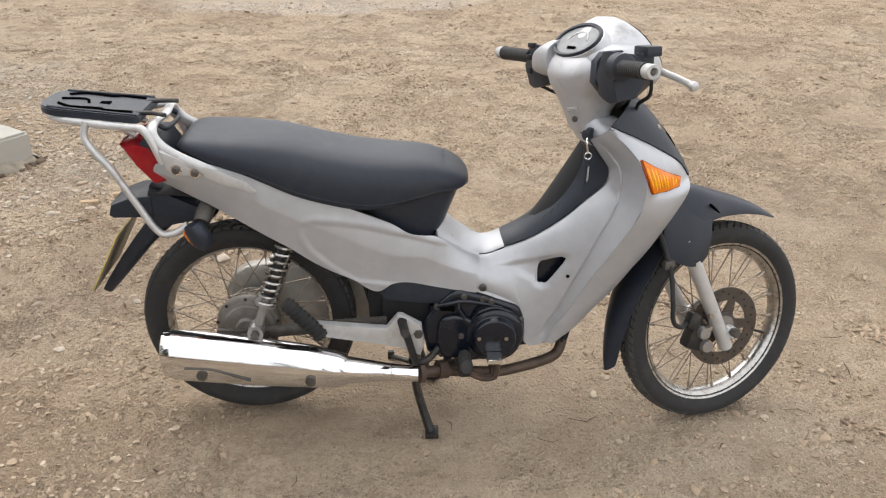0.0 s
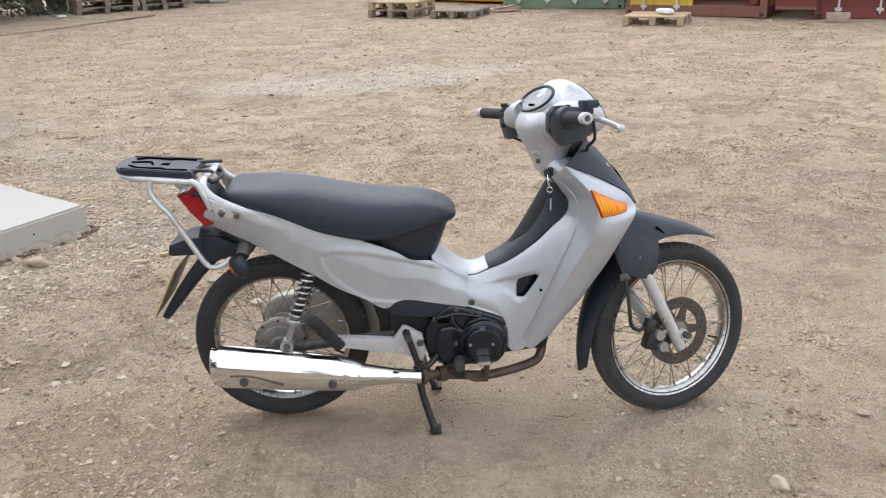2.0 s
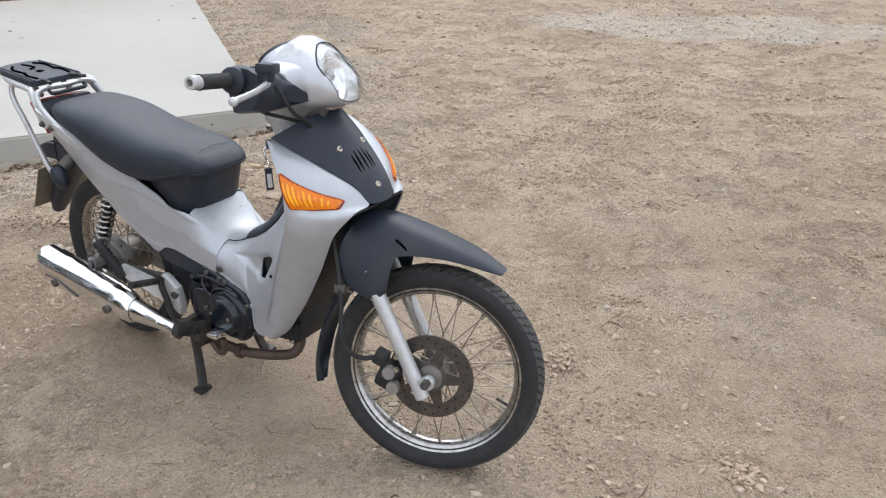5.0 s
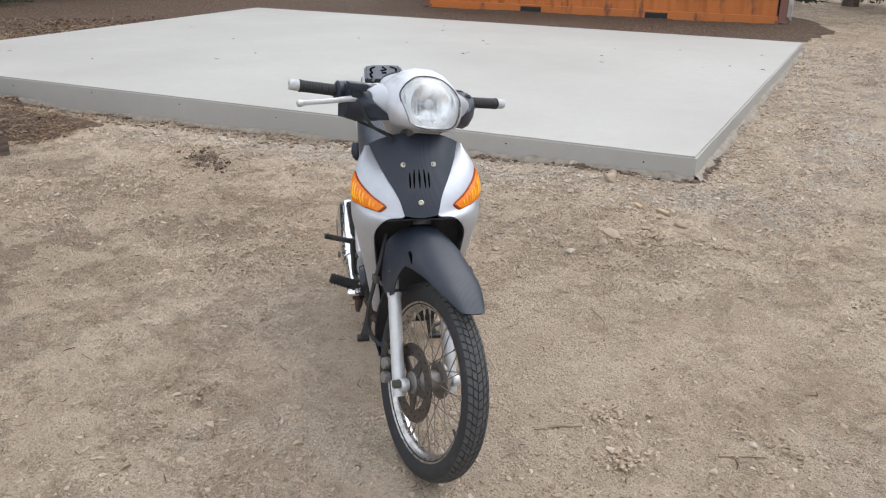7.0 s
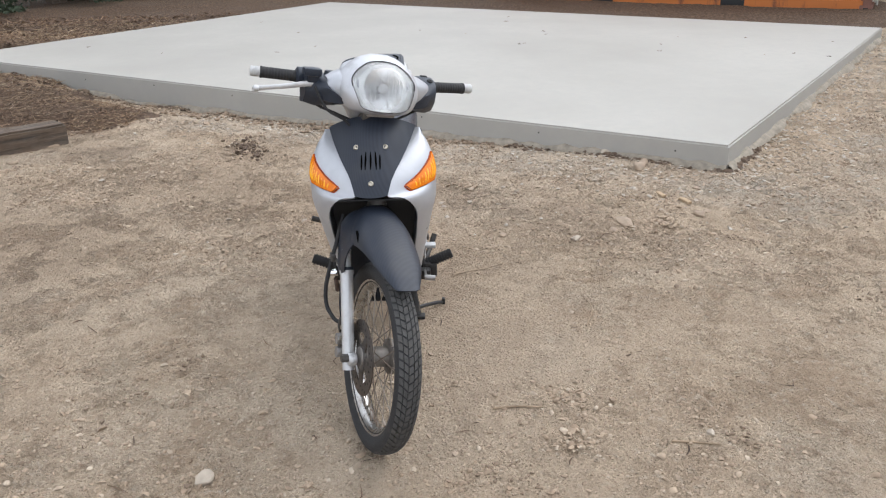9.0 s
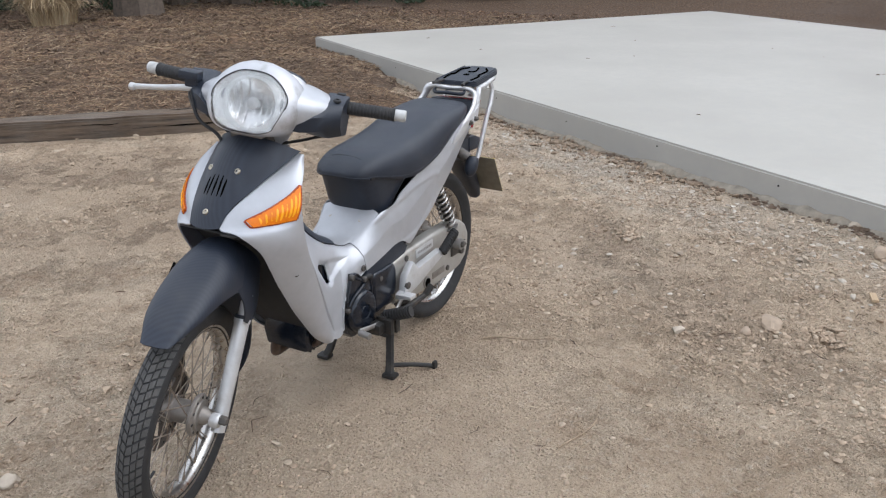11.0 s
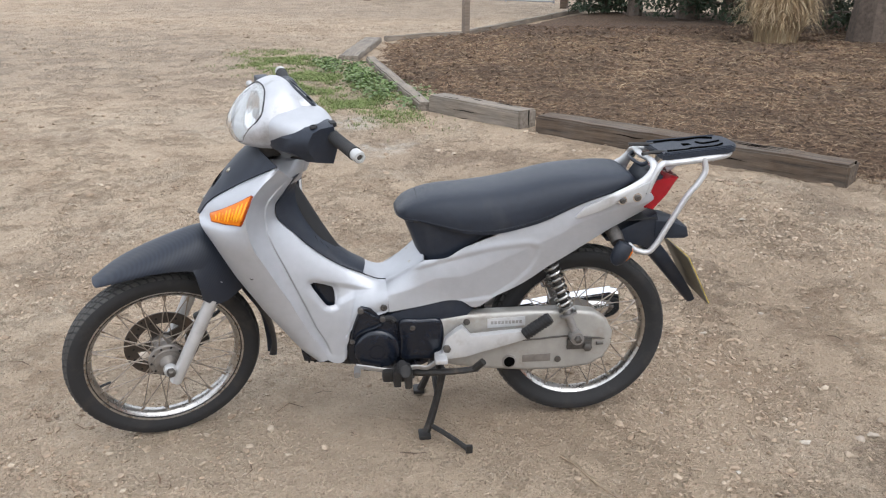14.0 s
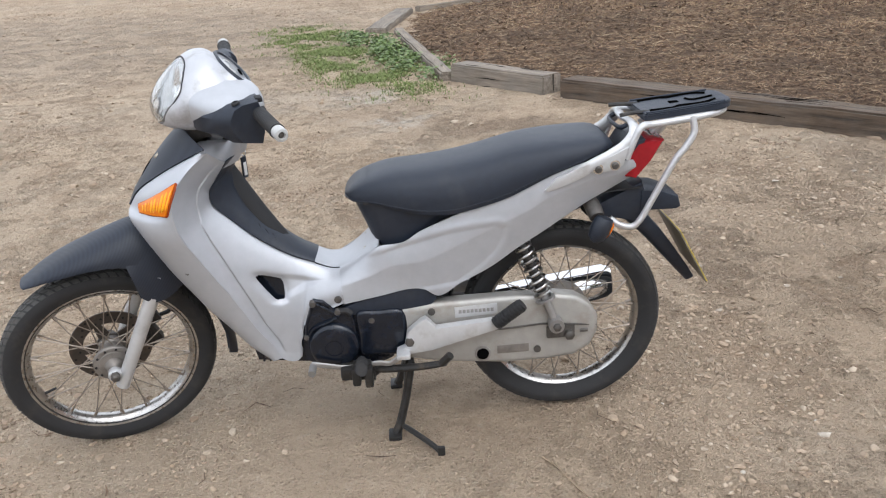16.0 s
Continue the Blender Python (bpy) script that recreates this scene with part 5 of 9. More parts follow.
# fork and brake
for s in (-1, 1):
    leg = joined(tube([(1.082, s * 0.083, 0.545), (1.112, s * 0.083, 0.485)], 0.0135, 14, 0), tube([(1.108, s * 0.083, 0.490), (1.113, s * 0.083, 0.480)], 0.021, 14, 0), tube([(1.109, s * 0.083, 0.488), (1.18, s * 0.083, 0.345), (1.236, s * 0.083, 0.232)], [0.019, 0.0185, 0.0175], 14, 0), moved(solid([(0.016, -0.012), (0.0185, -0.008), (0.0185, 0.008), (0.016, 0.012)], 16), Matrix.Translation((1.246, s * 0.080, 0.272))))
    fork = forked("fork_leg", leg, M["alloy_paint"], bike, "grey alloy fork leg")
    forked("fork_seal", tube([(1.104, s * 0.083, 0.498), (1.110, s * 0.083, 0.486)], 0.0205, 14, 0), M["black_plastic"], fork, "black fork seal")
    forked("axle_nut", solid([(0.012, -0.014), (0.012, 0.010), (0.008, 0.014)], 6, (1.246, s * 0.098, 0.277)), M["dark_metal"], fork)
calip = forked("brake_caliper", joined(bm_data(block(0.056, 0.040, 0.074, (1.142, -0.070, 0.274), 0.014, m=Matrix.Rotation(radians(22), 4, "Y"))), bm_data(block(0.036, 0.026, 0.044, (1.124, -0.080, 0.322), 0.008, m=Matrix.Rotation(radians(22), 4, "Y")))), M["steel_black"], bike, "dark grimy brake caliper")
for z in (0.290, 0.252):
    forked("piston_cap", solid([(0.016, -0.010), (0.017, -0.002), (0.017, 0.008)], 16, (1.150 + (0.29 - z) * 0.3, -0.094, z)), M["alloy"], calip, "tan piston cap")
for z in (0.335, 0.300):
    forked("bolt", solid([(0.007, -0.008), (0.007, 0.004)], 6, (1.168, -0.092, z)), M["screw"], calip)
forked("brake_hose", tube([(0.985, -0.075, 0.62), (1.008, -0.092, 0.55), (1.025, -0.110, 0.47), (1.030, -0.118, 0.40), (1.040, -0.112, 0.345), (1.075, -0.095, 0.318), (1.105, -0.082, 0.318)], 0.0062, 8, 6), M["rubber"], bike, "black brake hose")
forked("hose_clip", joined(bm_data(block(0.03, 0.014, 0.022, (1.020, -0.104, 0.495), 0.004)), tube([(1.020, -0.10, 0.495), (1.05, -0.09, 0.485)], 0.005, 6, 0)), M["dark_metal"], bike)

# front mudguard, turned with the fork
def front_guard():
    mid = smooth_line([(1.010, 0, 0.644), (1.055, 0, 0.670), (1.120, 0, 0.669), (1.175, 0, 0.654), (1.275, 0, 0.622), (1.340, 0, 0.594), (1.405, 0, 0.556)], 5)
    low = smooth_line([(1.005, 0.082, 0.545), (1.035, 0.084, 0.500), (1.085, 0.086, 0.540), (1.150, 0.082, 0.585), (1.235, 0.072, 0.592), (1.32, 0.058, 0.580), (1.398, 0.030, 0.556)], 5)
    grid = []
    for c, e in zip(mid, low):
        row = []
        for j in range(21):
            u = -1 + 2 * j / 20
            k = abs(u) ** 2.6
            row.append(Vector((c.x + (e.x - c.x) * k, e.y * math.copysign(1 - (1 - abs(u)) ** 1.5, u), c.z + (e.z - c.z) * k)))
        grid.append(row)
    return grid


guard_f = forked("front_mudguard", sheet(front_guard(), -0.004), M["carbon"], bike, "black carbon-look front mudguard")
CHEEK_A = [(1.012, 0.082, 0.60), (1.015, 0.084, 0.55), (1.030, 0.088, 0.51), (1.070, 0.096, 0.485), (1.108, 0.098, 0.480), (1.136, 0.095, 0.500)]
CHEEK_B = [(1.040, 0.030, 0.654), (1.070, 0.040, 0.660), (1.098, 0.048, 0.656), (1.125, 0.056, 0.644), (1.145, 0.064, 0.622), (1.156, 0.074, 0.598)]
for s in (1, -1):
    f = (lambda d: d) if s > 0 else mirrored
    forked("fork_cheek", f(sheet(patch(CHEEK_A, CHEEK_B, 14, 20, 0.014, (0, 0.8, 0.5)), -0.004)), M["carbon"], guard_f, "black side cheek over the fork")
    if s < 0:
        forked("slot", f(tube([(1.150, 0.079, 0.628), (1.168, 0.079, 0.614), (1.180, 0.078, 0.602)], 0.0035, 6, 3)), M["void"], guard_f)
FLAP = [(1.035, 0.072, 0.560), (0.997, 0.062, 0.470), (0.960, 0.056, 0.400), (0.936, 0.050, 0.340), (0.922, 0.040, 0.275), (0.918, 0.026, 0.225), (0.920, 0.008, 0.186)]


def flap_grid():
    L = smooth_line(FLAP, 4)
    return [[Vector((p.x + 0.022 * (abs(u) ** 2), p.y * u, p.z + 0.012 * abs(u) ** 2)) for u in np.linspace(-1, 1, 13)] for p in L]


forked("mud_flap", sheet(flap_grid(), 0.004), M["black_plastic"], guard_f, "black mud flap behind the front wheel")

# -- handlebar cowl, turned with the fork --
HEAD = [(0.812, 0.800, 0.872, 0.044), (0.850, 0.785, 0.884, 0.056), (0.885, 0.770, 0.905, 0.070), (0.904, 0.760, 0.930, 0.084), (0.914, 0.755, 0.980, 0.098), (0.926, 0.751, 1.000, 0.109), (0.947, 0.748, 1.005, 0.119), (0.972, 0.760, 0.996, 0.124), (1.000, 0.785, 0.976, 0.118), (1.025, 0.808, 0.952, 0.102), (1.045, 0.828, 0.928, 0.082), (1.060, 0.845, 0.905, 0.058), (1.070, 0.860, 0.886, 0.028)]


def head_rings(grow=0.0, n=40):
    rings = []
    for z, x0, x1, w in HEAD:
        cx, rx = (x0 + x1) / 2, (x1 - x0) / 2 + grow
        ring = []
        for i in range(n):
            a = 2 * math.pi * i / n
            c, s = math.cos(a), math.sin(a)
            tilt = 0.10 * (cx + rx * c - 0.86)
            ring.append((cx + rx * math.copysign(abs(c) ** 0.85, c), (w + grow) * math.copysign(abs(s) ** 0.8, s), z + tilt * 0.0))
        rings.append(ring)
    return rings


LENS = [(0.0, 1.056), (0.040, 1.051), (0.070, 1.034), (0.088, 1.015), (0.094, 0.998), (0.088, 0.975), (0.080, 0.955), (0.070, 0.936), (0.045, 0.927), (0.0, 0.923)]
LENS_RIM = [(q.x, q.y) for q in smooth_line([(y, z, 0) for y, z in LENS] + [(-y, z, 0) for y, z in LENS[-2:0:-1]], 4, True)]
LENS_MID = (0.0, 0.990)


def head_front(y, z):
    """The cowl's x at (y, z) on its forward side."""
    x0, x1, w = (float(np.interp(z, [h[0] for h in HEAD], [h[i] for h in HEAD])) for i in (1, 2, 3))
    s = min(1.0, abs(y) / w) ** 1.25
    return (x0 + x1) / 2 + (x1 - x0) / 2 * max(0.0, 1 - s * s) ** 0.425


def lens_ring(k, out):
    ring = []
    for y, z in LENS_RIM:
        yy, zz = LENS_MID[0] + (y - LENS_MID[0]) * k, LENS_MID[1] + (z - LENS_MID[1]) * k
        ring.append((head_front(yy, zz) + out, yy, zz))
    return ring


def densify(rings, k=3):
    """More rings, by a smooth line through matching points."""
    cols = [smooth_line([r[i] for r in rings], k) for i in range(len(rings[0]))]
    return [[c[j] for c in cols] for j in range(len(cols[0]))]


def head_shell():
    v, f = loft(densify(head_rings(n=96), 6))
    hole = [(LENS_MID[0] + y * 0.985, LENS_MID[1] + (z - LENS_MID[1]) * 0.985) for y, z in LENS_RIM]
    def open_at(q):
        c = sum((v[i] for i in q), Vector()) / len(q)
        return c.x > 0.885 and in_poly(c.y, c.z, hole)
    return v, [q for q in f if len(q) > 4 or not open_at(q)]


head = steered("handlebar_cowl", head_shell(), M["silver_worn"], bike, "silver handlebar cowl with worn paint")
steered("lens_surround", tube(lens_ring(1.0, 0.0008), 0.0011, 8, 1, closed=True), M["dark_metal"], head, "dark gap round the headlamp")
n_arc = [q for q in lens_ring(1.01, 0.0012)]
arc_top = [q for q in n_arc if q[2] > 0.985]
steered("lens_lip", tube(sorted(arc_top, key=lambda q: math.atan2(q[1], q[2] - 0.985)), 0.0019, 8, 1), M["inside"], head, "dark shadow gap over the headlamp")
lens_out = [lens_ring(k, d) for k, d in ((0.985, -0.002), (0.95, 0.002), (0.86, 0.003), (0.72, 0.004), (0.55, 0.005), (0.36, 0.005), (0.16, 0.005), (0.02, 0.005))]
lens_in = [[(x - 0.004, y, z) for x, y, z in r] for r in lens_out[::-1]]
steered("headlamp_lens", closed_up(loft(lens_out + lens_in + [lens_out[0]], cap=False)), M["glass"], head, "clear flush headlamp lens")
LENS_N = Vector((math.cos(radians(17)), 0, math.sin(radians(17))))
up_v = Vector((-LENS_N.z, 0, LENS_N.x))
BOWL_C = Vector((0.948, 0.004, 0.985))


def bowl_ring(r, d, n=48):
    return [BOWL_C + Vector((0, 1, 0)) * (r * math.cos(a)) + up_v * (r * math.sin(a)) + LENS_N * d for a in np.linspace(0, 2 * math.pi, n + 1)[:-1]]


rim_ring = lens_ring(0.97, -0.008)
n_rim = len(rim_ring)
seam_ring = [BOWL_C + Vector((0, 1, 0)) * (0.060 * math.sin(2 * math.pi * i / n_rim)) + up_v * (0.060 * math.cos(2 * math.pi * i / n_rim)) + LENS_N * -0.004 for i in range(n_rim)]
mid_ring = [Vector(a).lerp(b, 0.5) - LENS_N * 0.010 for a, b in zip(rim_ring, seam_ring)]
steered("lamp_mask", loft([rim_ring, mid_ring, seam_ring], cap=False), M["lamp_mask"], head, "pale grey mask inside the headlamp")
bowl = steered("reflector", loft([bowl_ring(0.062, -0.004), bowl_ring(0.056, -0.013), bowl_ring(0.044, -0.027), bowl_ring(0.030, -0.040), bowl_ring(0.016, -0.048), bowl_ring(0.004, -0.050)], cap=False), M["reflector"], head, "silvered headlamp reflector")
for k in range(-3, 4):
    a = k * 0.017
    h = math.sqrt(max(0.0, 0.055 ** 2 - a * a))
    steered("flute", tube([BOWL_C + Vector((0, a, 0)) + up_v * (h * u) + LENS_N * (-0.006 - 0.030 * (1 - (a / 0.056) ** 2 - (h * u / 0.056) ** 2)) for u in (-0.98, -0.6, -0.2, 0.2, 0.6, 0.98)], 0.0012, 5, 3), M["reflector"], bowl)
steered("bulb_cap", loft([[BOWL_C + LENS_N * d + Vector((0, 1, 0)) * (r * math.cos(a)) + up_v * (r * math.sin(a)) for a in np.linspace(0, 2 * math.pi, 17)[:-1]] for d, r in ((-0.046, 0.010), (-0.022, 0.011), (-0.014, 0.016), (-0.010, 0.014), (-0.007, 0.004))]), M["alloy_paint"], head, "bulb shield in the headlamp")

# instrument dial, facing the rider
DIAL_C, DIAL_N = Vector((0.806, 0, 1.016)), Vector((-0.70, 0, 0.714)).normalized()
dial_up = Vector((DIAL_N.z, 0, -DIAL_N.x))


def dial_ring(kx, ky, d, n=48):
    return [DIAL_C + Vector((0, 1, 0)) * (kx * math.cos(a)) + dial_up * (ky * math.sin(a)) + DIAL_N * d for a in np.linspace(0, 2 * math.pi, n + 1)[:-1]]


steered("dial_surround", loft([dial_ring(0.106, 0.056, -0.060), dial_ring(0.104, 0.056, -0.030), dial_ring(0.099, 0.055, -0.008), dial_ring(0.094, 0.053, 0.002), dial_ring(0.088, 0.049, 0.004), dial_ring(0.086, 0.047, 0.000)]), M["silver_worn"], head, "silver shoulder round the instrument")
dial = steered("instrument", loft([dial_ring(0.091, 0.050, -0.02), dial_ring(0.092, 0.051, 0.005), dial_ring(0.090, 0.049, 0.010), dial_ring(0.083, 0.043, 0.009), dial_ring(0.081, 0.041, 0.004)]), M["black_plastic"], head, "oval speedometer in a black bezel")
steered("dial_face", loft([dial_ring(0.0815, 0.0415, 0.0042), dial_ring(0.081, 0.041, 0.0050)]), M["dial"], dial, "grey dial face")
steered("dial_scale", tube([DIAL_C + Vector((0, 1, 0)) * (0.042 * math.cos(a)) + dial_up * (0.030 * math.sin(a) - 0.006) + DIAL_N * 0.0055 for a in np.linspace(0.2, math.pi - 0.2, 14)], 0.0018, 5, 2), M["label"], dial, "pale scale ring")
steered("dial_window", tube([DIAL_C + Vector((0, y, 0)) - dial_up * 0.024 + DIAL_N * 0.0052 for y in (-0.020, -0.004, 0.012)], 0.0042, 6, 3), M["void"], dial)
steered("cowl_badge", block(0.003, 0.016, 0.018, (0.7755, -0.030, 0.978), 0.0006), M["inside"], head, "small dark emblem plate")
steered("warning_label", block(0.002, 0.030, 0.011, (0.7795, -0.030, 0.866), 0.0005, m=Matrix.Rotation(radians(-28), 4, "Y") @ Matrix.Rotation(radians(22), 4, "Z")), M["label"], head, "small white warning label")
for k in range(3):
    steered("print_bar", block(0.0024, 0.025, 0.0012, (0.7790, -0.030, 0.8625 + 0.0034 * k), 0.0001, m=Matrix.Rotation(radians(-28), 4, "Y") @ Matrix.Rotation(radians(22), 4, "Z")), M["grey_bar"], head)
steered("cowl_bolt", screw((0.788, -0.026, 0.842), (-0.9, -0.3, 0.1), 0.0075, 0.004), M["dark_metal"], head)

# switch housings, arms, bars
for s in (1, -1):
    f = (lambda d: d) if s > 0 else mirrored
    arm = loft(densify([[(cx + rx * math.copysign(abs(math.cos(a)) ** 0.75, math.cos(a)), y, cz + rz * math.copysign(abs(math.sin(a)) ** 0.75, math.sin(a))) for a in np.linspace(0, 2 * math.pi, 33)[:-1]] for y, cx, rx, cz, rz in (
        ((0.074, 0.852, 0.090, 0.972, 0.051), (0.098, 0.848, 0.090, 0.971, 0.050), (0.124, 0.841, 0.083, 0.968, 0.045), (0.150, 0.833, 0.070, 0.964, 0.039), (0.172, 0.826, 0.052, 0.959, 0.033)) if s > 0 else
        ((0.070, 0.862, 0.080, 0.970, 0.048), (0.090, 0.863, 0.075, 0.969, 0.047), (0.112, 0.862, 0.063, 0.968, 0.044), (0.132, 0.860, 0.048, 0.966, 0.038), (0.150, 0.858, 0.035, 0.962, 0.030)))], 4))
    steered("cowl_arm", f(arm), M["silver"], head, "silver arm of the cowl")
    housing = loft([[(x, y, z) for x, z in o] for y, o in (
        (0.092, [(0.925, 0.928), (0.926, 0.934), (0.90, 0.938), (0.86, 0.938), (0.800, 0.938), (0.790, 0.930), (0.800, 0.922), (0.87, 0.920)]),
        (0.120, [(0.922, 0.926), (0.924, 0.948), (0.89, 0.956), (0.85, 0.958), (0.788, 0.960), (0.776, 0.940), (0.790, 0.910), (0.87, 0.912)]),
        (0.150, [(0.907, 0.928), (0.909, 0.966), (0.875, 0.984), (0.84, 0.990), (0.780, 1.002), (0.768, 0.950), (0.786, 0.900), (0.86, 0.905)]),
        (0.176, [(0.885, 0.932), (0.886, 0.966), (0.865, 0.986), (0.84, 0.996), (0.782, 1.004), (0.770, 0.950), (0.786, 0.894), (0.85, 0.902)]),
        (0.205, [(0.850, 0.938), (0.852, 0.965), (0.840, 0.988), (0.82, 0.998), (0.785, 1.002), (0.772, 0.950), (0.786, 0.900), (0.83, 0.908)]))])
    hs = steered("switch_housing", f(housing), M["black_plastic"], bike, "black plastic switch housing on the bar")
    if s > 0:
        steered("horn_button", bm_data(block(0.016, 0.020, 0.012, (0.774, 0.182, 0.972), 0.003)), M["inside"], hs)
        steered("turn_switch", bm_data(block(0.014, 0.024, 0.016, (0.774, 0.180, 0.940), 0.004)), M["inside"], hs)
        steered("dip_switch", bm_data(block(0.016, 0.022, 0.012, (0.780, 0.182, 1.000), 0.003)), M["inside"], hs)
        steered("pivot_screw", screw((0.832, 0.186, 0.9985), (0.2, 0, 1), 0.010, 0.004), M["inside"], hs)
        steered("choke_cable", tube([(0.800, 0.170, 0.900), (0.83, 0.11, 0.880), (0.86, 0.05, 0.865)], 0.004, 6, 4), M["rubber"], hs)
    else:
        plate = [(0.770, 0.935), (0.772, 0.980), (0.790, 1.000), (0.836, 1.003), (0.868, 0.990), (0.888, 0.964), (0.884, 0.930), (0.858, 0.908), (0.794, 0.908)]
        steered("flange", prism(plate, -0.138, -0.112, 0.006), M["black_plastic"], hs, "flat black flange against the cowl")
        steered("brake_reservoir", joined(bm_data(block(0.038, 0.052, 0.022, (0.864, -0.192, 1.003), 0.005)), bm_data(block(0.030, 0.036, 0.03, (0.858, -0.188, 0.986), 0.006))), M["black_plastic"], hs, "black brake fluid reservoir")
        lever = steered("brake_lever", tube([(0.862, -0.178, 0.970), (0.868, -0.215, 0.966), (0.872, -0.26, 0.958), (0.870, -0.31, 0.950), (0.866, -0.345, 0.944)], [0.010, 0.0085, 0.0075, 0.007, 0.008], 10, 5, flat=0.65), M["alloy_paint"], bike, "silver front brake lever")
        steered("lever_ball", solid([(0.003, -0.010), (0.009, -0.006), (0.0105, 0), (0.009, 0.006), (0.003, 0.010)], 12, (0.866, -0.350, 0.943)), M["alloy_paint"], lever)
        steered("throttle_housing", f(solid([(0.022, -0.018), (0.030, -0.014), (0.030, 0.014), (0.024, 0.018)], 20, (0.790, 0.205, 0.972))), M["black_plastic"], hs)
        steered("throttle_cable", tube([(0.80, -0.20, 0.945), (0.83, -0.17, 0.905), (0.86, -0.11, 0.885), (0.885, -0.06, 0.87)], 0.0045, 6, 4), M["rubber"], hs)
        steered("brake_line", tube([(0.88, -0.185, 0.965), (0.905, -0.15, 0.905), (0.915, -0.09, 0.875), (0.93, -0.06, 0.83)], 0.0045, 6, 4), M["rubber"], hs)
    gm = Matrix.Translation((0.785, 0.20, 0.972)) @ Matrix.Rotation(radians(6), 4, "Z") @ Matrix.Rotation(radians(1), 4, "X")
    ridges = [(0.0158, 0.0)]
    for k in range(13):
        y = 0.006 + k * 0.0088
        ridges += [(0.0168, y), (0.0168, y + 0.0055), (0.0160, y + 0.0066)]
    ridges += [(0.0178, 0.121), (0.0178, 0.126), (0.0155, 0.127)]
    grip = steered("grip", f(moved(solid(ridges, 20), gm)), M["rubber"], bike, "black rubber handlebar grip")
    bar_end = steered("bar_end", f(moved(solid([(0.0140, 0.125), (0.0152, 0.128), (0.0155, 0.150), (0.0142, 0.155), (0.0085, 0.156), (0.0080, 0.150), (0.003, 0.150)], 20), gm)), M["white_plastic"], grip, "worn white bar end")
    steered("bar_screw", f(moved(solid([(0.0070, 0.148), (0.0070, 0.1515), (0.0045, 0.1535), (0.001, 0.1535)], 10), gm)), M["dark_metal"], bar_end, "dark screw in the bar end")
steered("headset_stem", joined(bm_data(block(0.09, 0.10, 0.05, (0.895, 0, 0.895), 0.010)), tube([(0.90, 0, 0.90), (1.02, 0, 0.65)], 0.03, 14, 0)), M["dark_metal"], bike, "dark steering stem")
steered("chin_plate", bm_data(block(0.045, 0.085, 0.014, (0.936, 0.0, 0.909), 0.005)), M["alloy"], head)

# -- engine --
engine = part("engine", joined(
    bm_data(prism([(0.47, 0.375), (0.53, 0.405), (0.61, 0.385), (0.68, 0.372), (0.71, 0.33), (0.705, 0.26), (0.66, 0.225), (0.54, 0.215), (0.47, 0.245), (0.455, 0.31)], -0.112, 0.108, 0.012)),
    bm_data(prism([(0.66, 0.33), (0.82, 0.35), (0.845, 0.30), (0.835, 0.25), (0.68, 0.23)], -0.075, 0.075, 0.01))), M["engine_black"], bike, "black horizontal single-cylinder engine")
for k in range(6):
    part("fin", bm_data(block(0.006, 0.15, 0.09, (0.735 + 0.017 * k, 0, 0.290), 0.002)), M["engine_black"], engine)


def rounded(pts, n=4):
    """A closed outline of (x, z) with its corners eased."""
    return [(q.x, q.y) for q in smooth_line([(x, z, 0) for x, z in pts], n, True)]


# right: clutch side
case_r = part("crankcase_cover", prism(rounded([(0.53, 0.425), (0.57, 0.421), (0.628, 0.404), (0.674, 0.387), (0.697, 0.370), (0.710, 0.323), (0.702, 0.264), (0.678, 0.230), (0.639, 0.221), (0.56, 0.226), (0.476, 0.240), (0.459, 0.271), (0.452, 0.330), (0.482, 0.379)]), -0.124, -0.100, 0.012, 3), M["engine_black"], engine, "black crankcase cover")
clutch = part("clutch_cover", joined(
    solid([(0.076, -0.112), (0.076, -0.128), (0.073, -0.136), (0.066, -0.142), (0.058, -0.143), (0.055, -0.147), (0.054, -0.155), (0.050, -0.160), (0.042, -0.161), (0.004, -0.161)], 48, (0.632, 0, 0.308)),
    bm_data(prism(rounded([(0.545, 0.362), (0.575, 0.350), (0.60, 0.36), (0.60, 0.24), (0.55, 0.235), (0.50, 0.245), (0.486, 0.30), (0.50, 0.352)]), -0.138, -0.120, 0.010, 3))), M["engine_black"], engine, "black round clutch cover")
part("cover_web", joined(tube([(0.486, -0.122, 0.383), (0.512, -0.128, 0.392), (0.552, -0.128, 0.400), (0.60, -0.124, 0.392), (0.65, -0.122, 0.378)], 0.006, 10, 4), tube([(0.540, -0.126, 0.405), (0.541, -0.134, 0.38), (0.556, -0.134, 0.355)], 0.005, 10, 4), tube([(0.575, -0.134, 0.352), (0.592, -0.140, 0.376), (0.632, -0.136, 0.386), (0.675, -0.132, 0.370)], 0.004, 10, 4)), M["engine_black"], engine)
part("gasket_slot", tube([(0.495, -0.124, 0.378), (0.515, -0.125, 0.379), (0.53, -0.124, 0.376)], 0.008, 8, 3), M["void"], engine)
for x, y, z in ((0.553, -0.126, 0.412), (0.621, -0.124, 0.397), (0.600, -0.123, 0.404), (0.486, -0.122, 0.382), (0.548, -0.140, 0.306), (0.700, -0.124, 0.345), (0.698, -0.124, 0.285), (0.658, -0.124, 0.234), (0.500, -0.124, 0.242)):
    part("bolt", solid([(0.0075, 0.004), (0.0075, -0.003), (0.006, -0.005), (0.001, -0.005)], 12, (x, y, z)), M["dark_metal"], engine)
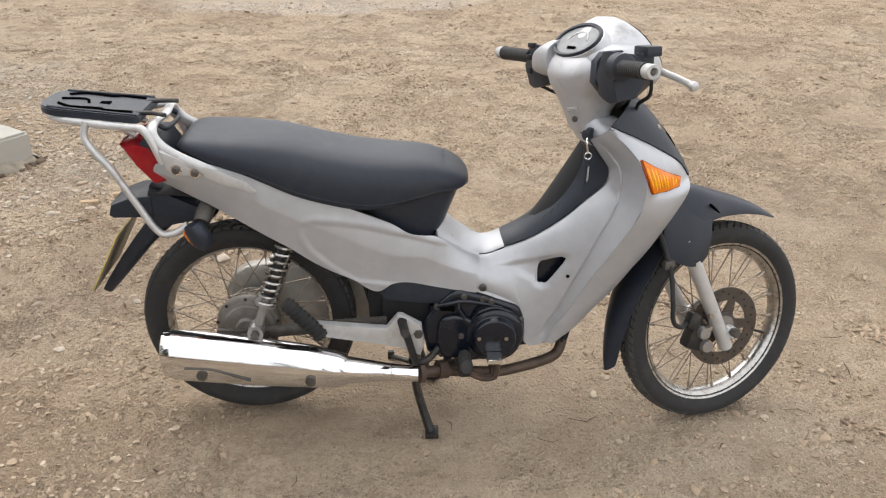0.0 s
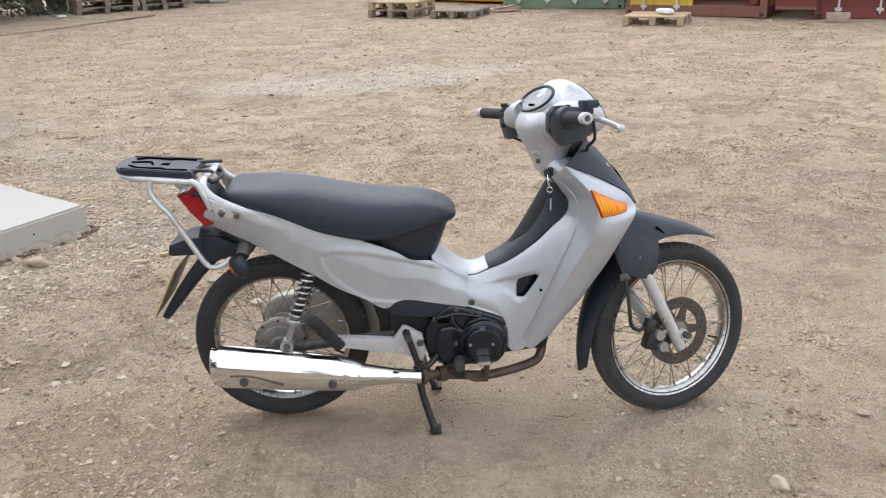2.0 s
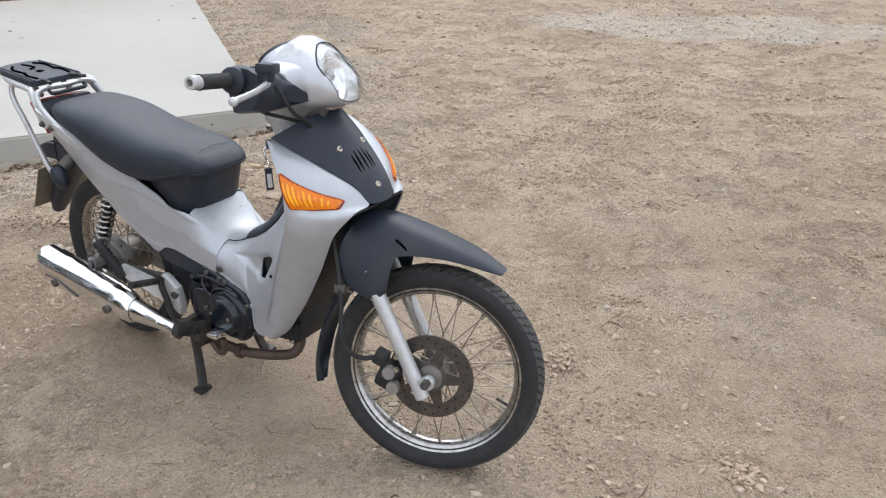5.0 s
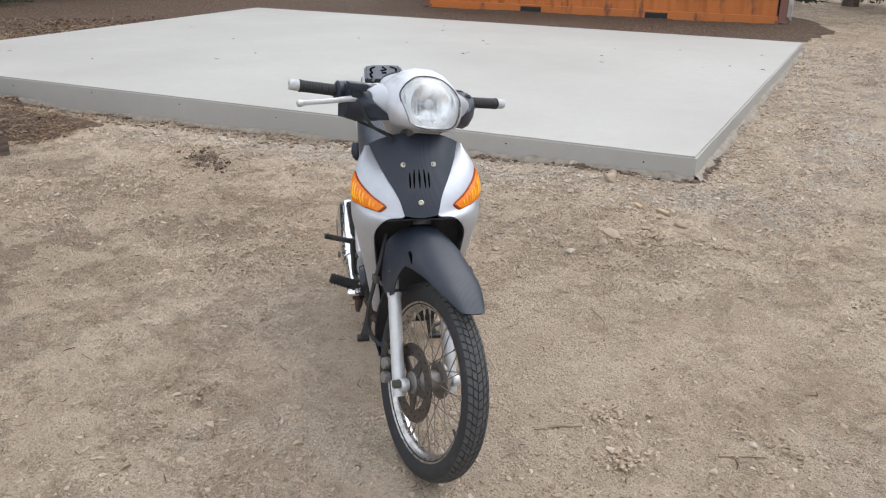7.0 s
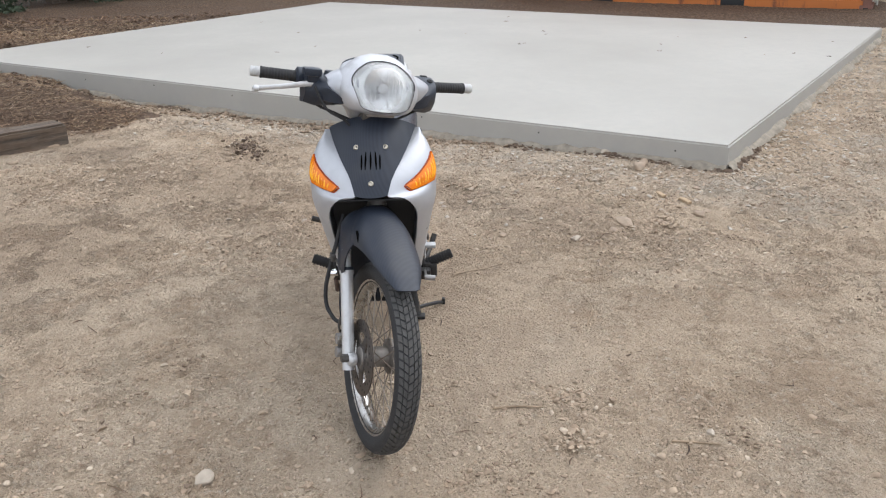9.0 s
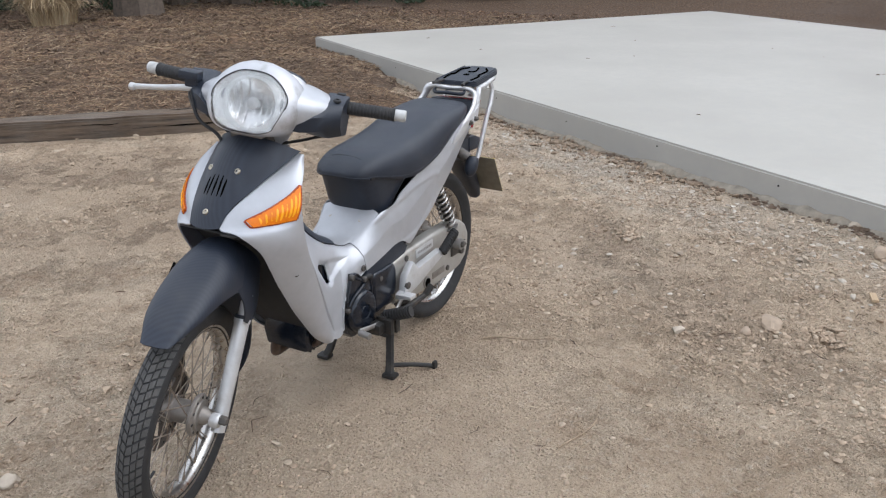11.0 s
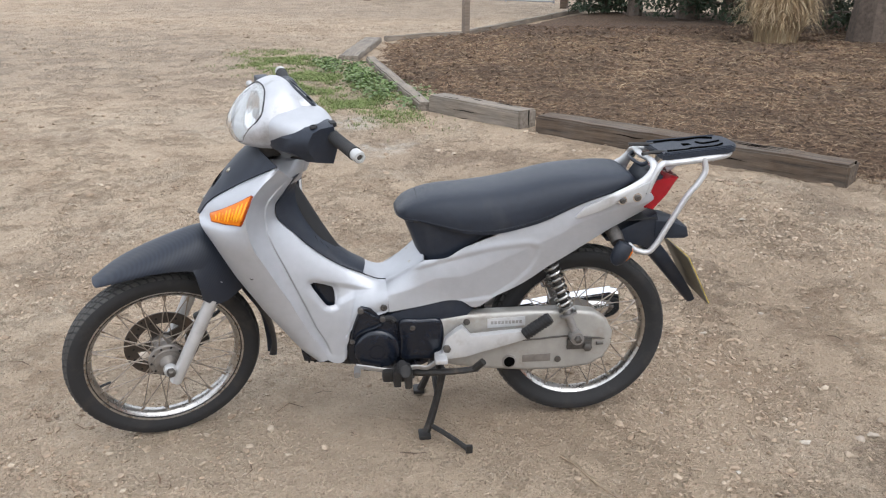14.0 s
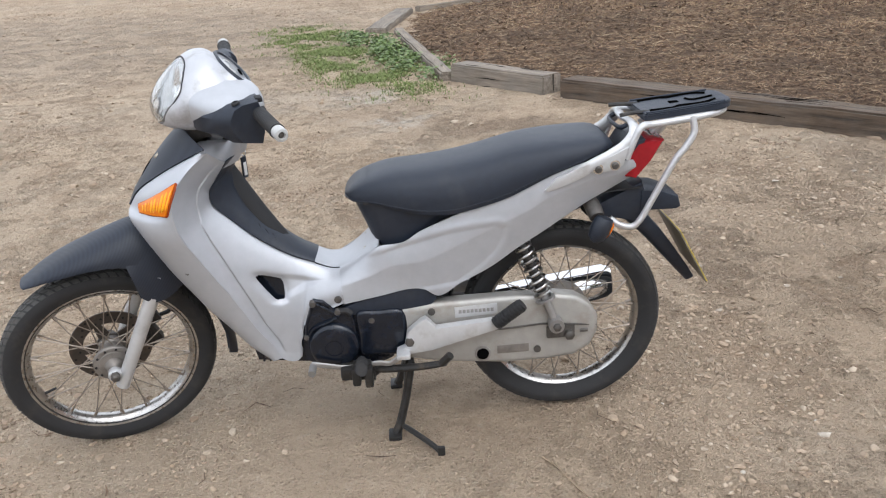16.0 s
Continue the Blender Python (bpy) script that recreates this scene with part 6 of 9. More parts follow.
for x in (0.592, 0.660):
    part("cover_screw", solid([(0.005, 0.003), (0.005, -0.002), (0.001, -0.0022)], 10, (x, -0.161, 0.311)), M["screw"], engine)
# left: flywheel side
FLY = [(0.665, 0.437), (0.638, 0.432), (0.617, 0.411), (0.603, 0.397), (0.568, 0.395), (0.561, 0.336), (0.558, 0.284), (0.567, 0.261), (0.592, 0.242), (0.635, 0.250), (0.681, 0.274), (0.687, 0.313), (0.697, 0.329), (0.692, 0.370), (0.677, 0.410)]
flywheel = part("flywheel_cover", joined(
    bm_data(prism(FLY, 0.092, 0.118, 0.009, 3)),
    solid([(0.066, 0.110), (0.066, 0.122), (0.062, 0.129), (0.054, 0.133), (0.024, 0.134), (0.023, 0.1315), (0.020, 0.1315), (0.019, 0.133), (0.003, 0.133)], 44, (0.622, 0, 0.302))), M["engine_black"], engine, "glossy black flywheel cover")
part("cover_web", joined(tube([(0.685, 0.117, 0.325), (0.678, 0.120, 0.348), (0.659, 0.121, 0.362), (0.629, 0.121, 0.373), (0.607, 0.120, 0.384), (0.592, 0.118, 0.400)], 0.0055, 8, 4), tube([(0.657, 0.117, 0.425), (0.625, 0.118, 0.406), (0.606, 0.118, 0.394)], 0.005, 8, 3)), M["engine_black"], engine)
part("cover_edge", tube([(x, 0.118, z) for x, z in rounded([(0.620 + (x - 0.620) * 0.94, 0.335 + (z - 0.335) * 0.94) for x, z in FLY], 2)], 0.0035, 6, 1, closed=True), M["engine_black"], engine)
part("sprocket_cover", prism(rounded([(0.556, 0.391), (0.50, 0.393), (0.440, 0.390), (0.427, 0.342), (0.436, 0.280), (0.455, 0.262), (0.50, 0.262), (0.553, 0.268), (0.557, 0.33)]), 0.090, 0.123, 0.011, 3), M["engine_black"], engine, "black sprocket cover")
for x, z, r in ((0.666, 0.427, 0.009), (0.604, 0.399, 0.009), (0.655, 0.338, 0.009), (0.692, 0.332, 0.007), (0.519, 0.368, 0.008), (0.672, 0.280, 0.007)):
    part("bolt", solid([(r, 0.112), (r, 0.124), (r * 0.8, 0.1265), (0.001, 0.1265)], 12, (x, 0, z)), M["dark_metal"], engine)
part("neutral_switch", joined(tube([(0.600, 0.118, 0.400), (0.580, 0.122, 0.402), (0.570, 0.122, 0.392)], 0.008, 8, 3)), M["rubber"], engine, "black rubber cable boot")
both("side_shroud", bm_data(prism([(0.600, 0.400), (0.560, 0.417), (0.486, 0.436), (0.417, 0.450), (0.385, 0.452), (0.342, 0.416), (0.36, 0.395), (0.44, 0.386), (0.60, 0.380)], 0.088, 0.114, 0.006)), M["black_plastic"], bike, "black plastic shroud under the side cover")
part("battery_box", prism([(0.345, 0.425), (0.47, 0.405), (0.47, 0.26), (0.40, 0.262), (0.352, 0.29)], -0.084, 0.084, 0.008), M["inside"], bike, "black box behind the engine")
part("frame_spine", joined(
    tube([(0.20, 0, 0.56), (0.46, 0, 0.46), (0.62, 0, 0.445), (0.70, 0, 0.49), (0.78, 0, 0.60), (0.87, 0, 0.76)], 0.04, 12, 4),
    tube([(-0.16, 0.05, 0.715), (0.02, 0.06, 0.690), (0.25, 0.06, 0.60)], 0.022, 8, 3), tube([(-0.16, -0.05, 0.715), (0.02, -0.06, 0.690), (0.25, -0.06, 0.60)], 0.022, 8, 3),
    sheet([[(x, y, z) for y in np.linspace(-0.064, 0.064, 7)] for x, z in ((-0.20, 0.66), (-0.08, 0.655), (0.06, 0.635), (0.17, 0.585), (0.25, 0.51), (0.30, 0.42), (0.325, 0.33), (0.335, 0.27))], 0.004),
    bm_data(prism([(0.25, 0.56), (0.33, 0.52), (0.37, 0.44), (0.375, 0.33), (0.345, 0.27), (0.315, 0.30), (0.31, 0.42), (0.265, 0.50)], -0.066, 0.066, 0.005)),
    tube([(0.80, 0.06, 0.52), (0.77, 0.06, 0.40), (0.73, 0.05, 0.33)], 0.014, 8, 3), tube([(0.80, -0.06, 0.52), (0.77, -0.06, 0.40), (0.73, -0.05, 0.33)], 0.014, 8, 3)), M["inside"], bike, "black frame and inner rear mudguard")

# -- drive side: chain case, swing arm, shocks --
CASE = [(0.440, 0.388), (0.362, 0.400), (0.181, 0.402), (0.038, 0.400), (-0.020, 0.390), (-0.058, 0.365), (-0.080, 0.325), (-0.078, 0.280), (-0.058, 0.240), (-0.015, 0.214), (0.06, 0.207), (0.177, 0.206), (0.347, 0.226), (0.436, 0.245)]
case = part("chain_case", prism(CASE, 0.070, 0.118, 0.014, 3), M["case_paint"], bike, "dull silver full chain case, stained")
part("case_seam", tube([(0.30, 0.1195, 0.318), (0.18, 0.1205, 0.312), (0.07, 0.1205, 0.318), (-0.01, 0.120, 0.310), (-0.075, 0.113, 0.300)], 0.003, 6, 3), M["dark_metal"], case)
part("inspection_hole", solid([(0.022, 0.116), (0.022, 0.122), (0.016, 0.123)], 24, (0.232, 0, 0.243)), M["alloy"], case)
part("hole_plug", solid([(0.0165, 0.116), (0.0165, 0.1240), (0.012, 0.1248), (0.002, 0.1248)], 20, (0.232, 0, 0.243)), M["void"], case, "black rubber plug")
part("case_bolt", solid([(0.010, 0.114), (0.010, 0.122), (0.003, 0.123)], 12, (0.085, 0, 0.243)), M["dark_metal"], case)
part("case_bolt", solid([(0.010, 0.114), (0.010, 0.122), (0.003, 0.123)], 12, (0.362, 0, 0.378)), M["dark_metal"], case)
part("case_label", block(0.112, 0.002, 0.030, (0.245, 0.1192, 0.372), 0.0006, m=Matrix.Rotation(radians(2), 4, "Y")), M["alloy_paint"], case, "long pale sticker with faded print")
for k in range(9):
    part("print_bar", block(0.008, 0.0026, 0.010, (0.203 + k * 0.0105, 0.1192, 0.372), 0.0003), M["alloy"], case)
part("embossing", block(0.085, 0.0024, 0.024, (0.150, 0.1185, 0.250), 0.001), M["alloy_dark"], case, "stained raised lettering panel")
part("adjuster", joined(bm_data(block(0.075, 0.016, 0.034, (0.022, 0.118, 0.292), 0.003)), tube([(-0.03, 0.122, 0.290), (-0.05, 0.122, 0.290)], 0.005, 6, 0)), M["dark_metal"], bike, "dark chain adjuster")
part("axle_nut", solid([(0.014, 0.120), (0.014, 0.136), (0.007, 0.140)], 6, (0.0, 0, 0.284)), M["dark_metal"], bike)
part("rear_hub", joined(solid([(0.074, -0.052), (0.080, -0.050), (0.084, -0.042), (0.084, -0.034), (0.066, -0.028), (0.055, 0.0), (0.055, 0.036), (0.062, 0.040), (0.062, 0.05), (0.02, 0.06)], 40, (0, 0, 0.283)), solid([(0.012, -0.12), (0.012, -0.062)], 12, (0, 0, 0.283))), M["alloy_dark"], bike, "grubby alloy drum hub")
brake_plate = part("brake_plate", joined(solid([(0.020, -0.062), (0.060, -0.060), (0.063, -0.056), (0.070, -0.055), (0.072, -0.050)], 40, (0, 0, 0.283)), solid([(0.026, -0.070), (0.030, -0.066), (0.032, -0.060)], 24, (0, 0, 0.283))), M["alloy_dark"], bike, "grey drum brake plate")
for k in range(9):
    a = 2 * math.pi * k / 9 + 0.2
    part("rivet", solid([(0.004, 0.0), (0.0045, -0.003), (0.001, -0.0038)], 8, (0.0785 * math.cos(a), -0.050, 0.283 + 0.0785 * math.sin(a))), M["inside"], brake_plate)
part("brake_arm", tube([(0.055, -0.088, 0.31), (0.075, -0.088, 0.262), (0.095, -0.088, 0.238)], 0.006, 8, 3), M["dark_metal"], bike)
part("swing_arm", joined(tube([(0.36, -0.088, 0.315), (0.20, -0.092, 0.305), (0.03, -0.092, 0.288), (-0.045, -0.092, 0.283)], [0.020, 0.018, 0.017, 0.016], 10, 4, flat=0.6), bm_data(block(0.13, 0.012, 0.028, (-0.005, -0.100, 0.289), 0.003))), M["dark_metal"], bike, "grubby dark swing arm")
for s in (-1, 1):
    top, bot = Vector((0.131, s * 0.090, 0.577)), Vector((0.037, s * 0.134, 0.322))
    ax = (bot - top).normalized()
    q = Vector((0, 0, 1)).rotation_difference(ax)
    shock = part("shock_absorber", joined(tube([top.lerp(bot, 0.58), top.lerp(bot, 0.94)], 0.0115, 12, 0), moved(solid([(0.020, -0.020), (0.021, 0.0), (0.020, 0.018)], 14), Matrix.Translation(bot)), moved(lathe([(0.0265, -0.003), (0.014, -0.003), (0.014, 0.003), (0.0265, 0.003)], 24), Matrix.Translation(top.lerp(bot, 0.73)) @ q.to_matrix().to_4x4() @ Matrix.Rotation(radians(90), 4, "X"))), M["alloy"], bike, "rear shock absorber with a chrome spring")
    coil = []
    turns, steps = 10.0, 16
    for i in range(int(turns * steps) + 1):
        a = 2 * math.pi * i / steps
        k = i / (turns * steps)
        coil.append(top.lerp(bot, 0.03 + 0.69 * k) + q @ Vector((0.0215 * math.cos(a), 0.0215 * math.sin(a), 0)))
    part("damper", tube([top, top.lerp(bot, 0.64)], 0.0135, 12, 0), M["steel_black"], shock, "black damper inside the spring")
    part("spring", tube(coil, 0.0040, 7, 0), M["rim"], shock, "chrome coil spring")
    part("nut", solid([(0.011, 0.0), (0.011, 0.014), (0.005, 0.017)], 6, (bot.x, s * 0.134 + (0.012 if s > 0 else -0.028), bot.z)), M["dark_metal"], shock)

# -- exhaust --
def muffler():
    rings = []
    for x, z, ry, rz in ((-0.178, 0.276, 0.030, 0.046), (-0.186, 0.276, 0.038, 0.055), (-0.182, 0.276, 0.043, 0.061), (-0.165, 0.275, 0.046, 0.064), (-0.10, 0.268, 0.047, 0.063), (0.05, 0.252, 0.046, 0.059), (0.18, 0.238, 0.042, 0.053), (0.245, 0.230, 0.038, 0.044), (0.265, 0.228, 0.032, 0.036), (0.34, 0.223, 0.026, 0.026), (0.372, 0.221, 0.022, 0.022), (0.374, 0.221, 0.0235, 0.0235), (0.380, 0.2205, 0.0215, 0.0215), (0.440, 0.215, 0.021, 0.021)):
        rings.append([(x, -0.172 + ry * math.cos(a), z + rz * math.sin(a)) for a in np.linspace(0, 2 * math.pi, 37)[:-1]])
    return loft(rings)


exhaust = part("exhaust", muffler(), M["chrome"], bike, "long chrome exhaust silencer with a rusty pipe")


def heat_shield():
    rows = []
    for x, z, ry, rz in ((-0.160, 0.275, 0.050, 0.068), (-0.10, 0.269, 0.051, 0.067), (0.05, 0.253, 0.050, 0.063), (0.17, 0.240, 0.047, 0.057), (0.24, 0.231, 0.043, 0.049), (0.262, 0.229, 0.036, 0.040)):
        rows.append([(x, -0.172 - ry * math.cos(a), z + rz * math.sin(a)) for a in np.linspace(radians(-58), radians(118), 26)])
    return rows


shield = part("heat_shield", sheet(heat_shield(), 0.002), M["chrome"], exhaust, "polished heat shield")
for x, z in ((-0.086, 0.246), (0.176, 0.228)):
    part("bolt", solid([(0.013, -0.004), (0.013, 0.004), (0.004, 0.006)], 14, (x, -0.222, z)), M["dark_metal"], shield)
part("shield_slot", tube([(-0.125, -0.2235, 0.268), (-0.06, -0.2240, 0.264), (0.0, -0.2225, 0.242), (0.03, -0.2205, 0.230)], 0.0028, 6, 3), M["dark_metal"], shield)
part("clamp", joined(tube([(0.440, -0.170, 0.215), (0.452, -0.165, 0.213)], 0.026, 16, 0), tube([(0.49, -0.14, 0.205), (0.515, -0.13, 0.20)], 0.024, 14, 0)), M["rust"], exhaust)
part("down_pipe", tube([(0.82, -0.045, 0.27), (0.822, -0.055, 0.235), (0.805, -0.07, 0.205), (0.76, -0.085, 0.192), (0.70, -0.098, 0.182), (0.64, -0.11, 0.178), (0.56, -0.125, 0.190), (0.50, -0.14, 0.203), (0.44, -0.168, 0.214)], 0.0145, 12, 5), M["rust"], exhaust, "rusty exhaust pipe")
part("pipe_flange", tube([(0.645, -0.11, 0.178), (0.628, -0.112, 0.178)], 0.021, 14, 0), M["rust"], exhaust)

# -- pegs, pedals, stand --
PEG_ARM = [(0.185, 0.352), (0.360, 0.338), (0.388, 0.376), (0.402, 0.374), (0.448, 0.346), (0.456, 0.290), (0.446, 0.258), (0.40, 0.280), (0.35, 0.290), (0.215, 0.312), (0.178, 0.328)]
right_arm = part("peg_bracket", prism(PEG_ARM, -0.158, -0.132, 0.008), M["alloy_paint"], bike, "silver pillion peg bracket")
part("bolt", solid([(0.011, -0.166), (0.011, -0.150)], 6, (0.440, 0, 0.325)), M["dark_metal"], right_arm)
PEG_ARM_L = [(0.196, 0.360), (0.352, 0.350), (0.362, 0.362), (0.378, 0.380), (0.395, 0.372), (0.428, 0.344), (0.438, 0.300), (0.458, 0.292), (0.455, 0.276), (0.426, 0.278), (0.368, 0.284), (0.190, 0.332)]
left_arm = part("peg_bracket", prism(PEG_ARM_L, 0.132, 0.160, 0.008), M["alloy_paint"], bike, "silver pillion peg bracket")
part("bolt", solid([(0.012, 0.155), (0.012, 0.166), (0.005, 0.168)], 6, (0.424, 0, 0.316)), M["dark_metal"], left_arm)


def foot_peg(a, b, r, name, label, ribs=9):
    a, b = Vector(a), Vector(b)
    peg = part(name, tube([a, b], r, 12, 0, flat=0.75), M["rubber"], bike, label)
    for k in range(ribs):
        p = a.lerp(b, (k + 0.7) / (ribs + 0.6))
        d = (b - a).normalized() * 0.0022
        part("rib", tube([p - d, p + d], r * 1.16, 12, 0, flat=0.80), M["rubber"], peg)
    return peg


foot_peg((0.200, 0.162, 0.350), (0.130, 0.176, 0.408), 0.0165, "pillion_peg", "black rubber pillion peg, folded up")
foot_peg((0.202, -0.158, 0.318), (0.118, -0.172, 0.422), 0.018, "pillion_peg", "black rubber pillion peg, folded up")
foot_peg((0.556, -0.155, 0.254), (0.555, -0.258, 0.294), 0.0175, "foot_peg", "black rubber foot peg")
foot_peg((0.553, 0.155, 0.262), (0.549, 0.248, 0.298), 0.0175, "foot_peg", "black rubber foot peg")
part("peg_bar", joined(tube([(0.545, -0.16, 0.245), (0.52, -0.10, 0.205), (0.52, 0.10, 0.205), (0.55, 0.16, 0.258)], 0.012, 10, 4), bm_data(block(0.05, 0.03, 0.05, (0.552, 0.158, 0.245), 0.008)), bm_data(block(0.022, 0.034, 0.050, (0.568, 0.176, 0.240), 0.006)), bm_data(block(0.022, 0.034, 0.056, (0.536, 0.176, 0.236), 0.006)), bm_data(block(0.04, 0.04, 0.036, (0.590, 0.150, 0.238), 0.008)), bm_data(block(0.032, 0.036, 0.062, (0.557, -0.165, 0.240), 0.008))), M["steel_black"], bike, "black foot peg bar")
part("kick_starter", joined(tube([(0.401, -0.172, 0.372), (0.407, -0.174, 0.345), (0.416, -0.172, 0.312), (0.432, -0.170, 0.256), (0.444, -0.164, 0.244), (0.468, -0.150, 0.246), (0.500, -0.12, 0.272)], 0.0095, 10, 5), tube([(0.398, -0.165, 0.364), (0.408, -0.272, 0.396)], 0.0105, 10, 0)), M["steel_black"], bike, "dark kick-start lever")
part("brake_pedal", joined(tube([(0.53, -0.145, 0.225), (0.585, -0.158, 0.200), (0.612, -0.166, 0.196), (0.636, -0.168, 0.206), (0.640, -0.170, 0.250)], 0.0085, 8, 5)), M["rust"], bike, "rusty brake pedal arm")
part("pedal_pad", block(0.040, 0.042, 0.014, (0.630, -0.182, 0.268), 0.006), M["chrome"], bike, "polished brake pedal pad")
part("gear_lever", joined(tube([(0.684, 0.150, 0.268), (0.655, 0.150, 0.262), (0.60, 0.150, 0.250), (0.56, 0.150, 0.250), (0.511, 0.150, 0.256), (0.480, 0.150, 0.252), (0.455, 0.150, 0.268), (0.440, 0.152, 0.284)], 0.0075, 8, 5, flat=0.6), tube([(0.680, 0.148, 0.262), (0.682, 0.185, 0.258)], 0.010, 10, 0)), M["alloy"], bike, "alloy rocking gear lever")
part("lever_tip", block(0.036, 0.040, 0.014, (0.442, 0.172, 0.288), 0.005), M["alloy_paint"], bike, "pale alloy gear lever tip")
stand = part("centre_stand", joined(
    tube([(0.425, -0.110, 0.215), (0.440, -0.115, 0.12), (0.462, -0.130, 0.045), (0.474, -0.142, 0.012)], [0.014, 0.014, 0.015, 0.016], 8, 4, flat=0.8),
    tube([(0.425, 0.095, 0.215), (0.445, 0.100, 0.12), (0.466, 0.110, 0.045), (0.480, 0.116, 0.012)], [0.014, 0.014, 0.015, 0.016], 8, 4, flat=0.8),
    tube([(0.43, -0.112, 0.20), (0.43, 0.098, 0.20)], 0.013, 8, 0), tube([(0.438, -0.113, 0.13), (0.442, 0.098, 0.13)], 0.010, 8, 0),
    tube([(0.468, 0.112, 0.036), (0.43, 0.150, 0.030), (0.385, 0.195, 0.018), (0.366, 0.215, 0.010)], 0.0075, 8, 4),
    bm_data(block(0.036, 0.045, 0.014, (0.478, -0.146, 0.010), 0.004)), bm_data(block(0.036, 0.045, 0.014, (0.484, 0.122, 0.010), 0.004)), bm_data(block(0.020, 0.012, 0.026, (0.362, 0.220, 0.014), 0.003))), M["steel_black"], bike, "black centre stand with muddy feet")
part("side_stand", joined(tube([(0.54, 0.120, 0.235), (0.50, 0.140, 0.232), (0.40, 0.165, 0.244), (0.335, 0.180, 0.258)], [0.013, 0.011, 0.010, 0.009], 8, 4), tube([(0.345, 0.178, 0.256), (0.322, 0.190, 0.285)], 0.011, 8, 0), tube([(0.56, 0.13, 0.22), (0.52, 0.135, 0.215)], 0.016, 8, 0)), M["steel_black"], bike, "black side stand, folded up")
part("oil_drip_guard", bm_data(block(0.05, 0.10, 0.03, (0.80, 0.0, 0.255), 0.008)), M["dark_metal"], bike)
part("radiator_guard", joined(tube([(0.80, 0.10, 0.30), (0.805, 0.07, 0.262), (0.79, -0.07, 0.262)], 0.010, 8, 3)), M["rust"], bike)

# ---- surroundings ----
def wood_mat(name, a, b, grey=0.4, scale=1.0):
    m, n, l, bs = nodes_of(name)
    co = n.new("ShaderNodeTexCoord").outputs["Object"]
    mp = n.new("ShaderNodeMapping")
    mp.inputs["Scale"].default_value = (2.5 * scale, 34 * scale, 34 * scale)
    l.new(co, mp.inputs["Vector"])
    g = add_noise(n, l, 1.0, 8, 0.65, mp.outputs[0])
    s = add_noise(n, l, 4.0, 6, 0.6, co)
    c = ramp(n, l, g, (0.32, a), (0.68, b))
    c = mixed(n, l, ramp(n, l, s, (0.4, (0, 0, 0)), (0.7, (grey,) * 3)), c, (0.20, 0.18, 0.155))
    info = n.new("ShaderNodeObjectInfo")
    c = mixed(n, l, 0.25, c, ramp(n, l, info.outputs["Random"], (0.0, (0.5, 0.5, 0.5)), (1.0, (1.2, 1.15, 1.1))), "MULTIPLY")
    l.new(c, bs.inputs["Base Color"])
    bs.inputs["Roughness"].default_value = 0.85
    bumped(n, l, bs, g, 0.9, 0.014)
    return m


M["sleeper"] = wood_mat("old_sleeper", (0.032, 0.022, 0.015), (0.165, 0.114, 0.074), 0.35)
M["sleeper_grey"] = wood_mat("weathered_sleeper", (0.10, 0.082, 0.064), (0.34, 0.285, 0.225), 0.6)
M["pine"] = wood_mat("pallet_pine", (0.34, 0.24, 0.14), (0.52, 0.39, 0.25), 0.25)
M["pine_grey"] = wood_mat("weathered_pallet", (0.17, 0.13, 0.10), (0.33, 0.26, 0.20), 0.6)
M["bark"] = plain("bark", (0.115, 0.088, 0.068), 0.95, 0, 0.45, 18, 0.9, 30, dirt=(0.07, 0.055, 0.045), dirt_amt=0.8, dirt_scale=9)
M["needle"] = plain("conifer_green", (0.030, 0.045, 0.022), 0.8, 0, 0.5, 3)
M["stick"] = plain("dry_stick", (0.27, 0.20, 0.13), 0.85, 0, 0.35, 12)
M["galv"] = plain("galvanised", (0.36, 0.37, 0.38), 0.45, 0.7, 0.15, 20)


def island_mat(name, *cols, rough=0.9, patchy=0.0):
    m, n, l, b = nodes_of(name)
    g = n.new("ShaderNodeNewGeometry")
    k = len(cols)
    c = ramp(n, l, g.outputs["Random Per Island"], *[(i / (k - 1), q) for i, q in enumerate(cols)])
    f = add_noise(n, l, 60, 5, 0.6)
    c = mixed(n, l, ramp(n, l, f, (0.35, (0.35,) * 3), (0.6, (0, 0, 0))), c, (0.16, 0.12, 0.085))
    if patchy:
        big = add_noise(n, l, 1.1, 6, 0.65)
        c = mixed(n, l, ramp(n, l, big, (0.42, (patchy,) * 3), (0.58, (0, 0, 0))), c, (0.055, 0.038, 0.027))
    l.new(c, b.inputs["Base Color"])
    b.inputs["Roughness"].default_value = rough
    bumped(n, l, b, f, 0.4, 0.003)
    return m


M["pebble"] = island_mat("pebbles", (0.33, 0.24, 0.16), (0.41, 0.315, 0.22), (0.28, 0.205, 0.14), (0.42, 0.325, 0.23), (0.36, 0.268, 0.186), (0.50, 0.415, 0.315), (0.25, 0.18, 0.12), (0.43, 0.345, 0.25))
# brown of one earth lump; also the painted shade at the slab's foot
M["dark_clod"] = island_mat("dark_earth_and_shade", (0.085, 0.055, 0.035), (0.15, 0.10, 0.066), (0.06, 0.04, 0.027), (0.20, 0.14, 0.095))
M["pale_rubble"] = island_mat("pale_rubble", (0.36, 0.30, 0.235), (0.45, 0.40, 0.33), (0.30, 0.245, 0.185), (0.50, 0.455, 0.385), (0.38, 0.32, 0.25), (0.27, 0.215, 0.16), (0.42, 0.36, 0.285))
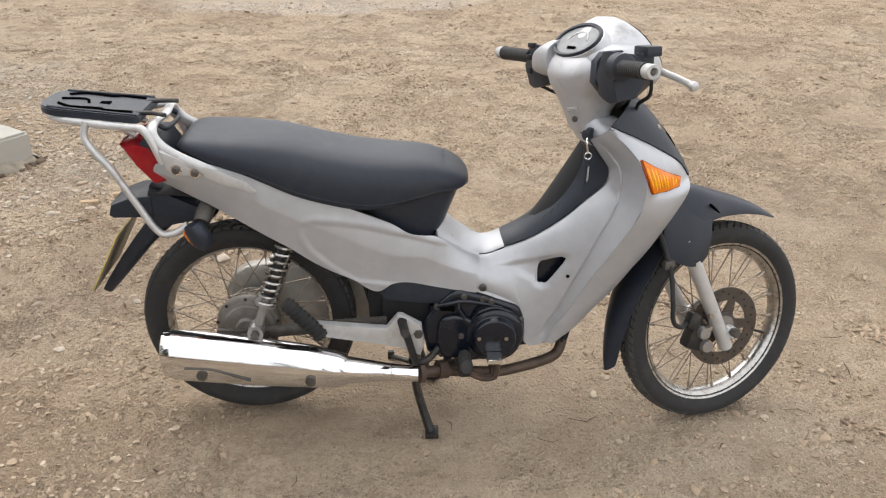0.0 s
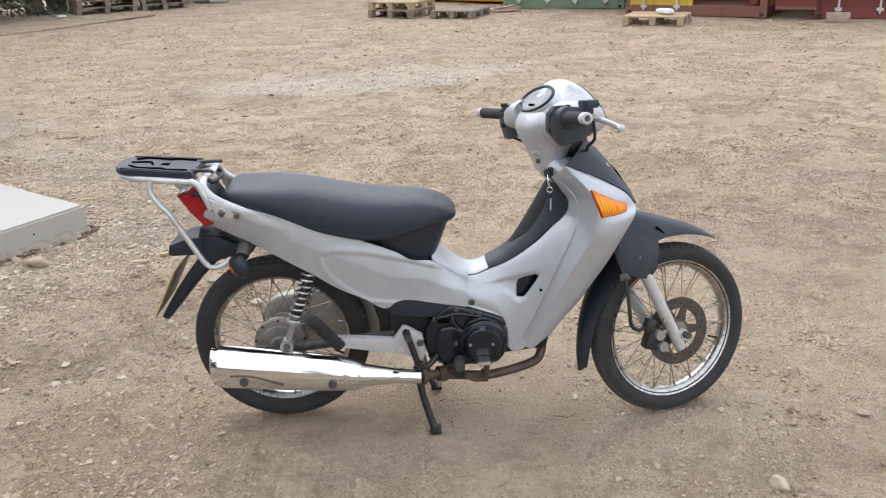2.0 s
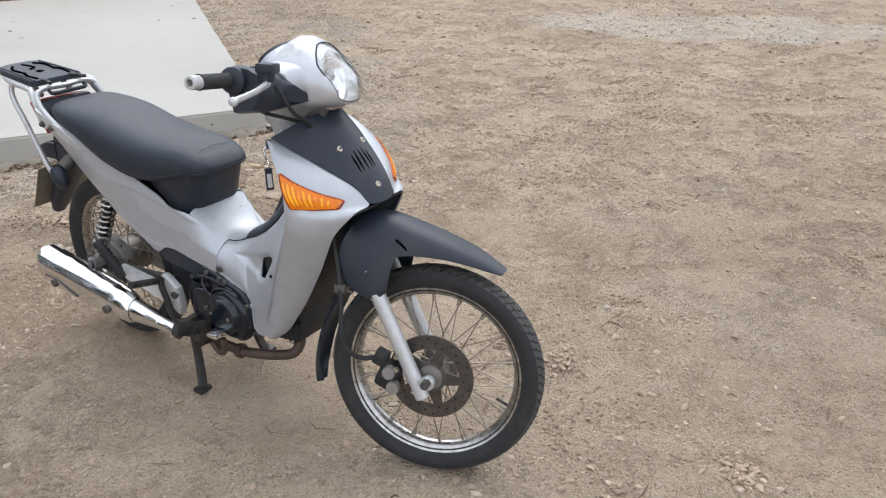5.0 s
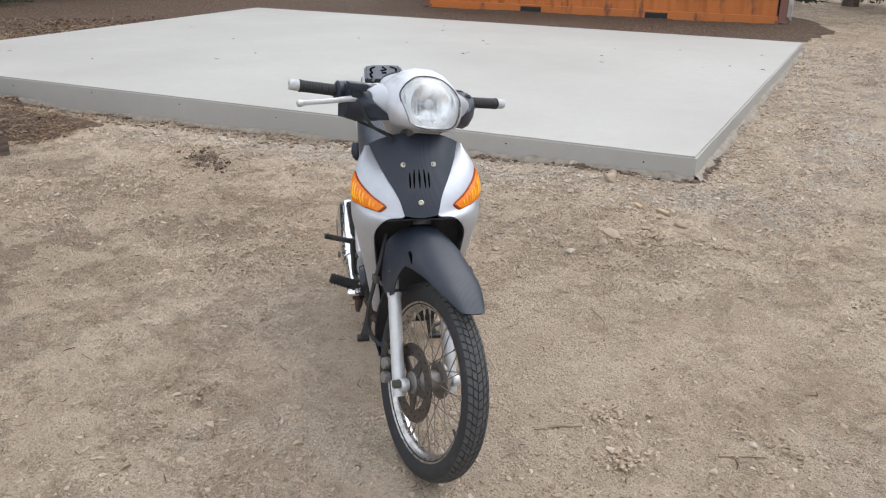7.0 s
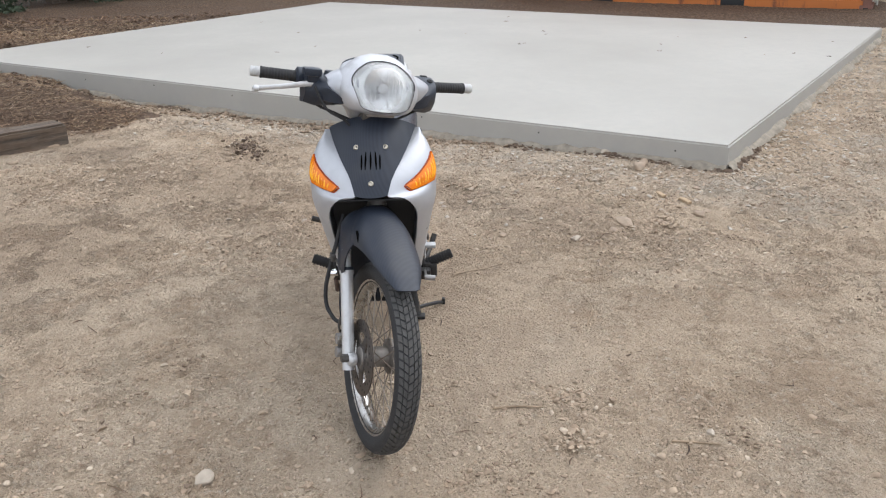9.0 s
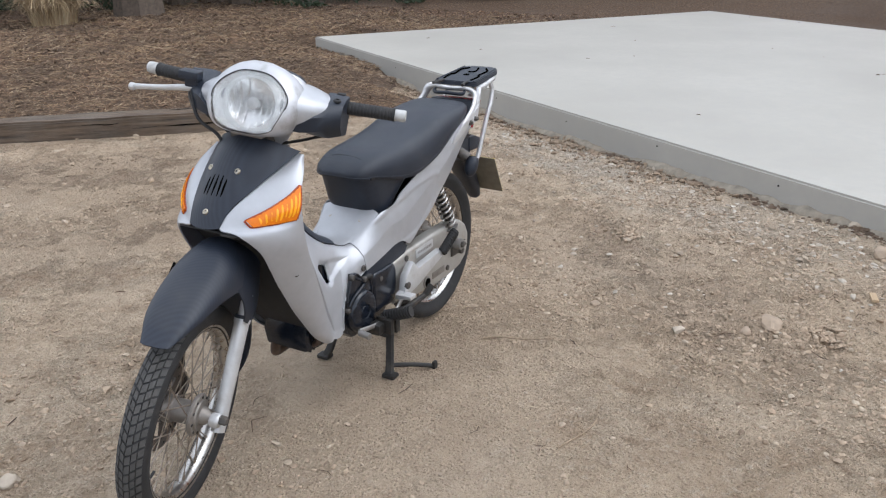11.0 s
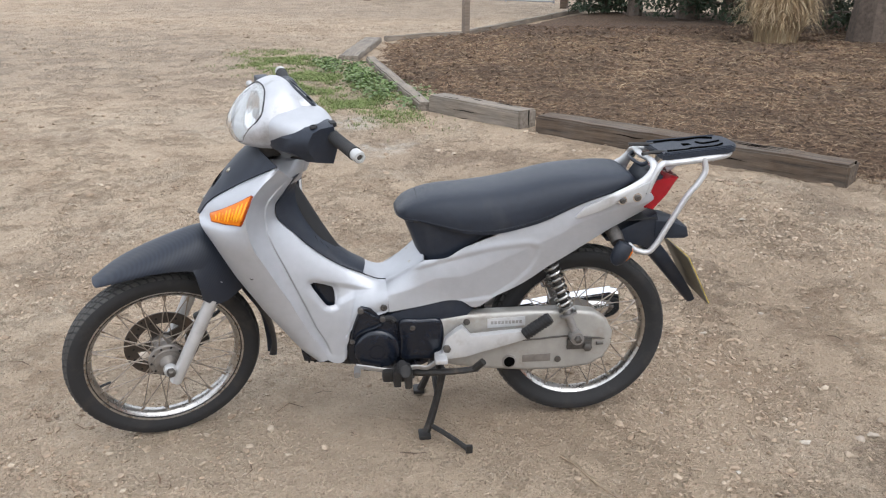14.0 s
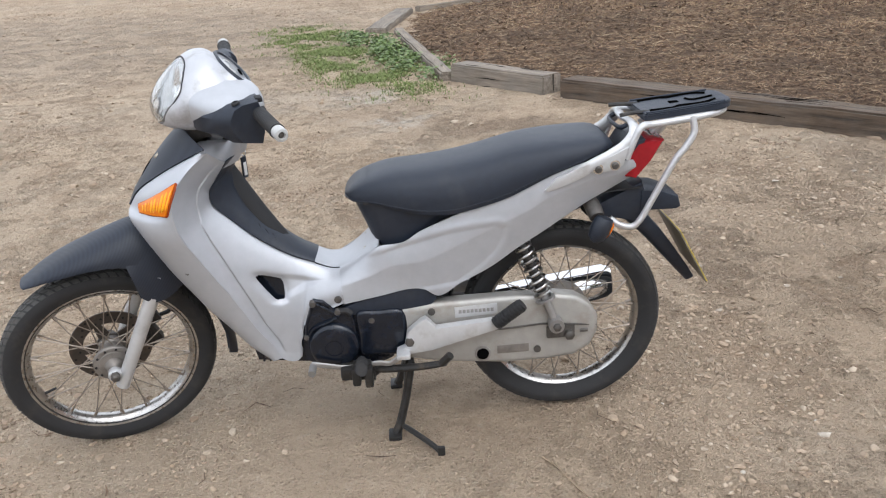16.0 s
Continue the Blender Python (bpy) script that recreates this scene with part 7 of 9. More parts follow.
M["chips"] = island_mat("bark_chips", (0.028, 0.015, 0.010), (0.118, 0.064, 0.038), (0.21, 0.125, 0.072), (0.056, 0.031, 0.019), (0.36, 0.245, 0.15), (0.088, 0.047, 0.028), patchy=0.55)
M["pale_stone"] = plain("pale_chalk", (0.43, 0.365, 0.29), 0.9, 0, 0.2, 14, 0.6, 40, dirt=(0.31, 0.24, 0.175), dirt_amt=0.7, dirt_scale=25)
M["rock"] = plain("chalk_rock", (0.34, 0.262, 0.19), 0.9, 0, 0.3, 14, 0.8, 40, dirt=(0.23, 0.165, 0.112), dirt_amt=0.7, dirt_scale=10)

ICO = bmesh.new()
bmesh.ops.create_icosphere(ICO, subdivisions=1, radius=1.0)
ICO_V = np.array([v.co[:] for v in ICO.verts])
ICO_F = np.array([[v.index for v in f.verts] for f in ICO.faces])
ICO.free()


def rand_rot(rng, n):
    q = rng.normal(size=(n, 4))
    q /= np.linalg.norm(q, axis=1)[:, None]
    w, x, y, z = q.T
    return np.stack([1 - 2 * (y * y + z * z), 2 * (x * y - z * w), 2 * (x * z + y * w), 2 * (x * y + z * w), 1 - 2 * (x * x + z * z), 2 * (y * z - x * w), 2 * (x * z - y * w), 2 * (y * z + x * w), 1 - 2 * (x * x + y * y)], 1).reshape(n, 3, 3)


def scatter_mesh(name, V, F, mat, label, category, angle=180):
    me = bpy.data.meshes.new(name)
    me.from_pydata(V.tolist(), [], F.tolist())
    me.update()
    finish(me, mat, angle)
    return tagged(new(name, me), label, category, kind="stuff")


def in_slab(x, y):
    return in_poly(x, y, [(p.x, p.y) for p in SLAB])


def pebbles(name, pts, sizes, rng, mat, label, flat=0.6):
    n = len(pts)
    R = rand_rot(rng, n)
    V = ICO_V[None] * (1 + 0.35 * rng.uniform(-1, 1, size=(n, 12, 1)))
    V = V * (np.stack([rng.uniform(0.7, 1.3, n), rng.uniform(0.6, 1.1, n), rng.uniform(0.45, 0.8, n)], 1) * sizes[:, None])[:, None, :]
    V = np.einsum("nij,nkj->nki", R, V)
    V[:, :, 2] *= flat
    V = V + pts[:, None, :]
    F = ICO_F[None] + (np.arange(n) * 12)[:, None, None]
    return scatter_mesh(name, V.reshape(-1, 3), F.reshape(-1, 3), mat, label, "gravel", 60)


def spread(rng, n, box, keep, size):
    pts, sz = [], []
    while len(pts) < n:
        x, y = rng.uniform(box[0], box[1]), rng.uniform(box[2], box[3])
        if rng.uniform() > keep(x, y):
            continue
        s = size(x, y)
        pts.append((x, y, ground_z(x, y) + s * 0.05))
        sz.append(s)
    return np.array(pts), np.array(sz)


rng = np.random.default_rng(7)


def near_keep(x, y):
    if in_slab(x, y) or bed_z(x, y) is not None:
        return 0.0
    k = 0.10 + 0.90 * max(0, min(1, 0.35 + 2.4 * noise.noise((x * 1.1, y * 1.1, 9)))) ** 1.5
    return k * (1 - 0.62 * trodden(x, y))


P_, S_ = spread(rng, 36000, (-2.6, 3.0, -2.2, 3.6), near_keep, lambda x, y: 0.0022 + 0.0024 * rng.exponential())
pebbles("fine_gravel", P_, S_.clip(0.002, 0.014), rng, M["pebble"], "fine tan gravel scattered over the sand")
P_, S_ = spread(rng, 5600, (-2.6, 3.0, -2.2, 3.6), near_keep, lambda x, y: 0.0055 + 0.0032 * rng.exponential())
pebbles("coarse_gravel", P_, S_.clip(0.005, 0.016), rng, M["pebble"], "small pale stones lying on the sand")


def slab_edge_keep(x, y):
    if in_slab(x, y) or bed_z(x, y) is not None:
        return 0.0
    d = edge_dist(x, y, [(p.x, p.y) for p in SLAB])
    return math.exp(-d / 0.40)


P_, S_ = spread(rng, 3800, (-7.5, -0.2, -2.2, 7.0), slab_edge_keep, lambda x, y: 0.006 + 0.008 * rng.exponential())
pebbles("slab_rubble", P_, S_.clip(0.004, 0.019), rng, M["pale_rubble"], "pale rubble along the foot of the slab", 0.45)


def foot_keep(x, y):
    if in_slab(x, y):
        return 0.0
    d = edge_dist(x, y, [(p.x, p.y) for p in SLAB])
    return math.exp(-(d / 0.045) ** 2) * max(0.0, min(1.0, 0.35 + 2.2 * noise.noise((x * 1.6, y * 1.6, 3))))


# rubble in near-black colours: the undercut's shade along the slab is painted in
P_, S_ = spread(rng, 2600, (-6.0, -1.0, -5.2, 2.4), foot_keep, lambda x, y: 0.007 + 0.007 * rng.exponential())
pebbles("foot_debris", P_, S_.clip(0.005, 0.026), rng, M["dark_clod"], "crumbled earth coloured dark for the undercut shade at the slab's foot", 0.6)
P_, S_ = spread(rng, 14000, (-6.5, 8, -14, 13), lambda x, y: 0.0 if (in_slab(x, y) or bed_z(x, y) is not None or (-2.4 < x < 2.9 and -2.1 < y < 3.4)) else 0.3 + 0.7 * max(0, min(1, 0.4 + 1.8 * noise.noise((x * 0.8, y * 0.8, 4)))), lambda x, y: 0.007 + 0.006 * rng.exponential())
pebbles("yard_gravel", P_, S_.clip(0.005, 0.035), rng, M["pebble"], "scattered stones over the yard")


def slivers(name, pts, length, width, rng, mat, label, category, lift=0.3):
    """Thin bent chips lying about, each a small closed wedge."""
    n = len(pts)
    a = rng.uniform(0, 2 * math.pi, n)
    L = length[:, None] * 0.5
    W = width[:, None] * 0.5
    t = rng.normal(0, lift, n)
    d = np.stack([np.cos(a) * np.cos(t), np.sin(a) * np.cos(t), np.sin(t)], 1)
    s = np.stack([-np.sin(a), np.cos(a), rng.normal(0, 0.4, n)], 1)
    u = np.cross(d, s)
    bend = rng.normal(0, 0.22, n)[:, None] * length[:, None] * s
    h = (width * 0.35)[:, None] * u
    base = np.asarray(pts)
    V = np.stack([base - d * L - s * W * 0.5, base - d * L + s * W * 0.5, base + bend - s * W, base + bend + s * W, base + d * L - s * W * 0.4, base + d * L + s * W * 0.4, base - d * L + h * 0.6, base + bend + h, base + d * L + h * 0.6], 1)
    F = np.array([[0, 2, 7, 6], [2, 4, 8, 7], [6, 7, 3, 1], [7, 8, 5, 3], [0, 1, 3, 2], [2, 3, 5, 4]])
    F = F[None] + (np.arange(n) * 9)[:, None, None]
    return scatter_mesh(name, V.reshape(-1, 3), F.reshape(-1, 4), mat, label, category, 30)


def bed_points(n, box, rng, dense):
    pts = []
    while len(pts) < n:
        x, y = rng.uniform(box[0], box[1]), rng.uniform(box[2], box[3])
        if in_slab(x, y) or rng.uniform() > dense(x, y):
            continue
        z = bed_z(x, y)
        if z is None or z < -0.015:
            continue
        pts.append((x, y, z + 0.012))
    return np.array(pts)


chip_pts = bed_points(34000, (-10, 0.5, -12, -0.8), rng, lambda x, y: min(1.0, (7.0 / (2.5 + math.hypot(x - 0.5, y - 0.5))) ** 2))
k = len(chip_pts)
far = np.clip(np.hypot(chip_pts[:, 0] - 0.5, chip_pts[:, 1] - 0.5) / 6, 0.8, 1.8)
slivers("bark_chips", chip_pts, (0.03 + 0.05 * rng.uniform(size=k) ** 2) * far, (0.006 + 0.008 * rng.uniform(size=k)) * far, rng, M["chips"], "shredded bark chips and straw on the bed", "mulch", 0.35)

straw_pts = bed_points(21000, (-9, 0.5, -10.5, -0.8), rng, lambda x, y: min(1.0, (6.0 / (2.5 + math.hypot(x - 0.5, y - 0.5))) ** 2))
k = len(straw_pts)
far = np.clip(np.hypot(straw_pts[:, 0] - 0.5, straw_pts[:, 1] - 0.5) / 6, 0.8, 1.7)
M["litter"] = island_mat("straw_litter", (0.13, 0.076, 0.042), (0.245, 0.150, 0.082), (0.066, 0.039, 0.024), (0.40, 0.28, 0.162), (0.18, 0.105, 0.057), (0.55, 0.43, 0.285), patchy=0.35)
slivers("straw_litter", straw_pts + np.array([0, 0, 0.006]), (0.05 + 0.10 * rng.uniform(size=k) ** 2) * far, (0.004 + 0.004 * rng.uniform(size=k)) * far, rng, M["litter"], "dry straw and bark strands over the bed", "straw", 0.18)

twig_pts = []
while len(twig_pts) < 420:
    x, y = rng.uniform(-3.2, 3.2), rng.uniform(-2.4, 3.8)
    if not in_slab(x, y) and bed_z(x, y) is None:
        twig_pts.append((x, y, ground_z(x, y) + 0.003))
slivers("twig_litter", np.array(twig_pts), 0.02 + 0.07 * rng.uniform(size=420) ** 2, 0.003 + 0.003 * rng.uniform(size=420), rng, M["chips"], "small twigs and chips on the sand", "twigs", 0.06)


def rock(name, x, y, r, seed, label, squash=0.45, mat="rock", z=None):
    rnd = random.Random(seed)
    bm = bmesh.new()
    sx, sy = rnd.uniform(0.8, 1.25), rnd.uniform(0.6, 0.9)
    for _ in range(20):
        v = Vector((rnd.gauss(0, 1), rnd.gauss(0, 1), rnd.gauss(0, 1))).normalized() * rnd.uniform(0.72, 1.08)
        bm.verts.new((v.x * sx * r, v.y * sy * r, v.z * squash * r))
    res = bmesh.ops.convex_hull(bm, input=list(bm.verts))
    bmesh.ops.delete(bm, geom=list({q for q in res["geom_interior"] + res["geom_unused"] if isinstance(q, bmesh.types.BMVert)}), context="VERTS")
    bmesh.ops.bevel(bm, geom=list(bm.edges), offset=r * 0.07, segments=1, affect="EDGES")
    bmesh.ops.subdivide_edges(bm, edges=list(bm.edges), cuts=1, use_grid_fill=True)
    bmesh.ops.triangulate(bm, faces=list(bm.faces))
    for v in bm.verts:
        v.co *= 1 + 0.07 * noise.noise(v.co * (2.5 / r) + Vector((seed, 0, 0)))
    me = bpy.data.meshes.new(name)
    bm.to_mesh(me)
    bm.free()
    finish(me, M[mat], 24)
    ob = new(name, me)
    ob.matrix_basis = pose(x, y, (ground_z(x, y) if z is None else z) + r * squash * 0.35, 0, 0, rnd.uniform(0, 360))
    return tagged(ob, label, "stone")


for i, (x, y, r, lab) in enumerate((
        (-1.50, 1.48, 0.085, "tan rock beside the slab's corner"), (-0.41, 1.08, 0.050, "flat tan rock on the sand"), (-0.505, 1.155, 0.070, "broken brown rock on the sand"), (-0.28, 0.872, 0.030, "white chalk stone on the sand"),
        (-0.62, 1.58, 0.060, "grey-brown rock on the sand"), (-0.70, 1.64, 0.035, "small flat stone beside a rock"), (-1.62, 1.55, 0.055, "rounded rock near the slab"), (1.44, -0.48, 0.040, "pale rounded stone on the sand"), (1.845, -0.14, 0.030, "tan stone in a hollow"),
        (1.29, 0.99, 0.018, "pale pebble beside a stick"), (-0.36, 0.53, 0.032, "half-buried pale stone in the sand"), (1.35, 0.22, 0.017, "brown pebble near the wheel"), (-1.10, 1.72, 0.04, "flat pale stone by the slab"), (-1.85, 1.35, 0.05, "pale stone at the slab's foot"), (-0.95, 2.1, 0.03, "grey stone near the slab's corner"))):
    pale = lab[:5] in ("white", "pale ")
    rock("stone", x, y, r * (1.0 if pale else 0.88), i + 3, lab, squash=0.6 if pale else 0.42 if "flat" in lab or "broken" in lab else 0.5, mat="pale_stone" if pale else "rock", z=ground_z(x, y))
clods = [(1.08, 0.60, 16), (1.30, 0.60, 22), (-1.2, 0.4, 18), (-0.5, 1.35, 20), (1.95, 0.36, 14), (-2.07, -1.02, 30), (-0.44, 1.08, 20), (0.78, -0.69, 14), (-0.92, 1.5, 16), (-0.3, 0.9, 12)]
while len(clods) < 190:
    x, y = rng.uniform(-3.2, 3.0), rng.uniform(-3.0, 4.5)
    if (near_keep(x, y) > 0.3 or rng.uniform() < churned(x, y)) and near_keep(x, y) > 0 and math.hypot(x - 0.6, y) > 0.9:
        clods.append((x, y, int(rng.uniform(5, 22))))
for j, (cx, cy, n_) in enumerate(clods[:6]):
    c_pts = np.array([(cx + rng.normal(0, 0.042), cy + rng.normal(0, 0.038), ground_z(cx, cy) + 0.004) for _ in range(n_ * 6)])
    pebbles("crumbled_clod", c_pts, 0.005 + 0.010 * rng.uniform(size=n_ * 6) ** 2, rng, M["pebble"], "small heap of crumbled chalky clods", 0.7)
c_pts, c_sz = [], []
for cx, cy, n_ in clods[6:]:
    turn, wide = rng.uniform(0, math.pi), rng.uniform(0.04, 0.16)
    for _ in range(n_ * 4):
        a, b = rng.normal(0, wide), rng.normal(0, wide * 0.4)
        x, y = cx + a * math.cos(turn) - b * math.sin(turn), cy + a * math.sin(turn) + b * math.cos(turn)
        c_pts.append((x, y, ground_z(x, y) + 0.002))
        c_sz.append(0.0025 + 0.010 * rng.uniform() ** 3)
e_dir = (SLAB[3] - SLAB[0]).normalized()
e_out = Vector((0.854, -0.52))
for t in np.linspace(1.6, 7.4, 46):
    for _ in range(26):
        a, b = rng.normal(0, 0.09), abs(rng.normal(0.02, 0.16 + 0.05 * math.sin(t * 3)))
        x, y = SLAB[0].x + e_dir.x * (t + a) + e_out.x * (b + 0.03), SLAB[0].y + e_dir.y * (t + a) + e_out.y * (b + 0.03)
        z = ground_z(x, y)
        bz = bed_z(x, y)
        c_pts.append((x, y, (z if bz is None else max(z, bz)) + 0.008))
        c_sz.append(0.006 + 0.022 * rng.uniform() ** 3)
d_pts = np.array([(-2.13 + a * 0.92 + b * 0.2, -1.03 + a * 0.40 - b * 0.46, ground_z(-2.13 + a, -1.03) + 0.006 + 0.012 * rng.uniform()) for a, b in zip(rng.normal(0, 0.13, 150), rng.normal(0, 0.09, 150))])
pebbles("dark_clod", d_pts, 0.006 + 0.016 * rng.uniform(size=150) ** 2, rng, M["dark_clod"], "dark brown lump of crumbled earth", 0.7)
M["clod"] = island_mat("earth_clods", (0.22, 0.16, 0.108), (0.30, 0.22, 0.15), (0.18, 0.128, 0.088), (0.36, 0.275, 0.19), (0.25, 0.18, 0.122))
pebbles("earth_clods", np.array(c_pts), np.array(c_sz), rng, M["clod"], "crumbled brown earth clods in loose trails", 0.65)


def stick(pts, r, label):
    d = tube([(x, y, ground_z(x, y) + r * 0.8) for x, y in pts], [r, r * 0.9, r * 0.6], 6, 4)
    ob = new("stick", mesh_of("stick", d[0], d[1], M["stick"]))
    return tagged(ob, label, "stick")


stick([(1.135, 0.35), (1.125, 0.43), (1.12, 0.51)], 0.0042, "short dry stick on the sand")
stick([(1.33, 0.86), (1.335, 0.93), (1.35, 1.00)], 0.0042, "bent dry stick on the sand")
stick([(0.10, 0.27), (0.07, 0.32), (0.03, 0.41), (-0.02, 0.495)], 0.0032, "forked twig lying on the sand")
stick([(0.6, 0.75), (0.45, 0.80), (0.33, 0.78)], 0.0025, "thin curved twig on the sand")

hose_line = tube([(-7.9, 11.3, 0.015), (-7.1, 12.4, 0.02), (-6.5, 13.25, 0.015), (-5.9, 14.5, 0.02), (-5.3, 15.9, 0.012)], 0.022, 8, 5)
tagged(new("hose", mesh_of("hose", hose_line[0], hose_line[1], M["stick"])), "brown half-buried hose across the far ground", "hose")

# slab litter: dead leaves and straws
lit = []
while len(lit) < 26:
    x, y = rng.uniform(-11, -1.5), rng.uniform(-5, 6)
    if in_slab(x, y):
        lit.append((x, y, SLAB_TOP + 0.004))
slivers("slab_litter", np.array(lit), 0.02 + 0.04 * rng.uniform(size=26), 0.007 + 0.008 * rng.uniform(size=26), rng, M["chips"], "dead leaves and straws on the concrete", "leaves", 0.05)


# -- timber edging --
for x, y, turn, ln in ((-0.984, 1.478, 12, 0.075), (-0.869, 1.579, 20, 0.085)):
    off = new("wood_offcut", mesh_of("wood_offcut", *bm_data(block(ln, 0.026, 0.014, (0, 0, 0.008), 0.003)), M["pine"]))
    off.matrix_basis = pose(x, y, ground_z(x, y), 0, 0, turn)
    tagged(off, "short offcut of pale sawn wood on the sand", "wood", group="wood offcuts")


def beam(name, a, b, w, h, label, mat="sleeper", z=None, seed=1):
    """A worn timber; a-b is the near top edge in plan, the timber lies behind it."""
    a, b = Vector(a), Vector(b)
    L = (b - a).length
    bm = bmesh.new()
    bmesh.ops.create_cube(bm, size=1.0, matrix=Matrix.Diagonal((L, w, h, 1)))
    bmesh.ops.subdivide_edges(bm, edges=[e for e in bm.edges if abs(e.verts[0].co.x - e.verts[1].co.x) > L * 0.5], cuts=max(4, int(L * 8)))
    bmesh.ops.bevel(bm, geom=[e for e in bm.edges if e.is_boundary or e.calc_face_angle(0) > 1], offset=0.014, segments=2, affect="EDGES")
    for v in bm.verts:
        q = v.co * 5 + Vector((seed * 7, 0, 0))
        v.co += Vector((noise.noise(q) * 0.012, noise.noise(q + Vector((5, 5, 5))) * 0.012, noise.noise(q + Vector((9, 0, 3))) * 0.010))
    me = bpy.data.meshes.new(name)
    bm.to_mesh(me)
    bm.free()
    finish(me, M[mat], 50)
    ob = new(name, me)
    mid = (a + b) / 2
    d = (b - a).normalized()
    back = Vector((d.y, -d.x)) if Vector((d.y, -d.x)).dot(mid - Vector((0.5, 1.5))) > 0 else Vector((-d.y, d.x))
    c = mid + back * (w / 2)
    top = (0.12 if z is None else z)
    ob.matrix_basis = pose(c.x, c.y, top - h / 2, 0, 0, math.degrees(math.atan2(d.y, d.x)))
    rnd = random.Random(seed + 40)
    if w > 0.19 and h > 0.15:
        # drying cracks along the top and the near face, a split at each end
        front = -1 if (Matrix.Rotation(math.atan2(d.y, d.x), 2) @ Vector((0, 1))).dot(back) > 0 else 1
        for k in range(7):
            x0, ln = rnd.uniform(-0.45, 0.25) * L, rnd.uniform(0.10, 0.30) * L
            q = rnd.uniform(-0.36, 0.36)
            on_top = k % 2 == 0
            pts = [(x0 + ln * t, (q * w + rnd.uniform(-0.006, 0.006)) if on_top else front * w * 0.5, h * 0.5 if on_top else q * h + rnd.uniform(-0.006, 0.006)) for t in (0, 0.3, 0.6, 1.0)]
            part("crack", tube(pts, [0.001, 0.004, 0.0035, 0.001], 6, 3), M["void"], ob)
        for e in (-1, 1):
            part("split", tube([(e * L * 0.5, rnd.uniform(-0.2, 0.2) * w, h * 0.5), (e * (L * 0.5 + 0.001), rnd.uniform(-0.15, 0.15) * w, 0.1 * h), (e * L * 0.5, rnd.uniform(-0.2, 0.2) * w, -0.35 * h)], [0.006, 0.004, 0.002], 6, 3), M["void"], ob, "split in the end grain")
    return tagged(ob, label, "timber", group="bed edging timbers")


beam("timber_sleeper", (-2.37, -2.32), (-0.785, -3.995), 0.22, 0.19, "old brown railway sleeper edging the bark bed", z=0.140, seed=1)
beam("timber_sleeper", (-0.685, -4.125), (-0.035, -4.955), 0.21, 0.19, "short weathered sleeper with a split end", mat="sleeper_grey", z=0.142, seed=2)
beam("edging_beam", (0.04, -4.98), (0.42, -8.08), 0.12, 0.14, "grey low beam half hidden by ivy", mat="sleeper_grey", z=0.07, seed=3)
beam("edging_board", (0.50, -8.12), (0.12, -10.24), 0.26, 0.10, "flat grey board at the bed's corner", mat="sleeper_grey", z=0.075, seed=4)
beam("edging_beam", (0.04, -10.30), (-1.20, -10.95), 0.11, 0.16, "low grey edging beam", mat="sleeper_grey", z=0.08, seed=5)
beam("edging_beam", (-1.28, -11.05), (-3.40, -14.10), 0.11, 0.16, "low dark edging beam beyond the post", mat="sleeper_grey", z=0.08, seed=6)
beam("edging_beam", (-3.42, -14.15), (-4.55, -15.8), 0.11, 0.16, "low dark edging beam near the gate", mat="sleeper_grey", z=0.08, seed=7)


def upright(name, x, y, s, h, label, category, mat="pine_grey"):
    bm = block(s, s, h, (0, 0, h / 2 - 0.1), 0.006)
    me = bpy.data.meshes.new(name)
    bm.to_mesh(me)
    bm.free()
    finish(me, M[mat])
    ob = new(name, me)
    ob.matrix_basis = pose(x, y, 0, 0, 0, 25)
    return tagged(ob, label, category)


upright("wooden_post", -1.25, -11.05, 0.095, 1.25, "square weathered wooden post in the bed", "post")
upright("wooden_post", -9.5, 13.6, 0.10, 1.4, "square grey wooden post by the trees", "post")


# -- grass, ivy, pampas --
def blades(name, pts, h, w, rng, mat, label, category, lean=0.5):
    n = len(pts)
    a = rng.uniform(0, 2 * math.pi, n)
    d = np.stack([np.cos(a), np.sin(a), np.zeros(n)], 1)
    s = np.stack([-np.sin(a), np.cos(a), np.zeros(n)], 1) * (w * 0.5)[:, None]
    up = np.array([0, 0, 1.0])[None]
    k = (lean * rng.uniform(0.3, 1.2, n))[:, None]
    H = h[:, None]
    b = np.asarray(pts)
    rows = []
    for t, ww in ((0, 1), (0.4, 0.9), (0.75, 0.6), (1.0, 0.08)):
        c = b + up * H * (t - 0.25 * k * t * t) + d * H * k * t * t
        rows += [c - s * ww, c + s * ww]
    V = np.stack(rows, 1)
    F = np.array([[0, 1, 3, 2], [2, 3, 5, 4], [4, 5, 7, 6]])[None] + (np.arange(n) * 8)[:, None, None]
    return scatter_mesh(name, V.reshape(-1, 3), F.reshape(-1, 4), mat, label, category)


g_pts = []
while len(g_pts) < 19000:
    t = rng.uniform()
    x = 0.32 + 1.35 * t + rng.normal(0, 0.26)
    y = -4.9 - 3.9 * t + rng.normal(0, 0.42)
    patch_k = noise.noise((x * 2.1, y * 2.1, 5)) + 0.6 * noise.noise((x * 6.5, y * 6.5, 2))
    if rng.uniform() < max(0.03, min(1.0, 0.30 + 1.6 * patch_k)) and (bed_z(x, y) is None or rng.uniform() < 0.15):
        g_pts.append((x, y, ground_z(x, y)))
M["grass"] = island_mat("grass", (0.135, 0.20, 0.045), (0.21, 0.27, 0.08), (0.10, 0.155, 0.038), (0.27, 0.27, 0.12))
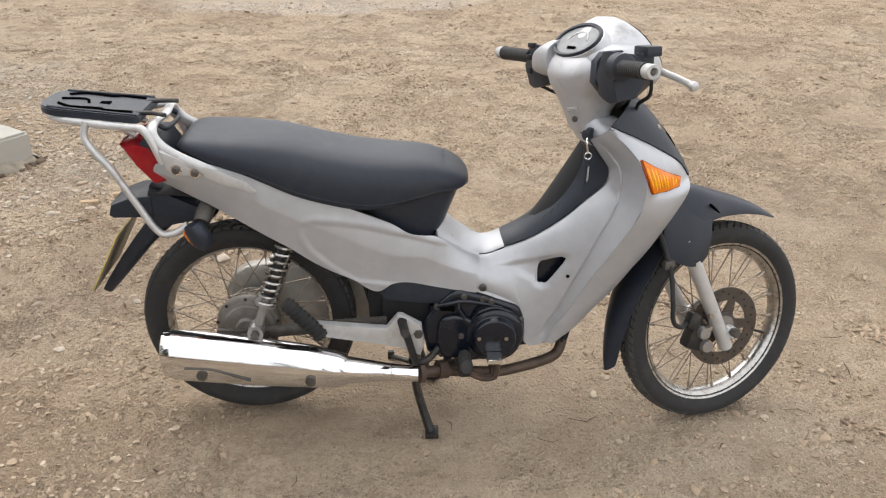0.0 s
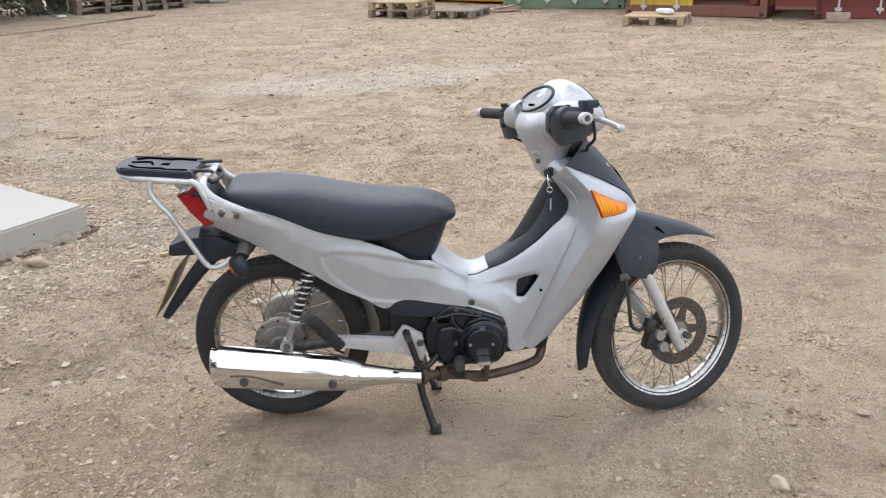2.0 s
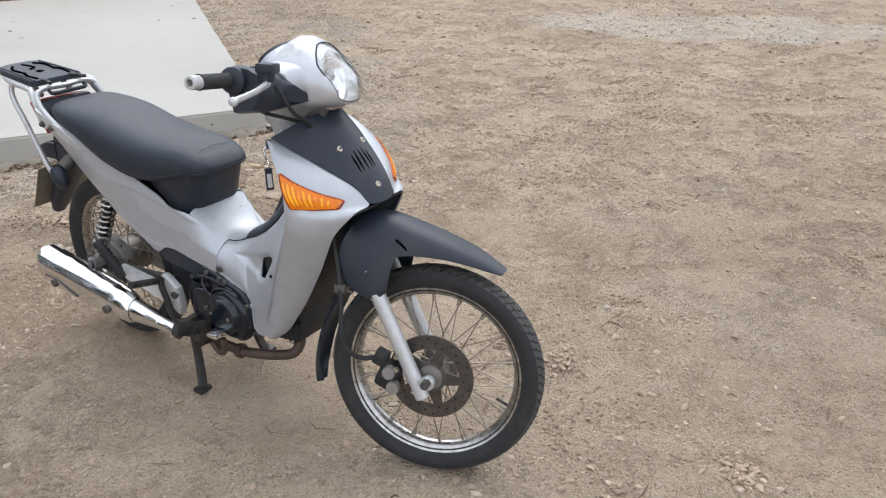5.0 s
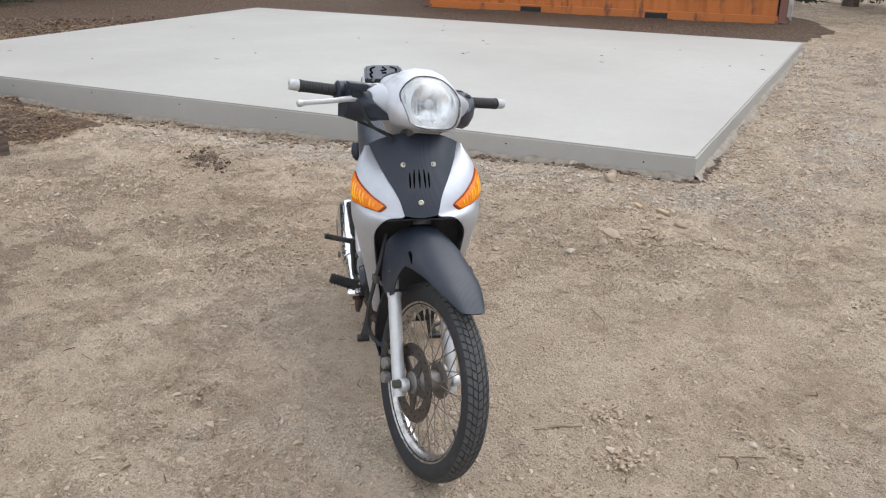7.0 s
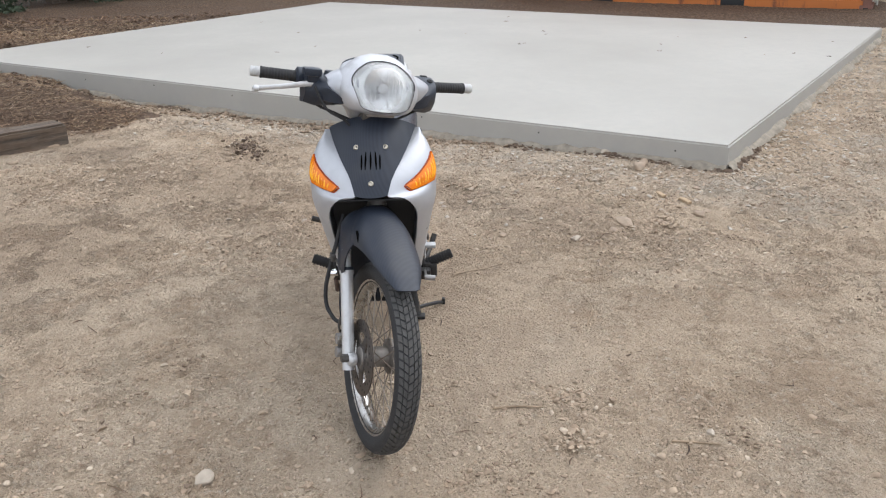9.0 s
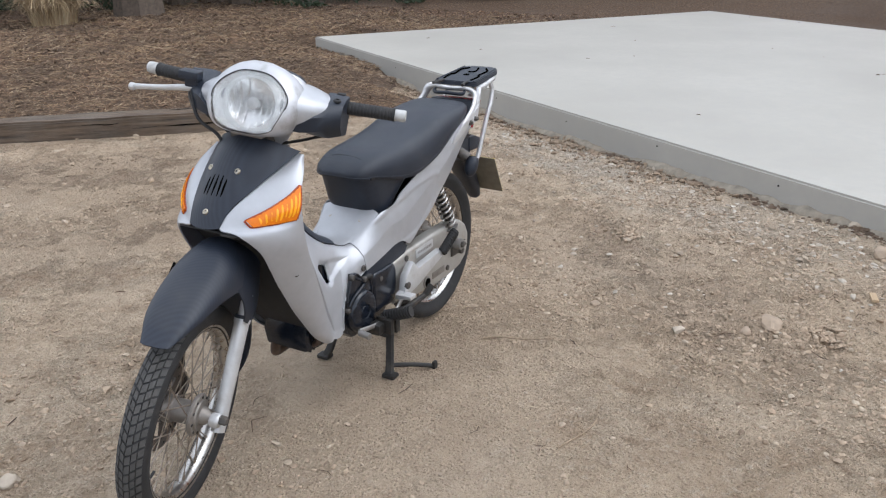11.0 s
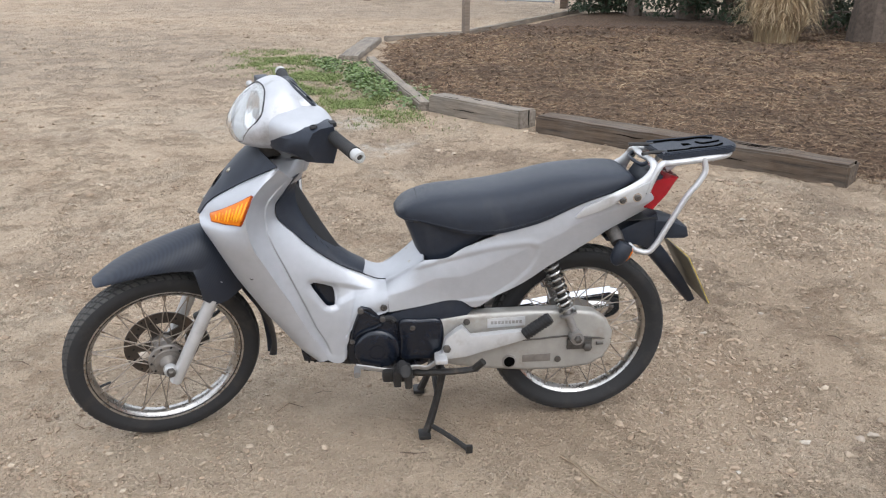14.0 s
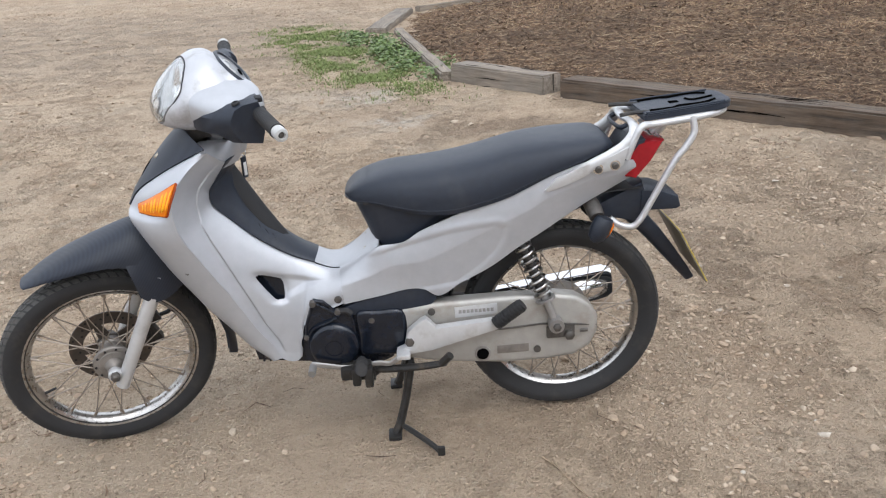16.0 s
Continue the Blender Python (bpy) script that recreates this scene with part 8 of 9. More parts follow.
blades("grass_tuft", np.array(g_pts), rng.uniform(0.010, 0.034, 19000), rng.uniform(0.005, 0.011, 19000), rng, M["grass"], "rough green grass beside the low beam", "grass", 1.3)

ivy = []
while len(ivy) < 3000:
    t = rng.uniform() ** 0.9
    x = 0.06 + 0.85 * t + rng.normal(0, 0.14)
    y = -5.25 - 2.7 * t + rng.normal(0, 0.18)
    patch_k = noise.noise((x * 3.1, y * 3.1, 8))
    if rng.uniform() < 0.35 + 1.5 * patch_k:
        ivy.append((x, y, ground_z(x, y) + 0.010 + rng.uniform() * (0.05 + 0.09 * max(0.0, patch_k))))
ivy = np.array(ivy)


def leaves(name, pts, size, rng, mat, label, category, droop=0.5):
    n = len(pts)
    R = rand_rot(rng, n)
    R[:, 2, :] *= 1.0
    base = np.array([[-0.5, 0, 0], [-0.15, 0.42, 0.06], [0.2, 0.36, 0.04], [0.6, 0, -0.06], [0.2, -0.36, 0.04], [-0.15, -0.42, 0.06]])
    V = np.einsum("nij,kj->nki", R, base)
    V[:, :, 2] *= droop
    V = V * size[:, None, None] + np.asarray(pts)[:, None, :]
    F = np.array([[0, 1, 2, 3], [0, 3, 4, 5]])[None] + (np.arange(n) * 6)[:, None, None]
    return scatter_mesh(name, V.reshape(-1, 3), F.reshape(-1, 4), mat, label, category)


M["ivy_leaf"] = island_mat("ivy_leaf", (0.10, 0.175, 0.045), (0.16, 0.24, 0.07), (0.065, 0.12, 0.035), (0.20, 0.26, 0.10), rough=0.55)
leaves("ivy", ivy, rng.uniform(0.022, 0.050, 3000), rng, M["ivy_leaf"], "low green ivy against the timber beam", "ivy")


def pampas(x, y):
    """Arching blades that rise from a narrow foot and droop all round."""
    n = 3800
    ang, rad = rng.uniform(0, 2 * math.pi, n), 0.30 * np.sqrt(rng.uniform(size=n))
    out = ang + rng.normal(0, 0.5, n)
    d = np.stack([np.cos(out), np.sin(out), np.zeros(n)], 1)
    side = np.stack([-np.sin(out), np.cos(out), np.zeros(n)], 1)
    foot = np.stack([x + rad * np.cos(ang), y + rad * np.sin(ang), np.full(n, 0.03)], 1)
    reach, rise, fall = rng.uniform(0.05, 0.55, n), rng.uniform(0.30, 1.05, n), rng.uniform(0.56, 0.95, n)
    wid, sway = rng.uniform(0.003, 0.006, n), rng.normal(0, 0.06, n)
    rows = []
    for t, ww in ((0, 1), (0.2, 1), (0.4, 1), (0.6, 0.9), (0.8, 0.7), (1.0, 0.1)):
        c = foot + d * (reach * t ** 1.3)[:, None] + side * (sway * t * t)[:, None]
        c[:, 2] += np.maximum(rise * (1 - (t / fall - 1) ** 2), 0.01 - 0.02 * t)
        rows += [c - side * (wid * ww)[:, None], c + side * (wid * ww)[:, None]]
    V = np.stack(rows, 1)
    F = np.array([[2 * k, 2 * k + 1, 2 * k + 3, 2 * k + 2] for k in range(5)])[None] + (np.arange(n) * 12)[:, None, None]
    M["straw_blades"] = island_mat("straw_blades", (0.42, 0.30, 0.16), (0.58, 0.44, 0.26), (0.28, 0.19, 0.10), (0.66, 0.54, 0.36))
    ob = scatter_mesh("pampas_grass", V.reshape(-1, 3), F.reshape(-1, 4), M["straw_blades"], "dry straw-coloured pampas grass clump on the bed", "grass")
    ob["kind"] = ""
    del ob["kind"]
    return ob


pampas(-5.66, -9.55)


# -- trees --
def tree_meshes(seed, h, r, low, spread_r, count, mat):
    rnd = random.Random(seed)
    rg = np.random.default_rng(seed)
    pts = [(rnd.uniform(-0.05, 0.05) * k, rnd.uniform(-0.05, 0.05) * k, h * k / 7) for k in range(8)]
    bits = [tube(pts, [r * 1.35, r, r * 0.9, r * 0.75, r * 0.6, r * 0.45, r * 0.3, r * 0.12], 9, 3)]
    tips = []
    for k in range(34):
        z = low + (h * 0.96 - low) * (k / 33)
        a = k * 2.4 + rnd.uniform(-0.4, 0.4)
        L = spread_r * (1.0 - 0.75 * (z / h)) * rnd.uniform(0.7, 1.15)
        p = [Vector((0, 0, z)), Vector((math.cos(a) * L * 0.5, math.sin(a) * L * 0.5, z + 0.10 * L)), Vector((math.cos(a) * L, math.sin(a) * L, z - 0.10 * L))]
        bits.append(tube(p, [0.035 * (1.2 - z / h), 0.02, 0.006], 5, 3))
        tips.append(p)
    centres = []
    for _ in range(count):
        p = rnd.choice(tips)
        t = rnd.uniform(0.25, 1.05)
        q = p[0].lerp(p[1], t * 2) if t < 0.5 else p[1].lerp(p[2], t * 2 - 1)
        centres.append((q.x + rnd.gauss(0, 0.13), q.y + rnd.gauss(0, 0.13), max(0.12, q.z + rnd.gauss(-0.05, 0.14))))
    n = len(centres)
    R = rand_rot(rg, n)
    base = np.array([[-0.6, 0, 0], [0.0, 0.22, 0.03], [0.7, 0, -0.08], [0.0, -0.22, 0.03]])
    V = np.einsum("nij,kj->nki", R, base) * rg.uniform(0.05, 0.13, n)[:, None, None] + np.array(centres)[:, None, :]
    F = np.array([[0, 1, 2, 3]])[None] + (np.arange(n) * 4)[:, None, None]
    trunk = joined(*bits)
    crown = V.reshape(-1, 3).tolist(), F.reshape(-1, 4).tolist()
    return trunk, crown


def tree(name, seed, h, r, low, spread_r, count, label, crown_mat="needle"):
    t, c = tree_meshes(seed, h, r, low, spread_r, count, crown_mat)
    root = thing(name, label, "tree", group="trees round the yard")
    part("trunk", t, M["bark"], root)
    tagged(part("crown", c, M[crown_mat], root, "", 180), kind="stuff")
    return root


conifers = [tree("conifer", 11, 6.5, 0.15, 0.20, 1.5, 9500, "dark evergreen conifer at the yard's edge"), tree("conifer", 12, 7.5, 0.18, 0.22, 1.7, 9500, "dark evergreen conifer at the yard's edge"), tree("conifer", 13, 5.5, 0.12, 0.4, 1.3, 8000, "thin dark conifer with bare lower stems")]
spots = []
for k in range(18):
    t = k / 17
    spots.append((-16.6 + 11.6 * t, -2.6 - 11.9 * t, k))
for k in range(9):
    t = k / 8
    spots.append((-11.0 + 6.2 * t, 15.0 + 6.8 * t, k + 20))
for k in range(10):
    spots.append((-17.5 + 1.0 * k, 3.5 + 1.25 * k, k + 40))
rt = random.Random(5)
for i, (x, y, k) in enumerate(spots):
    x, y = x + rt.uniform(-0.35, 0.35), y + rt.uniform(-0.35, 0.35)
    m = pose(x, y, 0, 0, 0, rt.uniform(0, 360))
    if i < 3:
        conifers[i].matrix_basis = m
    else:
        copy_thing(conifers[i % 3], m)
big_tree = tree("tree", 21, 9.0, 0.30, 2.6, 2.6, 7000, "broad old tree trunk with ridged bark in the bed")
big_tree.matrix_basis = pose(-7.2, -9.5, 0, 0, 0, 40)
bush = thing("shrub", "dark green shrub by the gate post", "shrub")
bt, bc = tree_meshes(31, 1.6, 0.05, 0.1, 0.7, 3600, "needle")
part("stem", bt, M["bark"], bush)
tagged(part("crown", bc, M["needle"], bush, "", 180), kind="stuff")
bush.matrix_basis = pose(-4.7, -14.9, 0)

# ---- far side of the yard ----
def paint_mat(name, col, rust=0.5, scale=2.0):
    m, n, l, b = nodes_of(name)
    co = n.new("ShaderNodeTexCoord").outputs["Object"]
    mp = n.new("ShaderNodeMapping")
    mp.inputs["Scale"].default_value = (1.6, 1.6, 0.45)
    l.new(co, mp.inputs["Vector"])
    f = add_noise(n, l, scale * 2.2, 9, 0.7, mp.outputs[0])
    g = add_noise(n, l, 0.8, 4, 0.5, co)
    c = mixed(n, l, ramp(n, l, g, (0.35, (0, 0, 0)), (0.7, (0.5, 0.5, 0.5))), col, tuple(q * 0.72 for q in col))
    c = mixed(n, l, ramp(n, l, f, (0.55, (0, 0, 0)), (0.66, (rust,) * 3)), c, (0.105, 0.042, 0.026))
    l.new(c, b.inputs["Base Color"])
    b.inputs["Roughness"].default_value = 0.55
    bumped(n, l, b, f, 0.2, 0.004)
    return m


M["c_orange"] = paint_mat("rusty_orange_paint", (0.50, 0.155, 0.030), 0.85, 1.2)
M["c_green"] = paint_mat("faded_green_paint", (0.15, 0.215, 0.135), 0.25)
M["c_yellow"] = paint_mat("yellow_paint", (0.58, 0.41, 0.055), 0.3)
M["c_red"] = paint_mat("dark_red_paint", (0.165, 0.037, 0.030), 0.4)
M["c_skip"] = paint_mat("skip_orange_paint", (0.62, 0.27, 0.012), 0.2)
M["c_white"] = paint_mat("grubby_white_paint", (0.52, 0.51, 0.47), 0.3)
M["c_brown"] = paint_mat("rust_brown_steel", (0.19, 0.085, 0.058), 0.6)
M["bag_white"] = plain("woven_bag_white", (0.66, 0.67, 0.68), 0.7, 0, 0.12, 12, 0.5, 25, dirt=(0.45, 0.42, 0.37), dirt_amt=0.4, dirt_scale=4)
M["tarp"] = plain("blue_tarpaulin", (0.03, 0.28, 0.46), 0.4, 0, 0.2, 8, 0.5, 20)
M["sandbag"] = plain("tan_sacking", (0.36, 0.27, 0.15), 0.9, 0, 0.3, 10, 0.5, 30)
M["shed"] = plain("pale_blue_cladding", (0.42, 0.47, 0.50), 0.6, 0, 0.1, 5)

CW, CL, CH = 2.44, 6.06, 2.59


def corrugated(p0, along, length, height, out, depth=0.034, pitch=0.278, z0=0.16):
    """A ribbed steel wall from p0 along a direction, ribs standing to out."""
    verts, faces = [], []
    along, out = Vector(along), Vector(out)
    xs = [0.0]
    offs = [0.0]
    x = 0.0
    while x < length - 0.001:
        for dx, o in ((0.072, 0), (0.068, 1), (0.070, 1), (0.068, 0)):
            x = min(length, x + dx)
            xs.append(x)
            offs.append(depth * o)
    for th in (0.0, 0.004):
        for x, o in zip(xs, offs):
            for z in (z0, height - 0.10):
                p = Vector(p0) + along * x + out * (o - depth - th) + Vector((0, 0, z))
                verts.append(p)
    k = len(xs)
    for s in (0, 1):
        for i in range(k - 1):
            b = s * 2 * k + 2 * i
            q = (b, b + 2, b + 3, b + 1)
            faces.append(q if s else q[::-1])
    return verts, faces


def steel_bar(a, b, w, h):
    a, b = Vector(a), Vector(b)
    d = b - a
    L = d.length
    q = Vector((1, 0, 0)).rotation_difference(d.normalized()).to_matrix().to_4x4()
    return bm_data(block(L, w, h, (0, 0, 0), 0.008, 1, Matrix())) if False else moved(bm_data(block(L, w, h, (0, 0, 0), 0.006, 1)), Matrix.Translation((a + b) / 2) @ q)


def container(label, at, rz, wall, post, doors, open_right=False, door_mats=("c_white", "c_white"), pockets=True):
    """A 20-foot box: x runs from the door end inwards, y to its left. doors: which end detail to build."""
    root = thing("shipping_container", label, "container", at, rz, group="yard containers")
    h = CW / 2
    part("side_wall", corrugated((0.16, h - 0.02, 0), (1, 0, 0), CL - 0.32, CH, (0, 1, 0)), M[wall], root, "", 20)
    part("side_wall", corrugated((0.16, -h + 0.02, 0), (1, 0, 0), CL - 0.32, CH, (0, -1, 0)), M[wall], root, "", 20)
    part("end_wall", corrugated((CL - 0.02, -h + 0.16, 0), (0, 1, 0), CW - 0.32, CH, (1, 0, 0)), M[wall], root, "", 20)
    part("roof", block(CL - 0.2, CW - 0.1, 0.04, (CL / 2, 0, CH - 0.05), 0.01), M[wall], root)
    part("floor", block(CL - 0.1, CW - 0.14, 0.05, (CL / 2, 0, 0.17), 0.006), M["c_brown"], root)
    for y in (-h + 0.05, h - 0.05):
        part("bottom_rail", steel_bar((0.1, y, 0.10), (CL - 0.1, y, 0.10), 0.09, 0.16), M[wall if wall == "c_orange" else post], root)
        part("top_rail", steel_bar((0.1, y, CH - 0.07), (CL - 0.1, y, CH - 0.07), 0.08, 0.10), M[post], root)
        for x in (0.07, CL - 0.07):
            part("corner_post", steel_bar((x, y * 0.995, 0.0), (x, y * 0.995, CH), 0.13, 0.12), M[post], root)
            for z in (0.06, CH - 0.06):
                cast = part("corner_casting", block(0.178, 0.162, 0.118, (x + (0.012 if x < 1 else -0.012), y * 0.985, z), 0.012), M[post], root)
                s = 1 if y > 0 else -1
                part("eye", block(0.07, 0.02, 0.05, (x + (0.012 if x < 1 else -0.012), y * 0.985 + s * 0.0745, z), 0.006), M["inside"], cast)
                part("eye", block(0.02, 0.06, 0.05, (x + (-0.070 if x < 1 else 0.070), y * 0.985, z), 0.006), M["inside"], cast)
        if pockets:
            for x in (CL / 2 - 1.05, CL / 2 + 1.05):
                part("fork_pocket", block(0.36, 0.02, 0.115, (x, y + (0.042 if y > 0 else -0.042), 0.095), 0.003), M["inside"], root)
    part("sill", steel_bar((0.03, -h + 0.1, 0.10), (0.03, h - 0.1, 0.10), 0.10, 0.17), M["c_brown" if open_right else post], root)
    part("header", steel_bar((0.03, -h + 0.1, CH - 0.07), (0.03, h - 0.1, CH - 0.07), 0.10, 0.14), M[post], root)
    for side, mat in ((1, door_mats[0]), (-1, door_mats[1])):
        if side < 0 and open_right:
            continue
        y0 = side * 0.58
        leaf = part("door", joined(bm_data(block(0.035, 1.13, 2.24, (0.0, y0, 1.29), 0.006)), *[bm_data(block(0.020, 0.90, 0.38, (-0.022, y0, 0.50 + 0.52 * k), 0.010)) for k in range(4)]), M[mat], root, "ribbed container door")
        for dy in (-0.30, 0.30):
            rod = part("lock_rod", joined(tube([(-0.055, y0 + dy, 0.10), (-0.055, y0 + dy, 2.48)], 0.017, 10, 0), *[bm_data(block(0.05, 0.10, 0.05, (-0.045, y0 + dy, z), 0.006)) for z in (0.16, 0.62, 1.30, 1.98, 2.40)]), M["c_white"], leaf, "pale locking rod")
            part("handle", steel_bar((-0.075, y0 + dy, 1.05), (-0.075, y0 + dy + 0.34, 1.05), 0.012, 0.035), M["galv"], leaf)
        for z in (0.4, 1.0, 1.6, 2.2):
            part("hinge", block(0.06, 0.09, 0.10, (-0.01, side * (h - 0.07), z), 0.01), M[mat], leaf)
    return root


# the orange one shows its long side beyond the slab; its doors stand at the far right
o_dir = Vector((-0.48, -0.877, 0))
container("rusty orange shipping container behind the slab, white doors", (-9.0 - 0.877 * 1.22, 6.85 + 0.48 * 1.22, -0.02), math.degrees(math.atan2(o_dir.y, o_dir.x)), "c_orange", "c_brown", True)
patch_at = Vector((-9.0, 6.85, 0)) + o_dir * 1.42 + Vector((0.877, -0.48, 0)) * 0.02
sign_ob = new("dark_panel", mesh_of("dark_panel", *bm_data(block(0.46, 0.012, 0.42, (0, 0, 0), 0.003)), M["inside"]))
sign_ob.matrix_basis = pose(patch_at.x, patch_at.y, 0.62, 0, 0, math.degrees(math.atan2(o_dir.y, o_dir.x)))
tagged(sign_ob, "square dark panel fixed on the orange container", "panel")
container("faded green shipping container, doors shut", (3.20, 14.52, 0.0), 66, "c_green", "c_green", True, door_mats=("c_green", "c_green"))
container("yellow shipping container with one door open on a dark inside", (5.13, 12.30, 0.0), 55, "c_yellow", "c_brown", True, open_right=True, door_mats=("c_yellow", "c_yellow"))
container("dark red shipping container, doors shut", (7.92, 10.82, 0.0), 67, "c_red", "c_red", True, door_mats=("c_red", "c_red"))
leaf = thing("container_door", "dark red container door swung open on its hinges", "door", (6.26, 11.42, 0.10), -24)
part("panel", joined(bm_data(block(0.62, 0.05, 2.24, (0.25, 0, 1.2), 0.006)), *[bm_data(block(0.46, 0.02, 0.40, (0.25, -0.03, 0.42 + 0.52 * k), 0.01)) for k in range(4)]), M["c_red"], leaf)
part("edge_strip", steel_bar((-0.06, 0, 0.08), (0.56, 0, 0.08), 0.06, 0.05), M["c_brown"], leaf)
ext = thing("gas_bottle", "red steel bottle standing in the container's doorway", "bottle", (6.02, 11.86, 0.19))
part("body", moved(solid([(0.03, 0), (0.085, 0.02), (0.09, 0.06), (0.09, 0.46), (0.07, 0.54), (0.03, 0.58)], 18), Matrix.Rotation(radians(90), 4, "X")), M["c_red"], ext)
part("valve", moved(solid([(0.02, 0.57), (0.02, 0.62), (0.012, 0.64)], 10), Matrix.Rotation(radians(90), 4, "X")), M["galv"], ext)
foot = thing("concrete_block", "rough grey block under a container's lock rod", "block", (6.95, 10.80, 0), -20)
part("body", block(0.34, 0.18, 0.14, (0, 0, 0.07), 0.012), M["rock"], foot)


def pallet(w, d, mat, at, rz, label, group="pallets"):
    root = thing("pallet", label, "pallet", at, rz, group)
    n = 7
    for k in range(n):
        part("board", block(w, d / n * 0.80, 0.022, (0, -d / 2 + d / n * (k + 0.5), 0.133), 0.003, 1), M[mat], root)
    for x in (-w / 2 + 0.05, 0, w / 2 - 0.05):
        part("runner", block(0.10, d, 0.020, (x, 0, 0.011), 0.003, 1), M[mat], root)
        for y in (-d / 2 + 0.06, 0, d / 2 - 0.06):
            part("block", block(0.10, 0.12, 0.08, (x, y, 0.061), 0.004, 1), M[mat], root)
        part("stringer", block(0.10, d, 0.020, (x, 0, 0.111), 0.003, 1), M[mat], root)
    return root


def pallet_stack(x, y, rz, n, mats, w=1.2, d=1.0, label="wooden pallet in a stack at the yard's edge"):
    rnd = random.Random(int(x * 10) + 77)
    for k in range(n):
        pallet(w, d, mats[min(k, len(mats) - 1)], (x + rnd.uniform(-0.03, 0.03), y + rnd.uniform(-0.03, 0.03), 0.146 * k), rz + rnd.uniform(-3, 3), label)


pallet_stack(-6.88, 17.32, 33, 4, ("pine_grey", "pine_grey", "pine", "pine"), 1.3, 1.0)
pallet_stack(-5.72, 17.95, 20, 6, ("pine_grey",), 1.0, 1.0, "weathered grey pallet in a tall stack")
pallet_stack(0.02, 14.12, -28, 2, ("pine_grey", "pine"), 0.96, 0.92, "pallet stacked before the skip")
pallet_stack(1.16, 13.62, -28, 1, ("pine_grey",), 0.84, 0.9, "low pallet before the skip")
pallet_stack(4.25, 11.46, -27, 1, ("pine",), 0.96, 0.85, "light pine pallet with a bag on it")


def sack(name, x, y, z, r, h, mat, label, category, seed, squash=1.0):
    bm = bmesh.new()
    bmesh.ops.create_icosphere(bm, subdivisions=4, radius=1.0)
    for v in bm.verts:
        p = v.co.copy()
        q = Vector((math.copysign(abs(p.x) ** 0.6, p.x), math.copysign(abs(p.y) ** 0.6, p.y), math.copysign(abs(p.z) ** 0.7, p.z)))
        k = 1 + 0.10 * noise.noise(p * 2.2 + Vector((seed, 0, 0))) + 0.05 * noise.noise(p * 6 + Vector((0, seed, 0)))
        v.co = Vector((q.x * r * k, q.y * r * squash * k, (q.z * k + 0.98) * h / 2))
    me = bpy.data.meshes.new(name)
    bm.to_mesh(me)
    bm.free()
    finish(me, M[mat], 60)
    ob = new(name, me)
    ob.matrix_basis = pose(x, y, z, 0, 0, seed * 37)
    return tagged(ob, label, category)


sack("bulk_bag", -5.05, 19.45, 0, 0.36, 0.7, "bag_white", "white woven bulk bag slumped by the pallets", "bag", 2)
sack("bulk_bag", -4.65, 19.05, 0, 0.25, 0.3, "bag_white", "white woven bag fallen on the ground", "bag", 3)
sack("sand_sack", -4.45, 21.2, 0, 0.42, 0.5, "sandbag", "tan sack of sand by the fence", "sack", 4)
sack("bulk_bag", -3.55, 21.4, 0, 0.42, 0.85, "bag_white", "full white bulk bag", "bag", 5)
sack("bulk_bag", -2.55, 21.5, 0, 0.40, 0.85, "bag_white", "full white bulk bag", "bag", 6)
sack("bulk_bag", -1.35, 21.6, 0, 0.38, 0.85, "bag_white", "full white bulk bag", "bag", 7)
sack("plastic_sack", 4.38, 11.38, 0.146, 0.16, 0.09, "bag_white", "crumpled white plastic sack on a pallet", "bag", 8, 0.6)
sack("tarpaulin_bundle", -9.2, 14.3, 0, 0.65, 0.5, "tarp", "blue tarpaulin bundle by the trees", "tarpaulin", 9, 0.55)
sack("plastic_sack", -7.3, 16.0, 0, 0.10, 0.06, "bag_white", "scrap of white plastic under the trees", "bag", 10, 0.5)

shed = thing("shed", "pale blue-grey shed wall at the far fence", "shed", (-0.45, 23.4, 0), -6)
part("wall", block(3.4, 1.6, 2.3, (0, 0, 1.2), 0.01), M["shed"], shed)
part("plinth", block(2.64, 1.64, 0.12, (0, 0, 0.06), 0.01), M["concrete"], shed)
part("roof", block(2.8, 1.8, 0.08, (0, 0, 2.4), 0.01), M["galv"], shed)
for k in range(9):
    part("batten", block(0.03, 0.02, 2.1, (-1.2 + 0.3 * k, -0.81, 1.2), 0.004), M["shed"], shed)

skip = thing("skip", "orange-yellow steel skip beside the pallets", "skip", (1.65, 17.6, 0), -38)


def skip_body():
    low = [(-1.6, -0.85), (1.6, -0.85), (1.6, 0.85), (-1.6, 0.85)]
    rings = []
    for z, g, t in ((0.05, 0.0, 0), (1.15, 0.32, 0), (1.22, 0.38, 0), (1.22, 0.30, 0), (0.12, -0.05, 0)):
        rings.append([(x + math.copysign(g * 1.4, x), y + math.copysign(g * 0.3, y), z) for x, y in low])
    return loft(rings)


